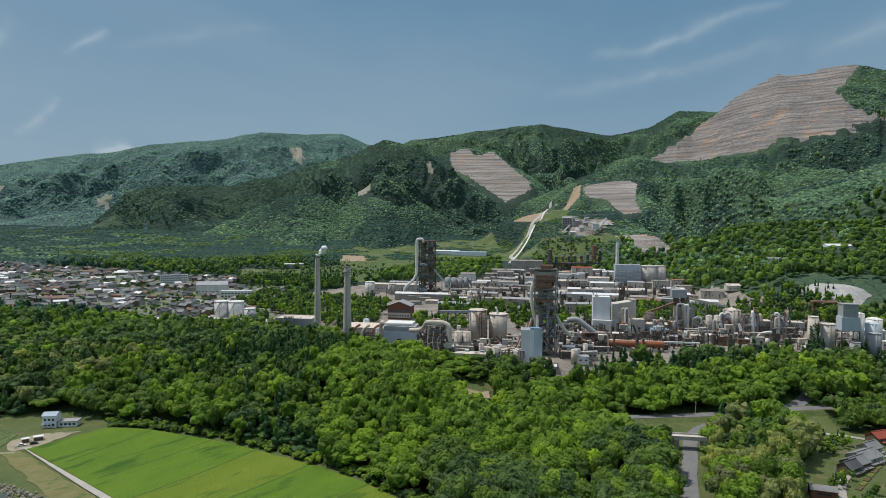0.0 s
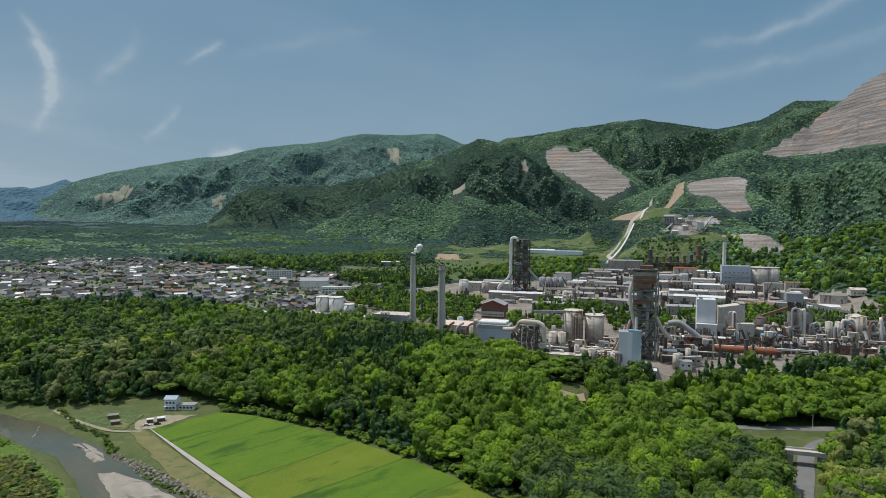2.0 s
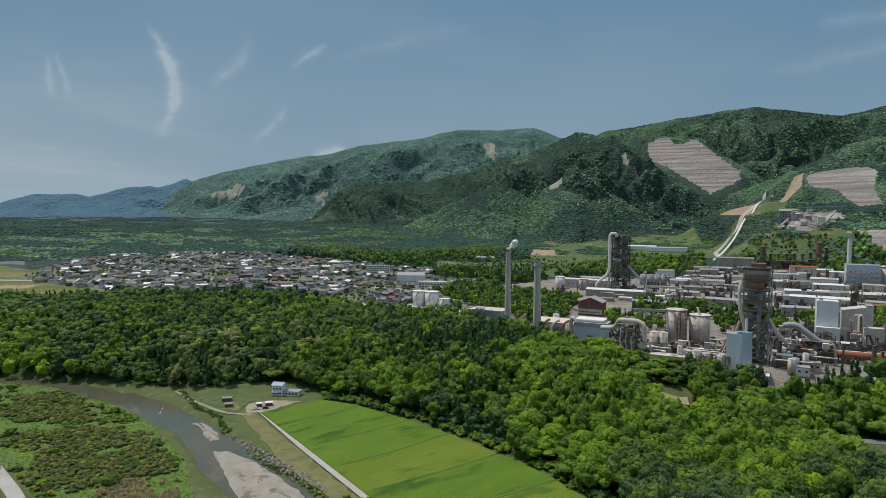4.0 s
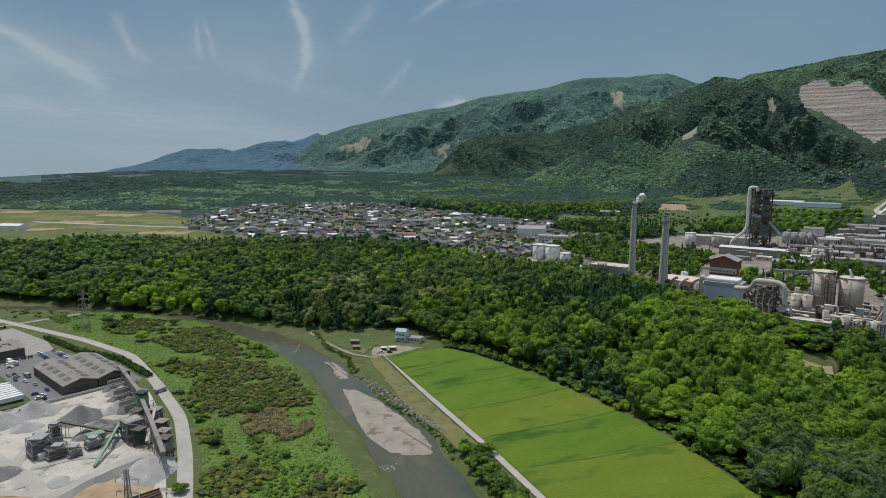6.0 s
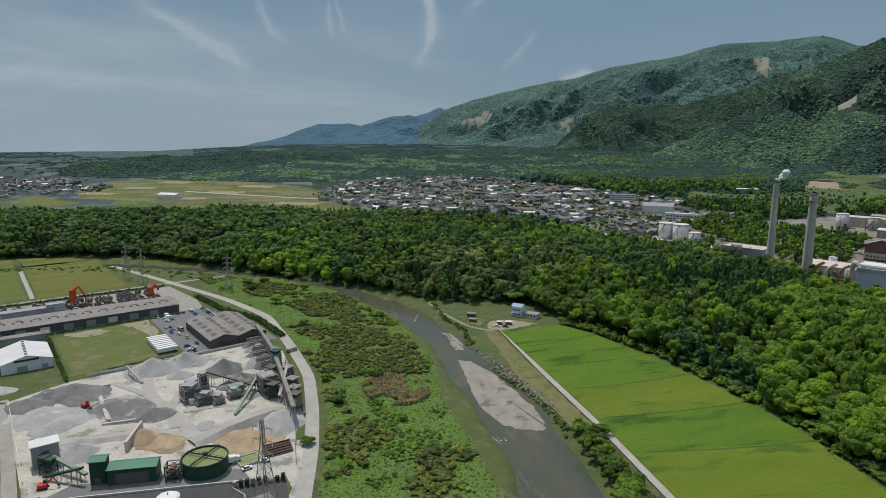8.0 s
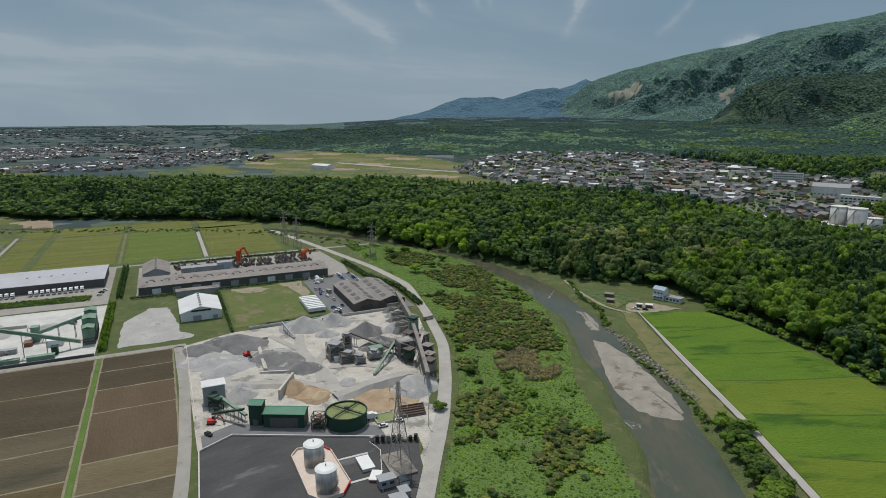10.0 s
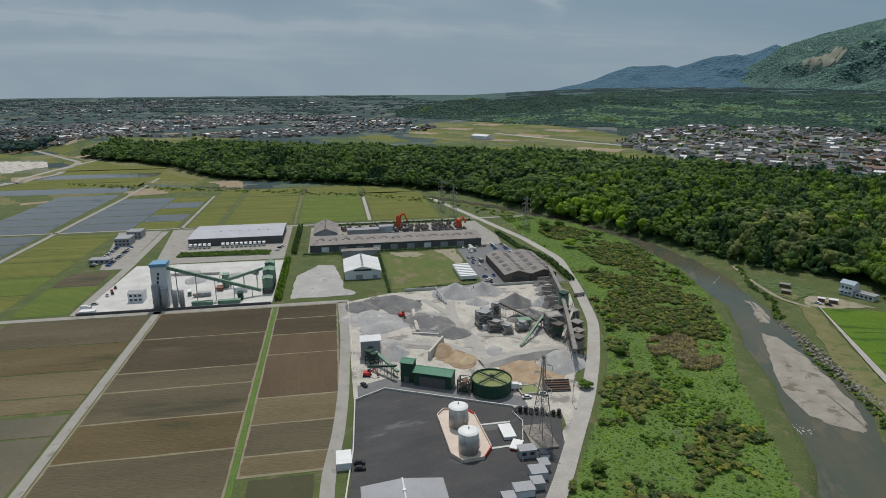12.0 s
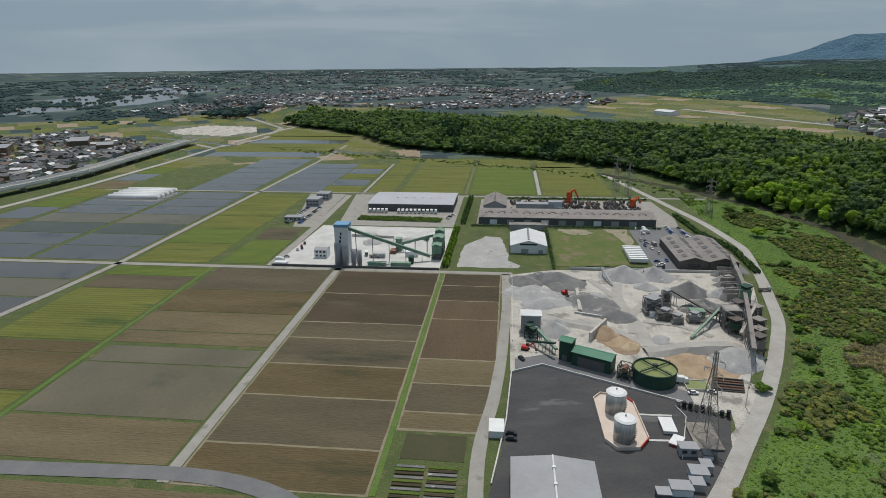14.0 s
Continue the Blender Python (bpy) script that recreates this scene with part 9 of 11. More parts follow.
for k in range(12):
    x, y = 176 + 14.5 * k, 586 + g2.uniform(-6, 14)
    t = works("duct_cluster", x, y, "cluster of bent dusty ducts and steelwork", "ducts")
    hh = g2.uniform(16, 34)
    part("frame", lattice(B(), -4, 4, -3, 3, 0, hh * 0.8, 3, 0.4), "steel_dark" if k % 2 else "steel", t)
    for j in range(4):
        a, b = g2.uniform(-6, 6), g2.uniform(-5, 5)
        part("duct", pipe(B(), [(a, -4, g2.uniform(1, 6)), (a, -4, hh * g2.uniform(0.6, 1)), (b, -3, hh * g2.uniform(0.7, 1.0)), (b + 3, -2, hh * 0.4)], g2.uniform(0.6, 1.5), 10), ("duct_tan", "steel_rust", "panel_grey", "tank_white")[(j + k) % 4], t, smooth_shade=True)
    part("drum", tube(B(), (-3, -3.5, hh * 0.4), (3, -3.5, hh * 0.45), 1.8, n=14), "steel" if k % 3 else "kiln_orange", t)
t = works("blue_sheet_roof", 205, 575, "low roof covered with bright blue sheet", "shed"); hall(t, 16, 8, 9, 1, "concrete", "blue_paint", "x")
for k in range(3):
    t = works("low_white_shed", 232 + 17 * k, 572 - 3 * k, "low shed with dusty white roof", "shed", "low sheds"); hall(t, 16, 9, 5, 1, "concrete", "roof_white", "x")
t = works("dust_pipe", 290, 566, "thick white bent pipe at the terrace edge", "duct"); part("pipe", pipe(B(), [(-14, 0, 16), (-12, -1, 12), (-11, -2, 2)], 1.3), "tank_white", t, smooth_shade=True); part("pipe", pipe(B(), [(0, 0, 2), (8, 0, 8), (20, 0, 9)], 1.4), "tank_white", t, smooth_shade=True)
# eastern silo group
t = works("ivy_silo", 312, 512, "slim concrete silo half covered in dark ivy", "silo"); silo(t, 4, 31, "cement_dusty", "flat")
bm = B()
for k in range(160):
    a = radians(-150 + 130 * ((k * 0.618) % 1)); c = Vector((312 + 4.15 * math.cos(a), 512 + 4.15 * math.sin(a), 21 + 26 * ((k * 0.377) % 1)))
    bmesh.ops.create_icosphere(bm, subdivisions=1, radius=0.75, matrix=Matrix.Translation(c))
tagged(part("ivy", bm, "leaf_dark"), "dark ivy climbing a concrete silo", "ivy", kind="stuff")
for x, y, r, h, m in ((324, 511, 5.4, 25, "concrete"), (341, 500, 5, 36, "tank_white"), (352, 498, 5, 28, "panel_blue"), (347, 488, 4.6, 22, "panel_grey"), (330, 486, 4, 16, "panel_grey"), (362, 510, 6, 30, "tank_white")):
    t = works("terminal_silo", x, y, "tall loading silo of the eastern terminal", "silo", "terminal silos"); silo(t, r, h, m, "cone" if h > 26 else "flat", rings=3)
t = works("terminal_tower", 328, 492, "blue-grey clad elevator tower on dark steel legs", "elevator tower"); part("frame", lattice(B(), -6.5, 6.5, -5, 5, 0, 24, 3, 0.6), "steel_dark", t); part("lower_casing", box(B(), -6.7, 6.7, -5.2, 5.2, 24, 35), "panel_blue", t); part("upper_casing", box(B(), -5.8, 5.4, -4.6, 4.6, 35, 45), "panel_grey", t); part("casing_roof", box(B(), -6.2, 5.8, -5, 5, 45, 45.6), "roof_grey", t)
t = works("terminal_store", 316, 497, "long grey flat-roofed loading store", "store"); hall(t, 26, 9, 7, 0.6, "panel_grey", "roof_grey", "x")
t = works("steel_gantry", 426, 680, "rusty frame with arched pipes above the heap", "frame"); part("frame", lattice(B(), -13, 13, -4, 4, 0, 15, 2, 0.7), "steel_rust", t); part("deck", box(B(), -13, 13, -4, 4, 15, 16), "steel_rust", t)
heap("stockpile", 480, 748, 52, 22, "gravel_light", "broad flat-topped pale grey heap", 61, 1.25, turn=-33, z=33, flat=2.0)
t = works("white_warehouse", 655, 1012, "white warehouse with curved pale roof", "warehouse"); hall(t, 44, 22, 13, 3, "panel_white", "roof_white", "x")
for x, y, w, h in ((395, 560, 18, 12), (380, 590, 24, 9), (410, 600, 16, 14), (370, 545, 14, 8), (398, 525, 20, 9), (560, 900, 26, 8), (520, 960, 20, 14), (600, 1100, 24, 8)):
    back_hall(x, y, w, 12, h, "concrete" if w % 4 else "tank_white", "roof_grey" if w % 3 else "roof_white", "small works building on the eastern side", 1.2, 3)


# loose steelwork, pipes, tanks and boxes between the buildings
def works_clutter(poly, count, seed, tall, label):
    g = np.random.default_rng(seed)
    x, y = scatter(poly, math.sqrt(abs(sum(p[0] * q[1] - q[0] * p[1] for p, q in zip(poly, poly[1:] + poly[:1]))) / 2 / count), seed)
    z = ground_z(x, y)
    mats = ["steel_dark", "steel_rust", "duct_tan", "panel_grey", "concrete_dark", "roof_white", "tank_white", "kiln_orange"]
    bm = B()
    done = 0
    for i in range(len(x)):
        kind = g.random()
        c = Vector((x[i], y[i], z[i]))
        h = tall * g.uniform(0.25, 1.0)
        w, d = g.uniform(1.5, 5.0), g.uniform(1.5, 4.0)
        if kind < 0.35:
            box(bm, c.x - w, c.x + w, c.y - d, c.y + d, c.z - 0.3, c.z + h * 0.5)
            if g.random() < 0.5:
                box(bm, c.x - w * 0.5, c.x + w * 0.3, c.y - d * 0.5, c.y + d * 0.5, c.z + h * 0.5, c.z + h * 0.8)
        elif kind < 0.55:
            tube(bm, c, c + Vector((0, 0, h)), g.uniform(0.6, 2.0), n=10)
        elif kind < 0.8:
            a = Vector((g.uniform(-9, 9), g.uniform(-3, 3), h))
            tube(bm, c + Vector((0, 0, h * g.uniform(0.2, 0.6))), c + a, g.uniform(0.4, 0.9), n=8); tube(bm, c, c + Vector((0, 0, h * 0.9)), 0.3, n=6)
        else:
            lattice(bm, c.x - w * 0.7, c.x + w * 0.7, c.y - d * 0.6, c.y + d * 0.6, c.z, c.z + h, 2, 0.35)
            box(bm, c.x - w * 0.6, c.x + w * 0.6, c.y - d * 0.5, c.y + d * 0.5, c.z + h * 0.35, c.z + h * 0.75)
        bm.faces.ensure_lookup_table()
        m = int(g.choice(8, p=[0.28, 0.2, 0.14, 0.12, 0.12, 0.06, 0.06, 0.02]))
        for f in bm.faces[done:]:
            f.material_index = m
        done = len(bm.faces)
    ob = part("works_clutter", bm, "steel_dark")
    ob.data.materials.clear()
    for m in mats:
        ob.data.materials.append(MATS[m])
    tagged(ob, label, "steelwork", kind="stuff")


works_clutter([(95, 480), (130, 500), (300, 540), (370, 560), (370, 620), (180, 625), (110, 600)], 210, 71, 17, "dusty pipes, frames and small plant between kilns")
works_clutter([(-110, 545), (-20, 490), (60, 478), (70, 540), (0, 560), (-90, 590)], 90, 72, 12, "dusty pipes and small plant along the terrace edge")
works_clutter([(-100, 860), (150, 780), (330, 780), (390, 950), (330, 1260), (150, 1300), (60, 1000)], 330, 73, 18, "pipes, hoppers and rusty frames between works halls")


# retaining wall along the terrace edge
def wall_run(name, pts, h, w, material, label, base=-3.0):
    t = thing(name, pts[0][0], pts[0][1], 0, label, "retaining wall")
    z0 = t.location.z
    for a, b in zip(pts, pts[1:]):
        za, zb = ground_at(*a) - z0, ground_at(*b) - z0
        p, q = Vector((a[0] - pts[0][0], a[1] - pts[0][1], 0)), Vector((b[0] - pts[0][0], b[1] - pts[0][1], 0))
        s = Vector((-(q - p).y, (q - p).x, 0)).normalized() * w / 2
        bm = B()
        v = [bm.verts.new(c) for c in (p - s + Vector((0, 0, za + base)), q - s + Vector((0, 0, zb + base)), q + s + Vector((0, 0, zb + base)), p + s + Vector((0, 0, za + base)),
                                       p - s + Vector((0, 0, za + h)), q - s + Vector((0, 0, zb + h)), q + s + Vector((0, 0, zb + h)), p + s + Vector((0, 0, za + h)))]
        for f in ((3, 2, 1, 0), (4, 5, 6, 7), (0, 1, 5, 4), (1, 2, 6, 5), (2, 3, 7, 6), (3, 0, 4, 7)):
            bm.faces.new([v[i] for i in f])
        part("wall_section", bm, material, t)


wall_run("retaining_wall", [(-22, 474), (10, 466), (40, 462), (70, 458), (92, 452), (112, 462)], 2.6, 1.0, "concrete_dark", "stained grey retaining wall along the terrace edge")
wall_run("inner_wall", [(-20, 512), (5, 506), (30, 505), (62, 500), (72, 492)], 8.0, 1.2, "cement_dusty", "high dusty concrete wall behind service buildings")


# trees between the works buildings
def grove(poly, gap, seed, conifer, label, small=1.0):
    x, y = scatter(poly, gap, seed)
    g = np.random.default_rng(seed)
    c = np.where(g.random(len(x)) < conifer, 4, g.choice([0, 1, 1, 2], len(x)))
    rad, tl = g.uniform(3.6, 5.6, len(x)) * small, g.uniform(5.0, 7.5, len(x)) * small
    for flag, temp in ((False, ROUND_LOW), (True, CONE_LOW)):
        k = np.where((c == 4) == flag)[0]
        if len(k):
            plant_stuff("grove", x[k], y[k], rad[k] * (0.75 if flag else 1), tl[k] * (0.8 if flag else 1), temp, c[k], LEAVES, label, "trees", seed=seed)


for i, (poly, con) in enumerate((([(-150, 620), (-95, 600), (-70, 640), (-70, 790), (-170, 830), (-190, 720)], 0.3), ([(-28, 600), (22, 592), (26, 640), (-25, 680)], 0.3), ([(-5, 700), (70, 680), (75, 760), (0, 800)], 0.4),
                               ([(70, 610), (140, 615), (145, 740), (80, 740)], 0.4), ([(150, 640), (330, 640), (350, 730), (230, 780), (150, 700)], 0.55), ([(345, 640), (410, 640), (470, 700), (470, 740), (430, 770), (360, 760)], 0.3),
                               ([(-260, 760), (-180, 700), (-170, 800), (-250, 880)], 0.2), ([(-330, 960), (-170, 940), (-150, 1040), (-350, 1100)], 0.5), ([(420, 820), (560, 840), (640, 950), (480, 1000), (420, 920)], 0.3))):
    grove(poly, 10.5, 200 + i, con, "trees growing between works buildings", 1.15)

# conveyor road climbing to the quarry, and the crushing station below it
road([(170, 1400), (175, 1580), (235, 1800), (304, 1975), (356, 2095), (385, 2200), (400, 2290)], 10, "road_pale", 0.8, "pale haul road climbing to the quarry")
t = works("hill_conveyor", 150, 1500, "long pale conveyor gallery climbing the slope", "conveyor", z=ground_at(150, 1500), turn=0)
last = None
for k in range(9):
    f = k / 8
    x, y = 150 + 190 * f, 1380 + 660 * f
    p = (x - 150, y - 1500, ground_at(x, y) - ground_at(150, 1500) + 5)
    if last:
        conveyor(t, last, p, 4, 3.5, "tank_white", 2, min(last[2], p[2]) - 7)
    last = p
def crusher_slope():
    """Crushing station on the graded slope: main house, screens, trestle conveyors, heap and a low wall."""
    g = random.Random(14)
    t = works("crusher_house", 325, 1604, "tall grey crusher house with sloped roof below the quarry", "crusher house")
    part("wall", gable_walls(B(), -12, 12, -9, 9, 20, 4, "x"), "concrete_dark", t); part("roof", gable(B(), -12, 12, -9, 9, 20, 4, 0.8, 0.4, "x"), "roof_grey", t)
    part("annex", box(B(), 12.1, 24, -8, 6, 0, 11), "concrete", t); part("annex_roof", box(B(), 11.9, 25, -9, 7, 11.1, 12), "roof_grey", t)
    window_rows(t, -12, 12, -9, 5, 4, 3, 5.2, 2.6, 2.4)
    t = works("screening_tower", 376, 1508, "white screening tower on open steel frame", "tower")
    part("frame", lattice(B(), -7, 7, -5, 5, 0, 14, 2, 0.8), "steel", t); part("casing", box(B(), -7.2, 7.2, -5.2, 5.2, 14, 26), "tank_white", t); part("casing_roof", box(B(), -8, 8, -6, 6, 26.1, 26.9), "roof_white", t)
    for x, y, w, h in ((357, 1615, 16, 9), (367, 1579, 13, 12), (321, 1520, 15, 7), (334, 1492, 20, 5), (385, 1644, 12, 8), (353, 1639, 14, 12), (392, 1580, 11, 6), (350, 1548, 12, 9), (405, 1545, 14, 6)):
        t = works("screen_shed", x, y, "small grey shed of the crushing station", "shed", "sheds of the crushing station", turn=g.uniform(-14, 14))
        hall(t, w, w * 0.7, h, 1.4, g.choice(("concrete_dark", "concrete", "panel_grey")), g.choice(("roof_grey", "roof_grey", "roof_white")), "x", 0.4)
    for (xa, ya, ha), (xb, yb, hb) in (((370, 1652, 12), (462, 1643, 13)), ((336, 1600, 20), (374, 1514, 24)), ((380, 1512, 8), (424, 1590, 17)), ((330, 1590, 4), (300, 1520, 9)), ((352, 1540, 14), (376, 1504, 6))):
        z = min(ground_at(xa, ya), ground_at(xb, yb))
        t = works("trestle_conveyor", xa, ya, "grey belt conveyor on steel trestles", "conveyor", "conveyors of the crushing station", z=z, turn=0)
        conveyor(t, (0, 0, ground_at(xa, ya) - z + ha), (xb - xa, yb - ya, ground_at(xb, yb) - z + hb), 3, 2.4, "panel_grey", 4, 0)
    for x, y, r, h in ((424, 1604, 22, 13), (398, 1618, 12, 7), (344, 1570, 11, 7), (310, 1552, 13, 6)):
        heap("stockpile", x, y, r, h, "gravel_light", "pale crushed stone heap on the quarry slope", int(x), z=ground_at(x, y) - 3)
    wall_run("slope_wall", [(288, 1464), (312, 1458), (338, 1453), (363, 1447)], 5.5, 1.2, "concrete_dark", "dark stained retaining wall below the crusher")
    wall_run("yard_wall", [(418, 1330), (452, 1322), (484, 1312), (506, 1290)], 3.0, 1.0, "concrete", "pale low wall below the bare yard")


crusher_slope()


# clutter of small units between the works buildings
def works_units():
    g = random.Random(71)
    zones = (([(-20, 482), (60, 470), (64, 498), (-18, 504)], 26), ([(95, 470), (135, 490), (140, 515), (95, 500)], 14), ([(60, 500), (130, 530), (180, 560), (170, 580), (60, 545)], 34), ([(180, 540), (300, 540), (310, 575), (180, 575)], 24),
             ([(-60, 545), (20, 545), (30, 600), (-60, 600)], 20), ([(90, 590), (150, 580), (145, 610), (90, 612)], 10), ([(300, 515), (400, 530), (400, 620), (330, 590)], 26), ([(-40, 800), (60, 790), (60, 880), (10, 880)], 16), ([(100, 760), (320, 780), (320, 1100), (60, 1100)], 60), ([(190, 600), (330, 600), (330, 632), (190, 632)], 20))
    for poly, count in zones:
        p = np.array(poly)
        made = 0
        while made < count:
            x, y = g.uniform(p[:, 0].min(), p[:, 0].max()), g.uniform(p[:, 1].min(), p[:, 1].max())
            if not bool(inside(np.array([x]), np.array([y]), poly)[0]):
                continue
            made += 1
            kind = g.randrange(4)
            far = 1.6 if y > 740 else 1.0
            m = g.choice(("cement_dusty", "concrete", "panel_grey", "tank_white", "steel_rust", "concrete_dark", "duct_tan"))
            if kind == 0:
                w, d, h = g.uniform(5, 11) * far, g.uniform(4, 8) * far, g.uniform(3.5, 9)
                t = works("works_building", x, y, "small dusty works building with pale roof", "building", "small works buildings"); hall(t, w, d, h, g.choice((0, 1.0)), m, g.choice(("roof_white", "roof_grey", "cement_dusty", "roof_brown")), "x", 0.3); window_rows(t, -w / 2, w / 2, -d / 2, h * 0.45, 2)
            elif kind == 1:
                t = works("works_tank", x, y, "small weathered works tank with ladder", "tank", "small works tanks"); silo(t, g.uniform(1.4, 3.0) * far, g.uniform(5, 14), m, "cone", rings=1, n=14)
            elif kind == 2:
                t = works("pipe_bridge", x, y, "pipe bridge with bundled dusty pipes", "pipe bridge", "pipe bridges"); L, h = g.uniform(6, 13), g.uniform(5, 11)
                part("frame", lattice(B(), -L, L, -0.8, 0.8, 0, h, 1, 0.3), "steel", t)
                for j in range(3):
                    part("pipe", tube(B(), (-L, -0.7 + 0.7 * j, h + 0.4), (L, -0.7 + 0.7 * j, h + 0.4), 0.35, n=8), ("duct_tan", "tank_white", "steel_rust")[j], t)
            else:
                t = works("dust_filter", x, y, "dust filter box on steel legs with bent duct", "filter", "dust filters"); h = g.uniform(5, 12)
                part("frame", lattice(B(), -2, 2, -1.8, 1.8, 0, h, 2, 0.3), "steel_dark", t); part("casing", box(B(), -2.2, 2.2, -2, 2, h, h + 4), m, t); part("hopper", tube(B(), (0, 0, h - 2), (0, 0, h), 0.4, 2.2, 4), m, t)
                part("duct", pipe(B(), [(2, 0, h + 3), (5, 0, h + 4), (6, 0, h - 2), (6, 0, 0)], 0.8, 10), "duct_tan", t, smooth_shade=True)


works_units()


# ---- town -------------------------------------------------------------------------------------
HOUSE_ROOFS = ("roof_tile_dark", "roof_tile_dark", "roof_tile_light", "roof_tile_dark", "roof_tile_brown", "roof_tile_dark", "roof_tile_light", "roof_tile_dark", "roof_white")


def house_arrays(w, d, h, rise, over=0.6):
    """Walls (quads) and a pitched roof slab (quads) of a simple house, ridge along x."""
    V = [(-w, -d, 0), (w, -d, 0), (w, d, 0), (-w, d, 0), (-w, -d, h), (w, -d, h), (w, d, h), (-w, d, h), (-w, 0, h + rise * 0.92), (w, 0, h + rise * 0.92)]
    Fw = [(0, 1, 5, 4), (1, 2, 6, 5), (2, 3, 7, 6), (3, 0, 4, 7), (4, 8, 8, 7), (5, 6, 9, 9)]
    e, r = over, rise * over / d
    b = len(V)
    V += [(-w - e, -d - e, h - r), (w + e, -d - e, h - r), (w + e, 0, h + rise), (-w - e, 0, h + rise), (w + e, d + e, h - r), (-w - e, d + e, h - r)]
    V += [(x, y, z + 0.3) for x, y, z in V[b:b + 6]]
    t = b + 6
    Fr = [(t, t + 1, t + 2, t + 3), (t + 3, t + 2, t + 4, t + 5), (b, b + 3, b + 2, b + 1), (b + 3, b + 5, b + 4, b + 2), (b, b + 1, t + 1, t), (b + 4, b + 5, t + 5, t + 4), (b + 1, b + 2, t + 2, t + 1), (b + 2, b + 4, t + 4, t + 2), (b, t, t + 3, b + 3), (b + 3, t + 3, t + 5, b + 5)]
    return V, Fw, Fr


def house_kind(w, d, h, rise, wall, roof, label):
    """A house with walls, tiled roof, lean-to, windows and door."""
    t = new("house")
    V, Fw, Fr = house_arrays(w, d, h, rise)
    bm = B()
    vs = [bm.verts.new(p) for p in V]
    for f in Fw:
        bm.faces.new([vs[i] for i in dict.fromkeys(f)])
    part("wall", bm, wall, t)
    bm = B()
    vs = [bm.verts.new(p) for p in V]
    for f in Fr:
        bm.faces.new([vs[i] for i in f])
    top = part("roof", bm, roof, t)
    part("ridge", box(B(), -w - 0.5, w + 0.5, -0.25, 0.25, h + rise + 0.1, h + rise + 0.55), roof, top)
    bm = box(B(), -w * 0.8, w * 0.8, -d - 2.6, -d, h * 0.40, h * 0.40 + 0.25)
    part("lean_to_roof", bm, roof, t)
    part("lean_to_wall", box(B(), -w * 0.75, w * 0.75, -d - 2.0, -d, 0, h * 0.40), wall, t)
    window_rows(t, -w * 0.7, w * 0.7, -d, h * 0.6, 3, 1)
    part("door", box(B(), -0.6, 0.6, -d - 2.1, -d - 2.0, 0, 2.0), "wall_wood", t)
    return tagged(t, label, "house", "houses of the town")


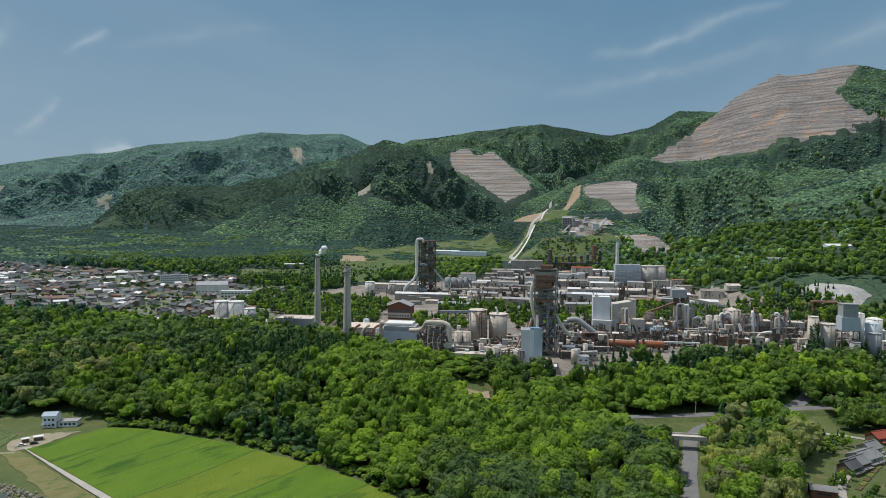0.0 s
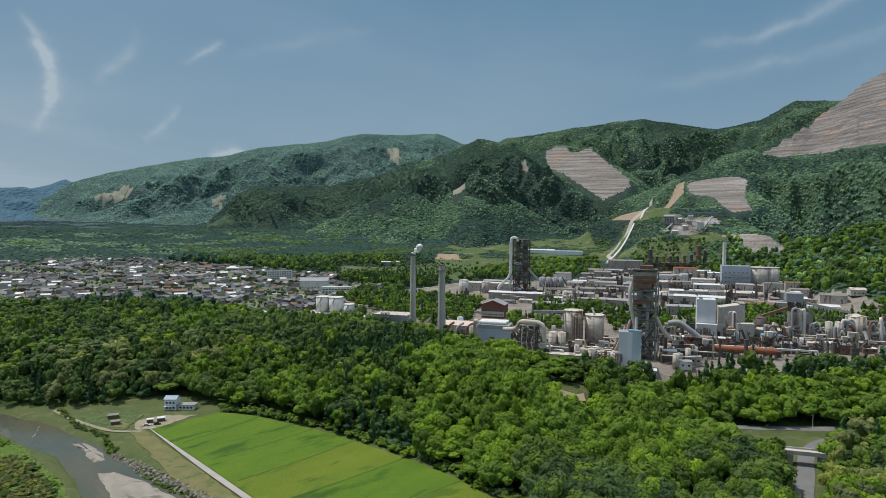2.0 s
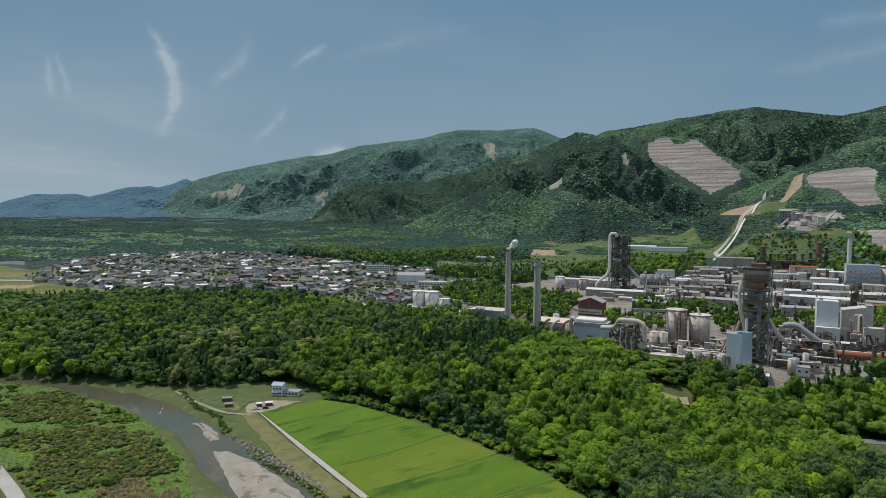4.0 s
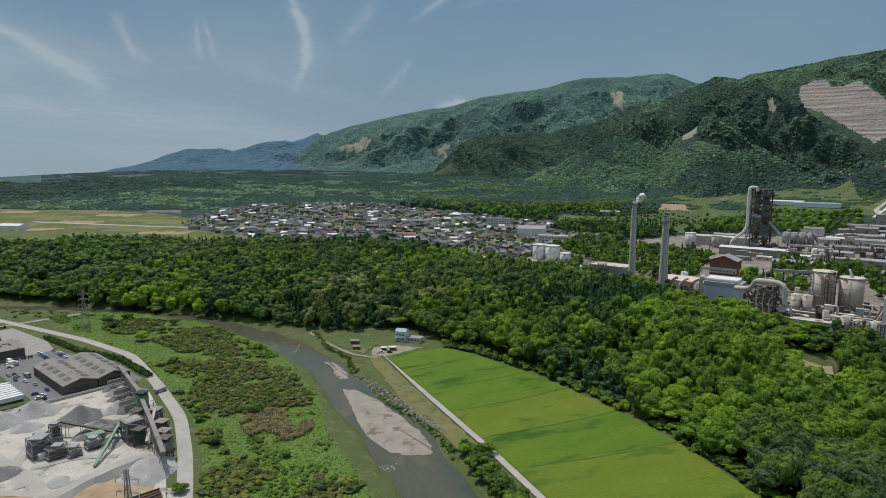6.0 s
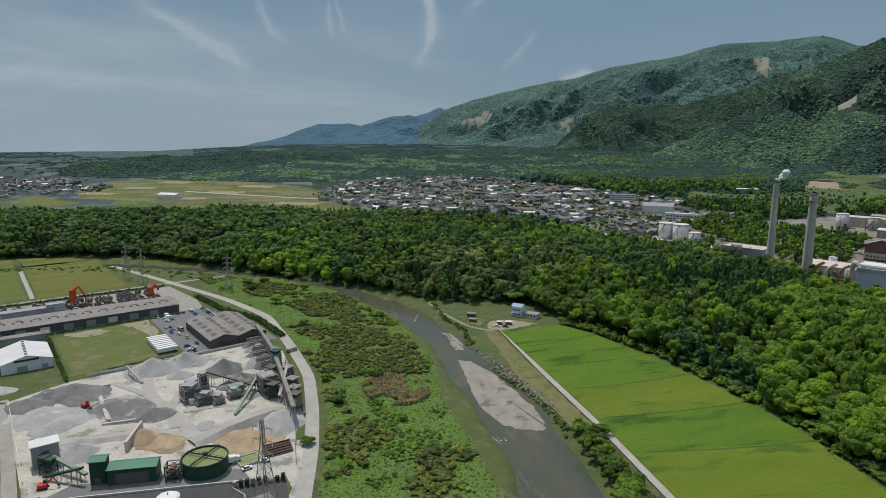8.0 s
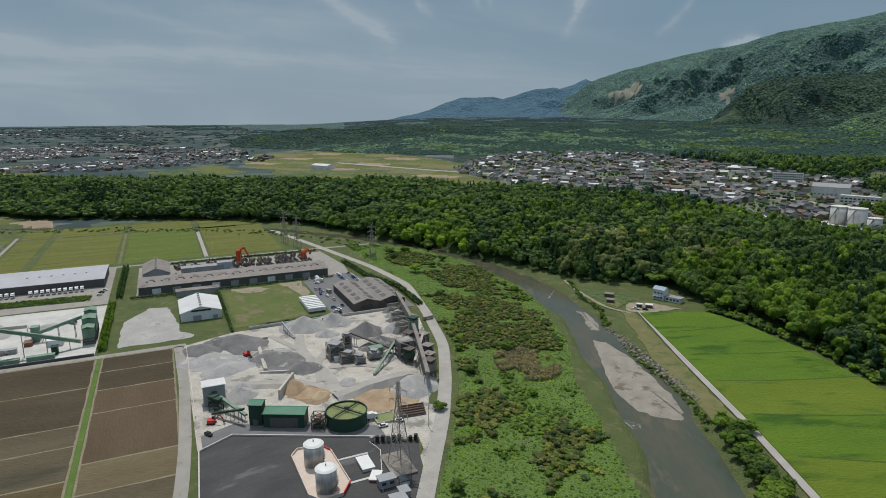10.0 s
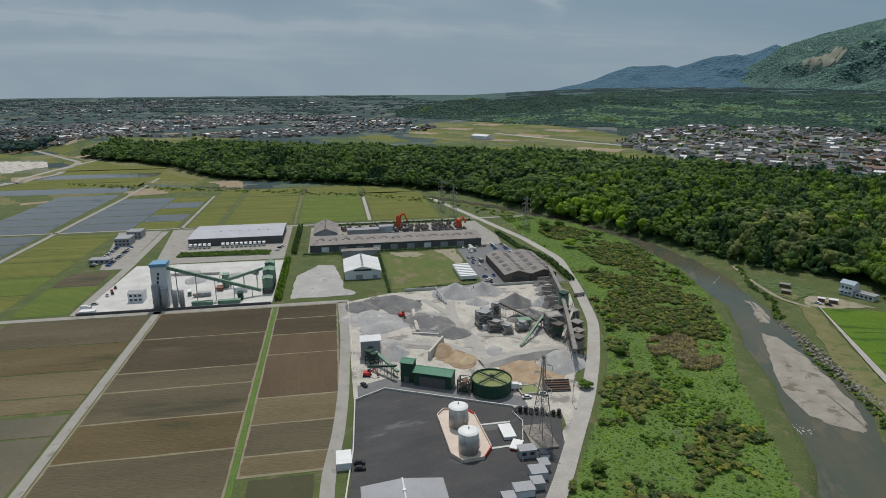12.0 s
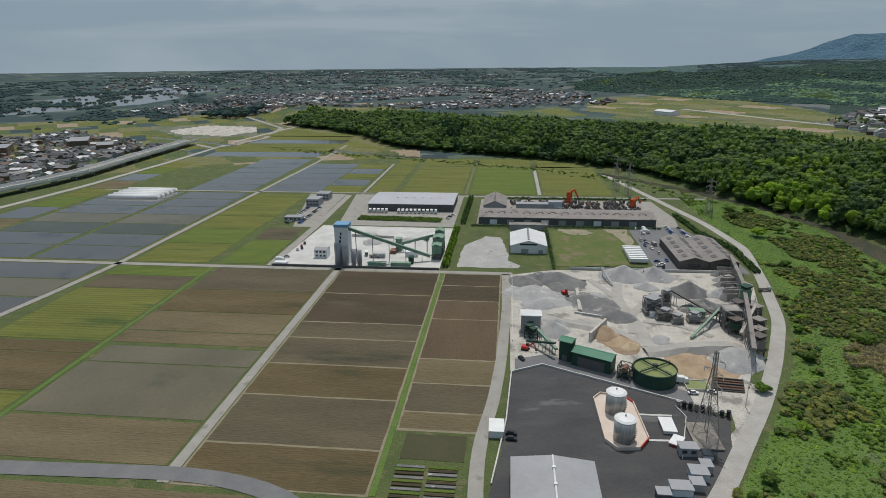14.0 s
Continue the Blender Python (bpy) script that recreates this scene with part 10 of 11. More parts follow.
def town():
    g = np.random.default_rng(12)
    kinds = [house_kind(5.5, 3.8, 5.2, 2.2, "wall_cream", "roof_tile_dark", "two-storey house with dark grey tiled roof"), house_kind(7, 4.2, 3.4, 2.4, "wall_wood", "roof_tile_dark", "low wooden house with dark tiled roof"),
             house_kind(5, 4, 5.4, 2.0, "wall_cream", "roof_tile_light", "two-storey house with pale grey roof"), house_kind(6, 4, 4.8, 2.0, "wall_cream", "roof_tile_brown", "house with brown tiled roof"),
             house_kind(8, 5, 4.5, 1.4, "panel_white", "roof_white", "small white workshop with pale metal roof"), house_kind(6.5, 4.5, 5.2, 2.2, "wall_wood", "roof_tile_light", "wooden house with weathered grey roof")]
    x, y = scatter(TOWN, 17.0, 77, 0.9)
    ok = np.ones(len(x), bool)
    for poly in MEADOWS:
        ok &= ~inside(x, y, poly) | (g.random(len(x)) < 0.05)
    for line, gap in (([(-1250, 640), (-900, 720), (-614, 846), (-462, 826), (-347, 826), (-211, 749)], 16), ([(-240, 640), (-420, 760), (-600, 980), (-700, 1200)], 6), ([(-1100, 560), (-800, 900), (-620, 1200)], 6)):
        ok &= to_line(x, y, line)[0] > gap
    for px, py, r in ((-444, 1009, 40), (-333, 884, 38), (-291, 859, 30), (-240, 680, 34), (-200, 700, 26), (-560, 700, 0)):
        ok &= np.hypot(x - px, y - py) > r
    ok &= vnoise(x, y, 60, 6) * 0.65 + vnoise(x, y, 24, 7) * 0.35 > 0.36
    x, y = x[ok], y[ok]
    street = np.where(vnoise(x, y, 120, 4) > 0.5, 24.0, -34.0) + 90 * (g.random(len(x)) < 0.3) + g.uniform(-7, 7, len(x))
    which = g.choice(len(kinds), len(x), p=[0.30, 0.16, 0.2, 0.10, 0.08, 0.16])
    order = np.argsort(np.hypot(x, y))
    used = set()
    for i in order[:150]:
        k = int(which[i])
        m = pose(x[i], y[i], ground_at(x[i], y[i]) - 0.1, 0, 0, street[i])
        if k in used:
            copy_thing(kinds[k], m)
        else:
            used.add(k); kinds[k].matrix_basis = m
    rest = order[150:]
    far_x, far_y = [x[rest]], [y[rest]]
    ang = [street[rest]]
    for poly, gap, keep in (([(-1159, -656), (-1278, -587), (-1120, -424), (-1013, -320), (-871, -400), (-736, -435), (-700, -600), (-900, -760)], 17, 0.85), ([(-640, -470), (-700, -405), (-800, -362), (-985, -352), (-1040, -450), (-900, -520)], 19, 0.9), ([(-1655, -658), (-1480, -430), (-1560, -330), (-1600, -120), (-1369, 200), (-1330, 330), (-1900, 350), (-2350, 0), (-2100, -500), (-1800, -640)], 17.5, 0.85),
                            ([(-1948, -25), (-1460, 355), (-1400, 560), (-1700, 650), (-2400, 500), (-2600, 0)], 18.5, 0.75), ([(-2600, -600), (-2400, 300), (-3900, 900), (-4600, -300), (-3800, -1400), (-2600, -1200)], 37, 0.6)):
        a, b = scatter(poly, gap, int(gap * 6), keep)
        patch = vnoise(a, b, 160, 31) * 0.7 + vnoise(a, b, 55, 32) * 0.3 > (0.24 if gap in (17, 19) else 0.36 if gap < 20 else 0.46)
        far_x.append(a[patch]); far_y.append(b[patch]); ang.append(g.uniform(-20, 20, patch.sum()) + 90 * (g.random(patch.sum()) < 0.3))
    X, Y, A = np.concatenate(far_x), np.concatenate(far_y), np.concatenate(ang)
    V, Q, M = [], [], []
    mats = ["wall_cream", "wall_wood", "panel_white", *HOUSE_ROOFS]
    Z = ground_z(X, Y)
    for i in range(len(X)):
        big = 1.0 + (g.random() < 0.05) * 1.2
        v, fw, fr = house_arrays(g.uniform(4, 7.5) * big, g.uniform(3.2, 4.8) * big, g.uniform(3, 5.8), g.uniform(1.4, 2.4))
        v = np.array(v)
        c, s = math.cos(radians(A[i])), math.sin(radians(A[i]))
        n = 22 * i
        V.append(np.stack([v[:, 0] * c - v[:, 1] * s + X[i], v[:, 0] * s + v[:, 1] * c + Y[i], v[:, 2] + Z[i] - 0.2], 1))
        wm, rm = g.choice([0, 0, 1, 2]), 3 + int(g.integers(0, len(HOUSE_ROOFS)))
        for f in fw:
            Q.append([n + k for k in f]); M.append(wm)
        for f in fr:
            Q.append([n + k for k in f]); M.append(rm)
    Q = np.array(Q); M = np.array(M)
    tri = np.concatenate([Q[:, [0, 1, 2]], Q[:, [0, 2, 3]]]); mm = np.concatenate([M, M])
    good = (tri[:, 0] != tri[:, 1]) & (tri[:, 1] != tri[:, 2]) & (tri[:, 0] != tri[:, 2])
    me = big_mesh("town_houses", np.concatenate(V), tri[good], mats, mm[good])
    tagged(new("town_houses", me), "closely set tiled houses of the distant towns", "houses", kind="stuff")
    tx, ty = scatter(TOWN, 13.0, 78, 0.75)
    k = (vnoise(tx, ty, 60, 6) * 0.65 + vnoise(tx, ty, 24, 7) * 0.35 < 0.38) | (g.random(len(tx)) < 0.10)
    tx, ty = tx[k], ty[k]
    plant_stuff("garden_trees", tx, ty, g.uniform(2, 5, len(tx)), g.uniform(2.0, 4.5, len(tx)), ROUND_FAR, g.choice([1, 2, 2, 4], len(tx)), LEAVES, "garden trees between town houses", "trees", seed=9)


town()


def tall_block(name, x, y, w, d, h, rows, cols, walls, roof, label, turn):
    t = thing(name, x, y, turn, label, "building"); block(t, w, d, h, walls, roof, 0.6)
    window_rows(t, -w / 2 + 1, w / 2 - 1, -d / 2, 1.4, cols, rows, 3.6, w / cols * 0.62, 1.7); window_rows(t, -d / 2 + 1, d / 2 - 1, w / 2, 1.4, 3, rows, 3.6, 1.6, 1.7, "y", 1)
    return t


tall_block("school_building", -444, 1009, 42, 12, 14, 4, 14, "tank_white", "roof_grey", "long pale four-storey school building with window rows", 22)
t = thing("factory_hall", -333, 884, 14, "large pale factory hall with grey-green roof", "hall"); hall(t, 42, 24, 14, 4, "tank_white", "roof_grey", "x"); window_rows(t, -19, 19, -12, 4, 8)
tall_block("factory_office", -288, 852, 42, 12, 9, 2, 9, "tank_white", "roof_white", "white two-storey factory office", 10)
for x, y, r, h in ((-250, 690, 8, 18), (-233, 688, 8.4, 18), (-211, 668, 6, 13)):
    t = thing("storage_silo", x, y, 0, "broad white storage tank with outside stair", "tank", "white town tanks"); silo(t, r, h, "tank_white", "flat", rings=1)
    bm = B(); bar(bm, (-r - 0.5, -r * 0.6, 0), (r * 0.2, -r - 0.8, h), 0.9); part("stair", bm, "steel", t)
pad("tank_yard", [(-272, 676), (-262, 708), (-200, 690), (-190, 660), (-170, 655), (-178, 640), (-215, 650)], "concrete_yard", 0.3, "bright concrete tank yard", "yard")
t = thing("farm_store", -319, 1309, 12, "grey flat-roofed store above the terrace", "store"); hall(t, 40, 14, 9, 1, "panel_grey", "roof_white", "x"); part("opening", box(B(), 4, 14, -7.2, -7.0, 0, 5), "panel_dark", t)
road([(-1250, 640), (-900, 720), (-614, 846), (-462, 830), (-347, 828), (-211, 749)], 13, "road_pale", 0.3, "gravel railway bed with sidings")
for k in range(16):
    f = k / 15
    x, y = -600 + 255 * f, 846 - 18 * f
    t = thing("freight_wagon", x, y, -4, "dark cylindrical freight wagon in a line", "wagon", "freight train"); part("tank", tube(B(), (-6.5, 0, 2.4), (6.5, 0, 2.4), 1.5, n=12), "paint_black" if k % 3 else "steel_rust", t); part("underframe", box(B(), -7, 7, -1.2, 1.2, 0.6, 1.0), "steel_dark", t)
    w = part("wheel", tube(B(), (-5, -1.1, 0.5), (-5, -0.9, 0.5), 0.5, n=10), "steel_dark", t); again(w, (10, 0, 0), (0, 2.0, 0), (10, 2.0, 0))
road([(-240, 640), (-420, 760), (-600, 980), (-700, 1200)], 6, "road_asphalt", 0.3, "grey town street"); road([(-1100, 560), (-800, 900), (-620, 1200)], 6, "road_asphalt", 0.3, "grey town street")
t = thing("blue_roof_farm", -1155, 560, 20, "white farm hall with blue roof in meadows", "hall"); hall(t, 44, 22, 7, 3, "panel_white", "roof_white", "x")

# ---- elevated road and greenhouse beyond the paddies -------------------------------------------------
def viaduct():
    t = thing("viaduct", -664, -386, 0, "pale elevated road on concrete piers", "viaduct")
    pts = [(-560, -430), (-664, -386), (-708, -366), (-763, -348), (-830, -338), (-899, -328), (-975, -316), (-1056, -302)]
    o = Vector((-664, -386, 0))
    z = 7.0
    for a, b in zip(pts, pts[1:]):
        p, q = Vector((*a, z)) - o, Vector((*b, z)) - o
        s = Vector((-(q - p).y, (q - p).x, 0)).normalized() * 9.5
        for nm, lo, hi, w0, w1, m in (("deck", -1.8, 0, -1, 1, "concrete"), ("roadway", 0.0, 0.12, -0.9, -0.06, "road_pale"), ("roadway", 0.0, 0.12, 0.06, 0.9, "road_grey"), ("median", 0, 1.0, -0.04, 0.04, "concrete_yard"), ("barrier", 0, 2.6, 0.95, 1, "paint_white"), ("barrier", 0, 2.6, -1, -0.95, "paint_white")):
            bm = B()
            v = [bm.verts.new(c) for dz in (lo, hi) for c in (p + s * w0 + Vector((0, 0, dz)), q + s * w0 + Vector((0, 0, dz)), q + s * w1 + Vector((0, 0, dz)), p + s * w1 + Vector((0, 0, dz)))]
            for f in ((3, 2, 1, 0), (4, 5, 6, 7), (0, 1, 5, 4), (1, 2, 6, 5), (2, 3, 7, 6), (3, 0, 4, 7)):
                bm.faces.new([v[i] for i in f])
            bmesh.ops.recalc_face_normals(bm, faces=bm.faces)
            part(nm, bm, m, t)
        n = max(1, int((q - p).length / 28))
        for k in range(n):
            c = p.lerp(q, (k + 0.5) / n)
            part("pier", box(B(), c.x - 1, c.x + 1, c.y - 3, c.y + 3, -0.5, z - 1.4), "concrete", t)


viaduct()
road([(-1056, -302), (-1000, -255), (-1110, -196), (-1286, -190), (-1536, -300), (-1849, -455)], 10, "road_grey", 0.5, "grey main road winding through the plain")
for k in range(5):
    t = thing("greenhouse", -668 + 8.3 * k, -238 - 1.8 * k, -12, "long white plastic tunnel greenhouse", "greenhouse", "tunnel greenhouses")
    bm = B(); prof = [(3.8 * math.cos(radians(a)), 3.4 * math.sin(radians(a))) for a in range(0, 181, 20)]
    r = [[bm.verts.new((x, y, z)) for x, z in prof] for y in (-26, 26)]
    for j in range(len(prof) - 1):
        bm.faces.new((r[0][j], r[0][j + 1], r[1][j + 1], r[1][j]))
    bm.faces.new(r[0][::-1]); bm.faces.new(r[1]); part("cover", bm, "paint_white", t, smooth_shade=True); part("end_frame", box(B(), -1, 1, -26.2, -26.0, 0, 2.2), "steel", t)
for x, y, w, d, h in ((-900, -560, 30, 16, 22), (-940, -600, 24, 14, 26), (-985, -560, 60, 26, 12), (-1060, -480, 70, 30, 12), (-1010, -420, 50, 24, 10)):
    tall_block("town_block", x, y, w, d, h, int(h / 4), int(w / 4), "concrete" if h > 15 else "wall_wood", "roof_grey", "plain concrete town block with window rows" if h > 15 else "wide dark-walled works block", 20)
fx, fy = scatter([(-1100, -900), (-1250, -560), (-2600, -250), (-1900, 700), (-2600, 1200), (-4600, 1500), (-4700, -900), (-3000, -1900)], 15, 5, 0.9)
patches = vnoise(fx, fy, 300, 44) * 0.5 + vnoise(fx, fy, 95, 45) * 0.3 + vnoise(fx * 0.5 + fy * 0.2, fy * 1.6, 60, 46) * 0.2
k = (patches > 0.545) | (patches > 0.40) & (patches < 0.412)
fx, fy = fx[k], fy[k]
wide = np.random.default_rng(8).uniform(5.0, 10.0, len(fx))
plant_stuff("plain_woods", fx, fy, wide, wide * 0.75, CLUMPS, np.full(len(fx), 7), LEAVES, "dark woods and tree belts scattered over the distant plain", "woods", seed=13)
fx, fy = scatter([(-1560, -420), (-1480, -320), (-1650, -280), (-1720, -400)], 14, 6)
plant_stuff("plain_woods", fx, fy, np.full(len(fx), 10.0), np.full(len(fx), 9.0), ROUND_FAR, np.full(len(fx), 7), LEAVES, "dark wood clump beside the main road", "woods", seed=14)


# ---- lane, bridge and houses below the terrace ------------------------------------------------------
road([(90, 190), (104, 240), (117, 282), (128, 312), (140, 338), (144, 352), (152, 368), (164, 384), (180, 394), (200, 402), (225, 412), (250, 425), (275, 448), (330, 470)], 8.0, "road_asphalt", 0.25, "grey two-lane road passing under a bridge")
def raised_road(line, top, base, h, label):
    """A road on a low grassed bank."""
    pts = [Vector(p) for p in line]
    bm, rows = B(), []
    for i, c in enumerate(pts):
        d = (pts[min(i + 1, len(pts) - 1)] - pts[max(i - 1, 0)]).normalized()
        s = Vector((-d.y, d.x))
        rows.append([bm.verts.new((*(c + s * o), z)) for o, z in ((-base, ground_at(*(c - s * base)) - 0.3), (-top, ground_at(*c) + h), (top, ground_at(*c) + h), (base, ground_at(*(c + s * base)) - 0.3))])
    for p, q in zip(rows, rows[1:]):
        for k in range(3):
            bm.faces.new((p[k], p[k + 1], q[k + 1], q[k]))
    bmesh.ops.recalc_face_normals(bm, faces=bm.faces)
    tagged(part("road_bank", bm, "meadow"), "grassed bank below the bypass road", "bank", kind="structure")


BYPASS = [(60, 395), (95, 397), (130, 400), (160, 403), (190, 407), (220, 412), (252, 417), (290, 421), (330, 425)]
raised_road(BYPASS, 4.6, 9.0, 1.75, "grey road")
road(BYPASS, 7.0, "road_asphalt", 2.0, "grey bypass road along the wooded terrace foot")
t = thing("road_bridge", 143, 348, -8, "low concrete bridge carrying a lane over the road", "bridge", z=0.0)
part("deck", box(B(), -14, 14, -3.2, 3.2, 6.0, 7.2), "concrete", t)
for s in (-3.2, 2.9):
    part("parapet", box(B(), -14, 14, s, s + 0.3, 7.2, 8.2), "concrete", t)
for s in (-9.5, 6.5):
    part("abutment", box(B(), s, s + 3, -3.4, 3.4, -0.3, 6.0), "concrete_dark", t)
t = thing("guard_rail", 205, 400, 22, "white steel guard rail beside the road", "guard rail")
for k in range(8):
    part("post", box(B(), -14 + 4 * k, -13.85 + 4 * k, -4.6, -4.45, 0, 1.0), "steel", t)
part("rail", box(B(), -14, 15, -4.75, -4.62, 0.55, 0.9), "paint_white", t)
road([(205, 372), (224, 377), (249, 372), (262, 358), (290, 340)], 4.0, "road_grey", 0.3, "narrow lane above the houses"); road([(285, 352), (250, 341), (222, 322), (200, 302), (188, 280)], 3.5, "road_grey", 0.25, "pale lane between gardens")
for k, (x, y, a, s) in enumerate(((221, 322, 28, 1.0), (232, 331, 28, 1.25), (214, 316, 28, 0.8), (244, 344, 28, 0.9), (262, 362, 20, 0.9))):
    hk = house_kind(6.5 * s, 4.4 * s, 3.6, 2.6, "wall_wood" if k % 2 == 0 else "wall_cream", "roof_red" if k == 4 else "roof_tile_light" if k != 2 else "roof_tile_dark", "wooden farmhouse with weathered grey tiled roof" if k != 4 else "small house with red roof behind a farmhouse")
    hk.matrix_basis = pose(x, y, ground_at(x, y), 0, 0, a)
t = thing("red_shed", 182, 287, -18, "dark red wooden shed with pale roof", "shed"); hall(t, 11, 6, 4, 1.4, "brick_red", "roof_tile_light", "x")
part("window", box(B(), -3, 3, -3.1, -3.0, 1.8, 2.8), "glass_dark", t)
for x, y, h in ((260, 386, 13), (172, 292, 12), (236, 328, 11), (196, 300, 9), (252, 470, 14), (170, 405, 11), (190, 398, 10), (120, 402, 10)):
    pole(x, y, h, 30)
for k in range(7):
    x, y = 206 + 5.5 * k, 296 + 5.2 * k
    bm = box(B(), -3, 3, -1.1, 1.1, -0.2, 0.35); o = tagged(part("garden_bed", bm, "crop_olive" if k % 2 else "soil_brown"), "kitchen garden bed between lanes", "garden bed", "garden beds"); o.matrix_basis = pose(x, y, ground_at(x, y) + 0.1, 0, 0, 40)
grove([(196, 330), (204, 340), (214, 352), (224, 366), (250, 364), (236, 350), (215, 336)], 5.5, 301, 0.1, "garden shrubs and small trees by the houses", 0.5)
grove([(190, 290), (200, 292), (212, 304), (205, 310), (192, 300)], 5.5, 302, 0.0, "round garden trees beside the lane", 0.5); grove([(168, 262), (178, 274), (200, 285), (230, 300), (230, 260), (190, 240)], 6, 303, 0.0, "bright shrubs in gardens", 0.5)
# earth bank and boulders below the works
pad("earth_bank", [(-6, 448), (-4, 424), (14, 420), (33, 430), (33, 412), (12, 408), (-12, 430), (-12, 452)], "bare_soil", 0.4, "bare brown earth bank below the works", "bank", z=10)
gg = np.random.default_rng(19)
boulder = None
for k in range(60):
    x, y = 14 + gg.uniform(0, 17), 398 + gg.uniform(0, 9)
    if boulder is None:
        bm = B(); bmesh.ops.create_icosphere(bm, subdivisions=1, radius=1.0)
        for v in bm.verts:
            v.co *= gg.uniform(0.75, 1.2)
        ob = boulder = part("boulder", bm, "stone")
    else:
        ob = new("boulder", boulder.data)
    ob.matrix_basis = pose(x, y, ground_at(x, y) + 1.0, *gg.uniform(0, 360, 3)) @ Matrix.Diagonal((*gg.uniform(0.6, 1.3, 3), 1)); tagged(ob, "grey quarried boulder in a heap", "boulder", "boulders below the works")

# ---- river bank: house, bars, stones, bushes ---------------------------------------------------------
t = thing("riverside_house", -246, 381, 8, "white two-storey house with pale blue-green roof", "house", z=ground_at(-246, 378)); hall(t, 8, 7, 7.5, 1.6, "panel_white", "roof_blue", "x"); window_rows(t, -3.5, 3.5, -3.5, 1.2, 3, 2, 3.2, 1.3, 1.3); part("porch", box(B(), -4, 2, -5.2, -3.5, 2.6, 2.9), "panel_blue", t)
t = thing("riverside_annex", -236, 383, 8, "low white annex with flat grey roof", "house", z=ground_at(-236, 380)); hall(t, 11, 6, 3.2, 0, "panel_white", "roof_grey", "x"); window_rows(t, -5, 5, -3, 1.0, 4)
for x, y, w in ((-262, 345, 5), (-272, 356, 6), (-243, 352, 3.5), (-238, 356, 4.5)):
    t = thing("farm_shed", x, y, 30, "small dark farm shed with pale roof", "shed", "small sheds"); hall(t, w, w * 0.7, 2.3, 0, "wall_wood", "roof_white" if w < 5 else "roof_brown", "x", 0.3)
pad("farm_yard", [(-252, 354), (-247, 364), (-236, 368), (-222, 372), (-232, 345), (-240, 337), (-248, 342)], "farm_dirt", 0.25, "bare trodden farm yard of pale dirt", "yard", worn=1.2)
pad("farm_grass", [(-300, 362), (-270, 372), (-256, 366), (-253, 352), (-250, 336), (-272, 338), (-296, 350)], "hill_meadow", 0.3, "mown olive grass beside the farm yard", "grass", worn=1.5)
pad("farm_garden", [(-262, 350), (-254, 347), (-252, 340), (-262, 340)], "bank_grass", 0.4, "small green garden plot of the river farm", "garden", worn=0.6)
road([(-238, 336), (-248, 330), (-271, 338), (-299, 350), (-322, 364)], 3.0, "farm_dirt", 0.4, "dirt track to the river farm")
pad("dry_verge", [(-245, 334), (-238, 339), (-172, 289), (-112, 244), (-118, 236), (-178, 276)], "bank_grass", 0.3, "dry grass strip between track and river bank", "verge", worn=1.0)
vehicle("black", -236, 349, 20); vehicle("white", -241, 346, 20); vehicle("silver", -112, 351, 20)


def gravel_bar(name, edge, z, label, seed):
    """A low gravel bar: an uneven, gently domed sheet of stones."""
    g = np.random.default_rng(seed)
    p = np.array(edge, float)
    c = p.mean(0)
    n = len(p) * 5
    ring = []
    for k in range(n):
        f = k / 5
        a, b = p[int(f) % len(p)], p[(int(f) + 1) % len(p)]
        ring.append(a + (b - a) * (f % 1) + g.uniform(-0.8, 0.8, 2))
    bm = B()
    rows = [[bm.verts.new((*(c + (q - c) * s), z - 0.8 + h)) for q in ring] for s, h in ((1.0, 0.0), (0.85, 0.7), (0.5, 1.0), (0.02, 1.15))]
    for a, b in zip(rows, rows[1:]):
        for k in range(n):
            bm.faces.new((a[k], a[(k + 1) % n], b[(k + 1) % n], b[k]))
    tagged(part(name, bm, "river_gravel", None, "", True), label, "gravel bar", kind="structure")


gravel_bar("gravel_bar", [(-226, 281), (-219, 285), (-200, 279), (-179, 268), (-153, 253), (-138, 240), (-134, 233), (-142, 227), (-152, 225), (-170, 233), (-189, 247), (-208, 266)], -1.55, "pale gravel bar in the river", 1)
gravel_bar("gravel_bar", [(-269, 317), (-262, 319), (-242, 307), (-232, 297), (-237, 293), (-250, 304)], -1.6, "small pale gravel bar upstream", 2)
gravel_bar("gravel_bar", [(-322, 322), (-312, 318), (-296, 306), (-280, 293), (-284, 289), (-304, 304)], -2.2, "brownish gravel edge of the river", 3)
gravel_bar("gravel_bar", [(-345, 365), (-336, 362), (-322, 351), (-318, 346), (-330, 350), (-342, 359)], -2.2, "small grassy gravel edge below the wood", 4)


def riffle(line, w, label, caps=220):
    """Broken white water: many small foam caps."""
    g = np.random.default_rng(7)
    bm = B()
    for k in range(caps):
        i = g.integers(0, len(line) - 1); f = g.random()
        a, b = line[i], line[i + 1]
        x, y = a[0] + (b[0] - a[0]) * f + g.normal() * w, a[1] + (b[1] - a[1]) * f + g.normal() * w
        l, h, t = g.uniform(0.12, 0.5), g.uniform(0.03, 0.08), g.uniform(-0.5, 0.5)
        v = [bm.verts.new((x + math.cos(t + q) * l * s, y + math.sin(t + q) * l * s, -2.2 + z)) for q, s, z in ((0, 1, 0.01), (1.9, 0.35, 0.01), (3.14, 1, 0.01), (4.6, 0.35, 0.01))] + [bm.verts.new((x, y, -2.2 + h))]
        for j in range(4):
            bm.faces.new((v[j], v[(j + 1) % 4], v[4]))
    tagged(part("riffle", bm, "paint_white"), label, "white water", kind="stuff")


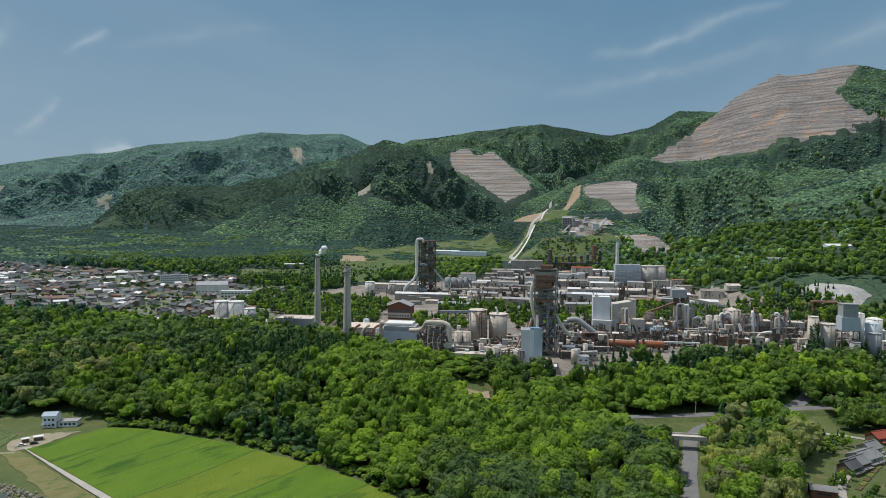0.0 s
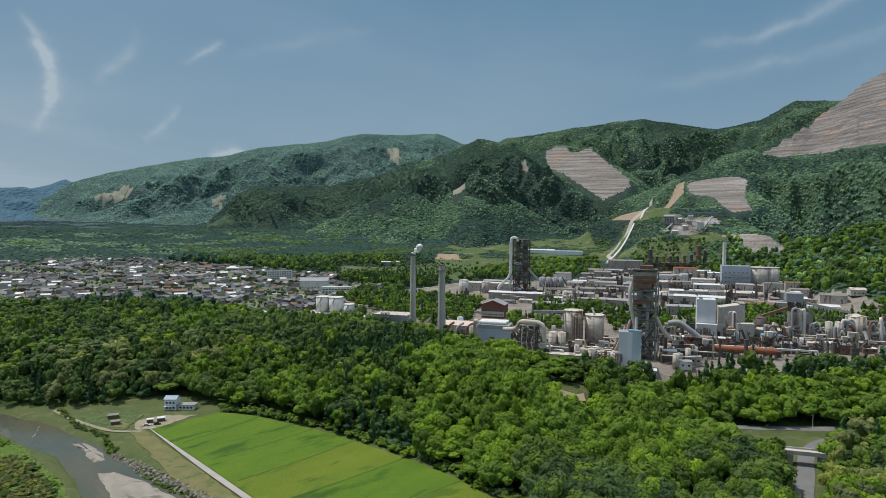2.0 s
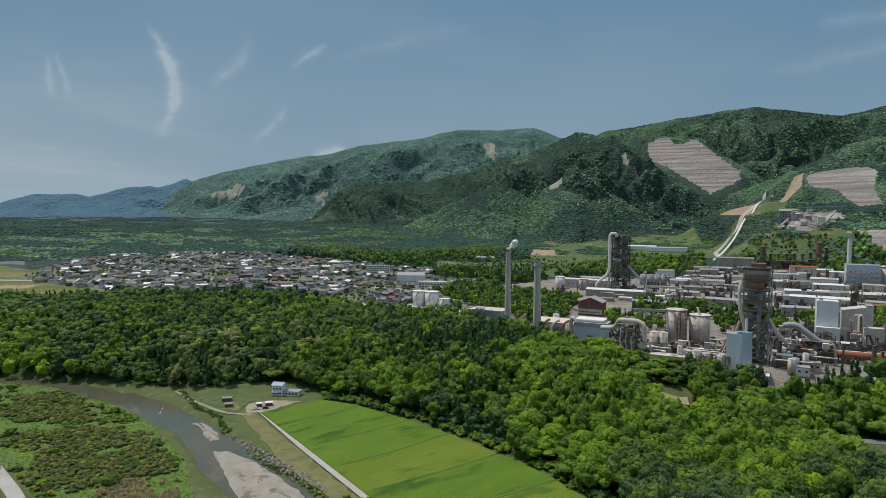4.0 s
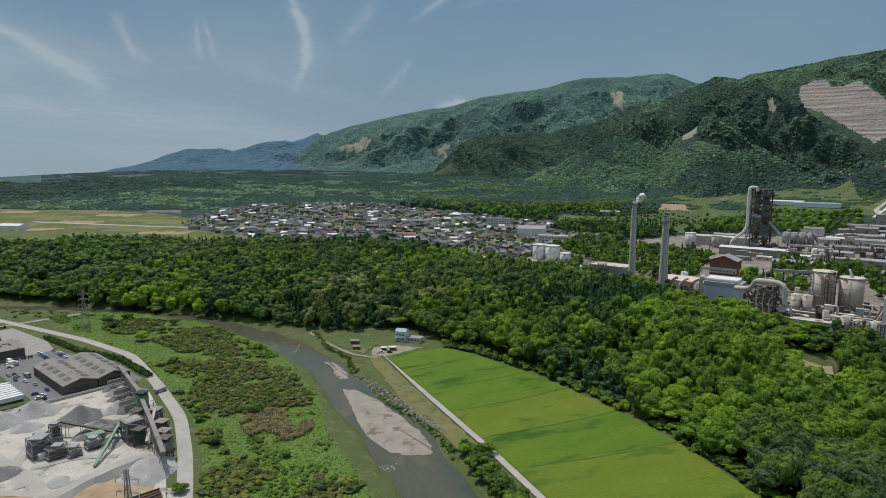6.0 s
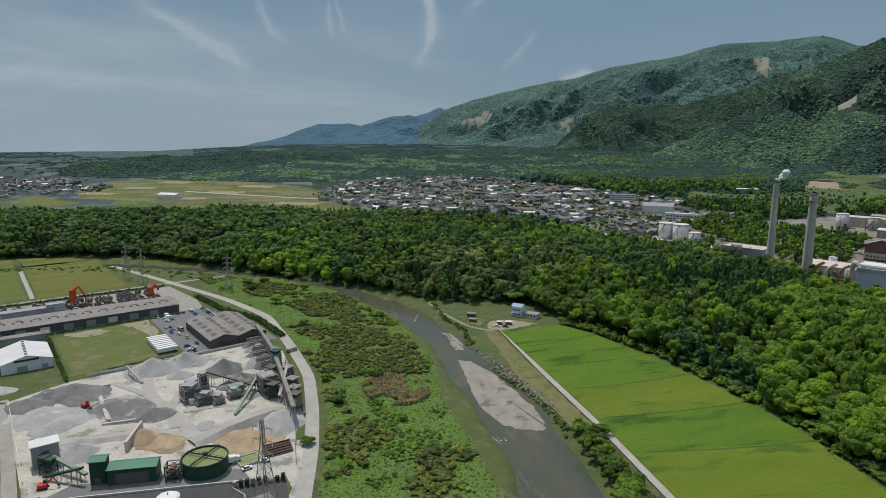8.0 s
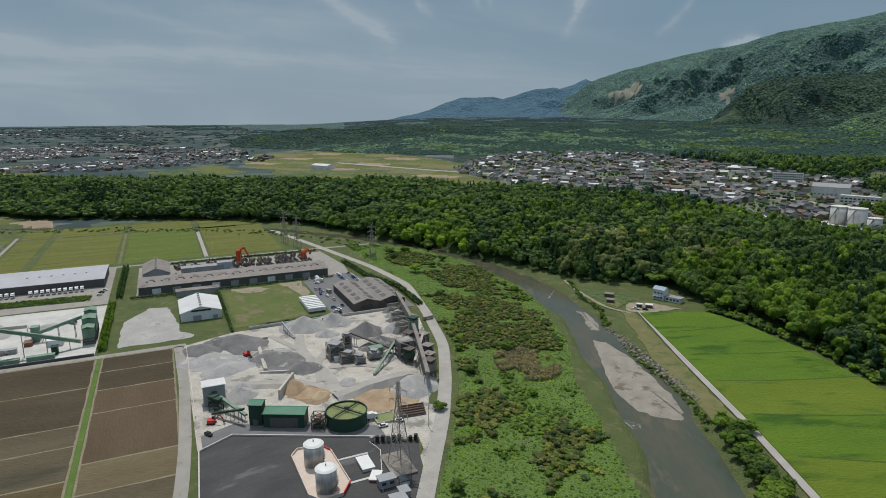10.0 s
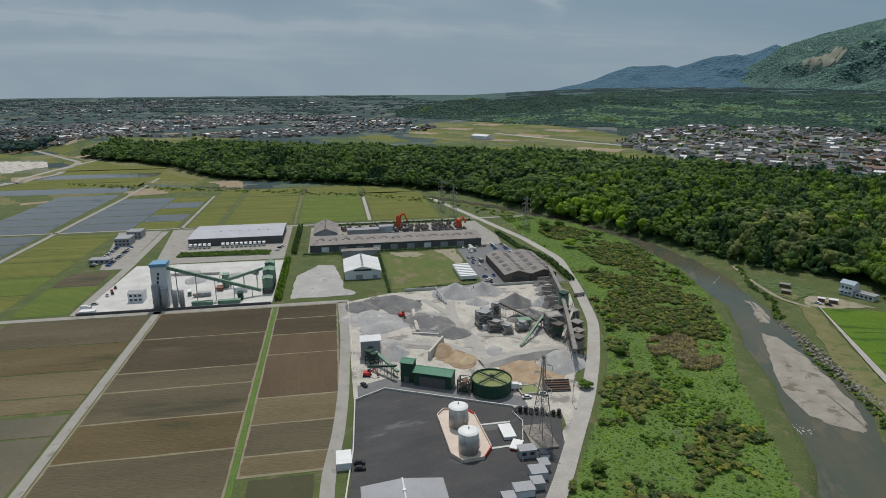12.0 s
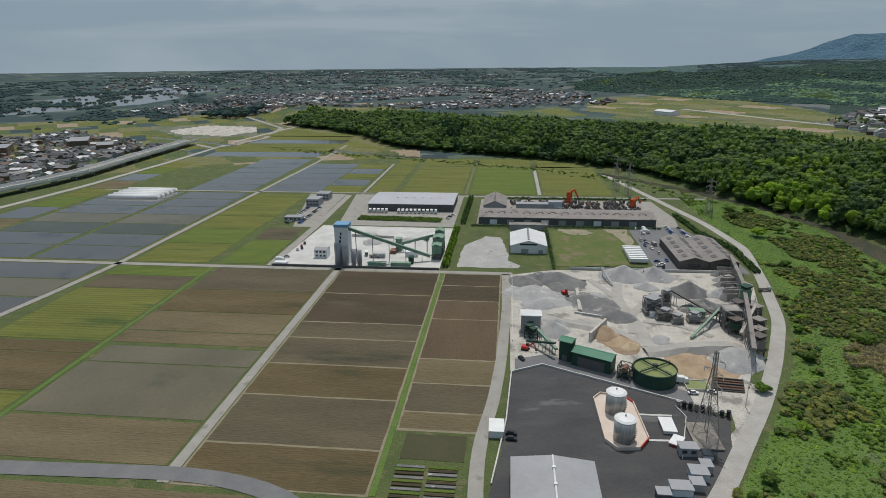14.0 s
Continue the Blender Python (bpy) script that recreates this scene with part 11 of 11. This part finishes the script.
riffle([(-186, 224), (-172, 214), (-160, 208), (-152, 210), (-142, 214)], 2.0, "broken white water over shallow stones"); riffle([(-312, 340), (-304, 329), (-300, 322)], 0.5, "thin white line of a low weir", 46)
# stone revetment
g = np.random.default_rng(23)
stone = None
for k in range(280):
    f = k / 280
    x, y = -232 + 92 * f + g.normal() * 1.3, 303 - 50 * f + g.normal() * 1.3
    if stone is None:
        bm = B(); bmesh.ops.create_icosphere(bm, subdivisions=1, radius=0.55)
        for v in bm.verts:
            v.co *= g.uniform(0.7, 1.2)
        stone = ob = part("boulder", bm, "stone")
    else:
        ob = new("boulder", stone.data)
    ob.matrix_basis = pose(x, y, ground_at(x, y) + 0.3, *g.uniform(0, 360, 3)) @ Matrix.Diagonal((*g.uniform(0.9, 2.1, 3), 1)); tagged(ob, "grey revetment stone on the river bank", "boulder", "revetment stones")


# ---- bushes and rough grass on the river plain ---------------------------------------------------------
SCRUB = [[(-412, 296), (-425, 322), (-400, 334), (-345, 321), (-305, 295), (-333, 288), (-379, 276)],
         [(-353, 256), (-335, 281), (-296, 291), (-234, 264), (-222, 249), (-228, 240), (-240, 226), (-255, 207), (-290, 213), (-300, 240)],
         [(-212, 160), (-215, 188), (-186, 186), (-171, 157), (-178, 136), (-196, 148)], [(-147, 147), (-162, 171), (-160, 197), (-144, 190), (-130, 163), (-133, 142)],
         [(-480, 285), (-500, 310), (-470, 330), (-430, 312), (-440, 285)], [(-128, 96), (-150, 126), (-118, 146), (-92, 112), (-96, 78)], [(-252, 196), (-232, 205), (-222, 190), (-236, 182)]]


def brush():
    g = np.random.default_rng(101)
    x, y = scatter(FLOOD_PLAIN, 2.7, 51)
    edge = vnoise(x, y, 9, 53) - 0.5
    mass = np.zeros(len(x), bool)
    for poly in SCRUB:
        mass |= inside(x + edge * 16, y + edge * 16, poly)
    loose = vnoise(x, y, 26, 52) * 0.6 + vnoise(x, y, 9, 54) * 0.4
    d, k, n, _ = to_line(x, y, RIVER)
    dry = np.hypot((x + 216) / 1.2, y - 222) < 17
    k = (mass & (vnoise(x, y, 6, 55) > 0.30) | (loose > 0.63)) & ~dry & (d > np.array([p[2] for p in RIVER_RUN])[n] + 6)
    bx, by, mass = x[k], y[k], mass[k]
    mats = LEAVES + ["leaf_scrub"]
    leaf = np.where(mass, np.where(g.random(len(bx)) < 0.78, len(LEAVES), np.where(g.random(len(bx)) < 0.6, 1, 2)), g.choice([0, 0, 1], len(bx)))
    wide = np.where(mass, g.uniform(1.9, 3.0, len(bx)), g.uniform(1.0, 2.2, len(bx)))
    plant_stuff("river_scrub", bx, by, wide, np.where(mass, g.uniform(0.85, 1.7, len(bx)), g.uniform(0.5, 1.1, len(bx))), [crown(400 + q, 2, 1, 24, leaf=0.28) for q in range(6)], leaf, mats, "olive bamboo grass and willow scrub on the river plain", "shrubs", sink=0.5, seed=15)
    x, y = scatter(FLOOD_PLAIN, 1.9, 54, 0.85)
    d, k, n, _ = to_line(x, y, RIVER)
    wide = np.array([p[2] for p in RIVER_RUN])
    k = d > wide[n] + 2.5
    x, y = x[k], y[k]
    blades = []
    for q in range(3):
        v, t = crown(450 + q, 1, 1, 9, leaf=0.42)
        blades.append((v[12:] * (1, 1, 0.8), t[20:] - 12))
    tone = vnoise(x, y, 16, 56) + g.uniform(-0.25, 0.25, len(x))
    plant_stuff("rough_grass", x, y, g.uniform(0.6, 1.3, len(x)), g.uniform(0.2, 0.45, len(x)), blades, np.where(tone > 0.78, 3, np.where(tone > 0.52, 0, 1)), LEAVES, "tall rough grass and weeds on the river plain", "grass", sink=0.2, seed=16)
    a = g.uniform(0, 6.28, 1500); r = np.sqrt(g.random(1500))
    x, y = -218 + 20 * r * np.cos(a) - 6 * r * np.sin(a), 219 + 17 * r * np.sin(a) + 3 * r * np.cos(a)
    k = vnoise(x, y, 7, 58) > 0.3
    x, y = x[k], y[k]
    n = len(x)
    reeds = []
    for q in range(3):
        v, t = crown(460 + q, 1, 1, 26, leaf=0.22)
        v[12:, 2] = v[12:, 2] * 1.25
        reeds.append((v[12:], t[20:] - 12))
    plant_stuff("dry_reeds", x, y, g.uniform(0.7, 1.6, n), g.uniform(0.6, 1.3, n), reeds, np.zeros(n, int), ["reed_dry"], "dry straw-coloured reeds in the scrub", "reeds", sink=0.2, seed=17)
    # single willows and bushes that stand out of the scrub
    kinds = [tree_kind("willow_bush", 14, "leaf_mid", "round green willow bush on the river plain"), tree_kind("willow_bush", 15, "leaf_bright", "fresh green willow bush in the scrub")]
    for i, (px, py, s) in enumerate(((-486, 318, 5), (-418, 284, 5.5), (-350, 260, 3.6), (-325, 311, 3.2), (-239, 225, 4.6), (-491, 304, 4.5), (-438, 327, 4), (-257, 204, 3), (-228, 188, 3.6), (-425, 306, 4), (-470, 296, 4.5), (-380, 315, 3.2), (-190, 196, 2.6), (-205, 152, 3.2), (-300, 246, 3), (-270, 214, 2.6), (-152, 120, 3.2), (-178, 150, 2.8), (-112, 92, 3))):
        m = pose(px, py, ground_at(px, py) - 0.5, 0, 0, 50 * i) @ Matrix.Diagonal((s, s, s * 0.75, 1))
        (kinds[i] if i < 2 else copy_thing(kinds[i % 2], m)).matrix_basis = m
    for nm, pts, lo, hi, lb in (("bank_bushes", [(-116, 240), (-108, 230), (-98, 222), (-86, 210), (-76, 200), (-66, 192)], 4.0, 6.6, "round dark green bushes on the field edge"), ("edge_scrub", [(-212, 383), (-180, 380), (-152, 370), (-120, 357), (-92, 341), (-60, 322), (-32, 300), (-6, 274), (26, 240)], 2.6, 4.6, "dense undergrowth at the edge of the wood"), ("bank_scrub", [(-320, 366), (-280, 336), (-256, 326), (-232, 304)], 1.2, 2.2, "green scrub along the river bank"), ("bank_scrub", [(-222, 292), (-190, 276), (-160, 262), (-140, 250), (-122, 232)], 1.0, 2.0, "green scrub above the revetment")):
        px, py = [], []
        for p, q in zip(pts, pts[1:]):
            n = int(math.hypot(q[0] - p[0], q[1] - p[1]) / 1.5)
            f = np.arange(n) / n
            px.append(p[0] + (q[0] - p[0]) * f); py.append(p[1] + (q[1] - p[1]) * f)
        px, py = np.concatenate(px), np.concatenate(py)
        px, py = px + g.normal(size=len(px)) * lo * 0.8, py + g.normal(size=len(px)) * lo * 0.8
        plant_stuff(nm, px, py, g.uniform(lo, hi, len(px)) * 0.8, g.uniform(lo, hi, len(px)) * 0.6, ROUND_MID, g.choice([1, 1, 2, 0], len(px)), LEAVES, lb, "bushes", sink=0.4, seed=18)
    # far river bank
    px, py = [], []
    for p, q in zip(RIVER[2:9], RIVER[3:10]):
        n = int(math.hypot(q[0] - p[0], q[1] - p[1]) / 3)
        f = np.arange(n) / n
        for s in (-1,):
            L = math.hypot(q[0] - p[0], q[1] - p[1])
            px.append(p[0] + (q[0] - p[0]) * f + (q[1] - p[1]) / L * 30); py.append(p[1] + (q[1] - p[1]) * f - (q[0] - p[0]) / L * 30)
    px, py = np.concatenate(px), np.concatenate(py)
    px, py = px + g.normal(size=len(px)) * 6, py + g.normal(size=len(px)) * 6
    plant_stuff("bank_scrub", px, py, g.uniform(1.5, 3, len(px)), g.uniform(1, 1.8, len(px)), [crown(470, 4, 1, 12)], g.choice([0, 1, 1], len(px)), LEAVES, "light green scrub along the far river bank", "bushes", sink=0.5, seed=19)


brush()
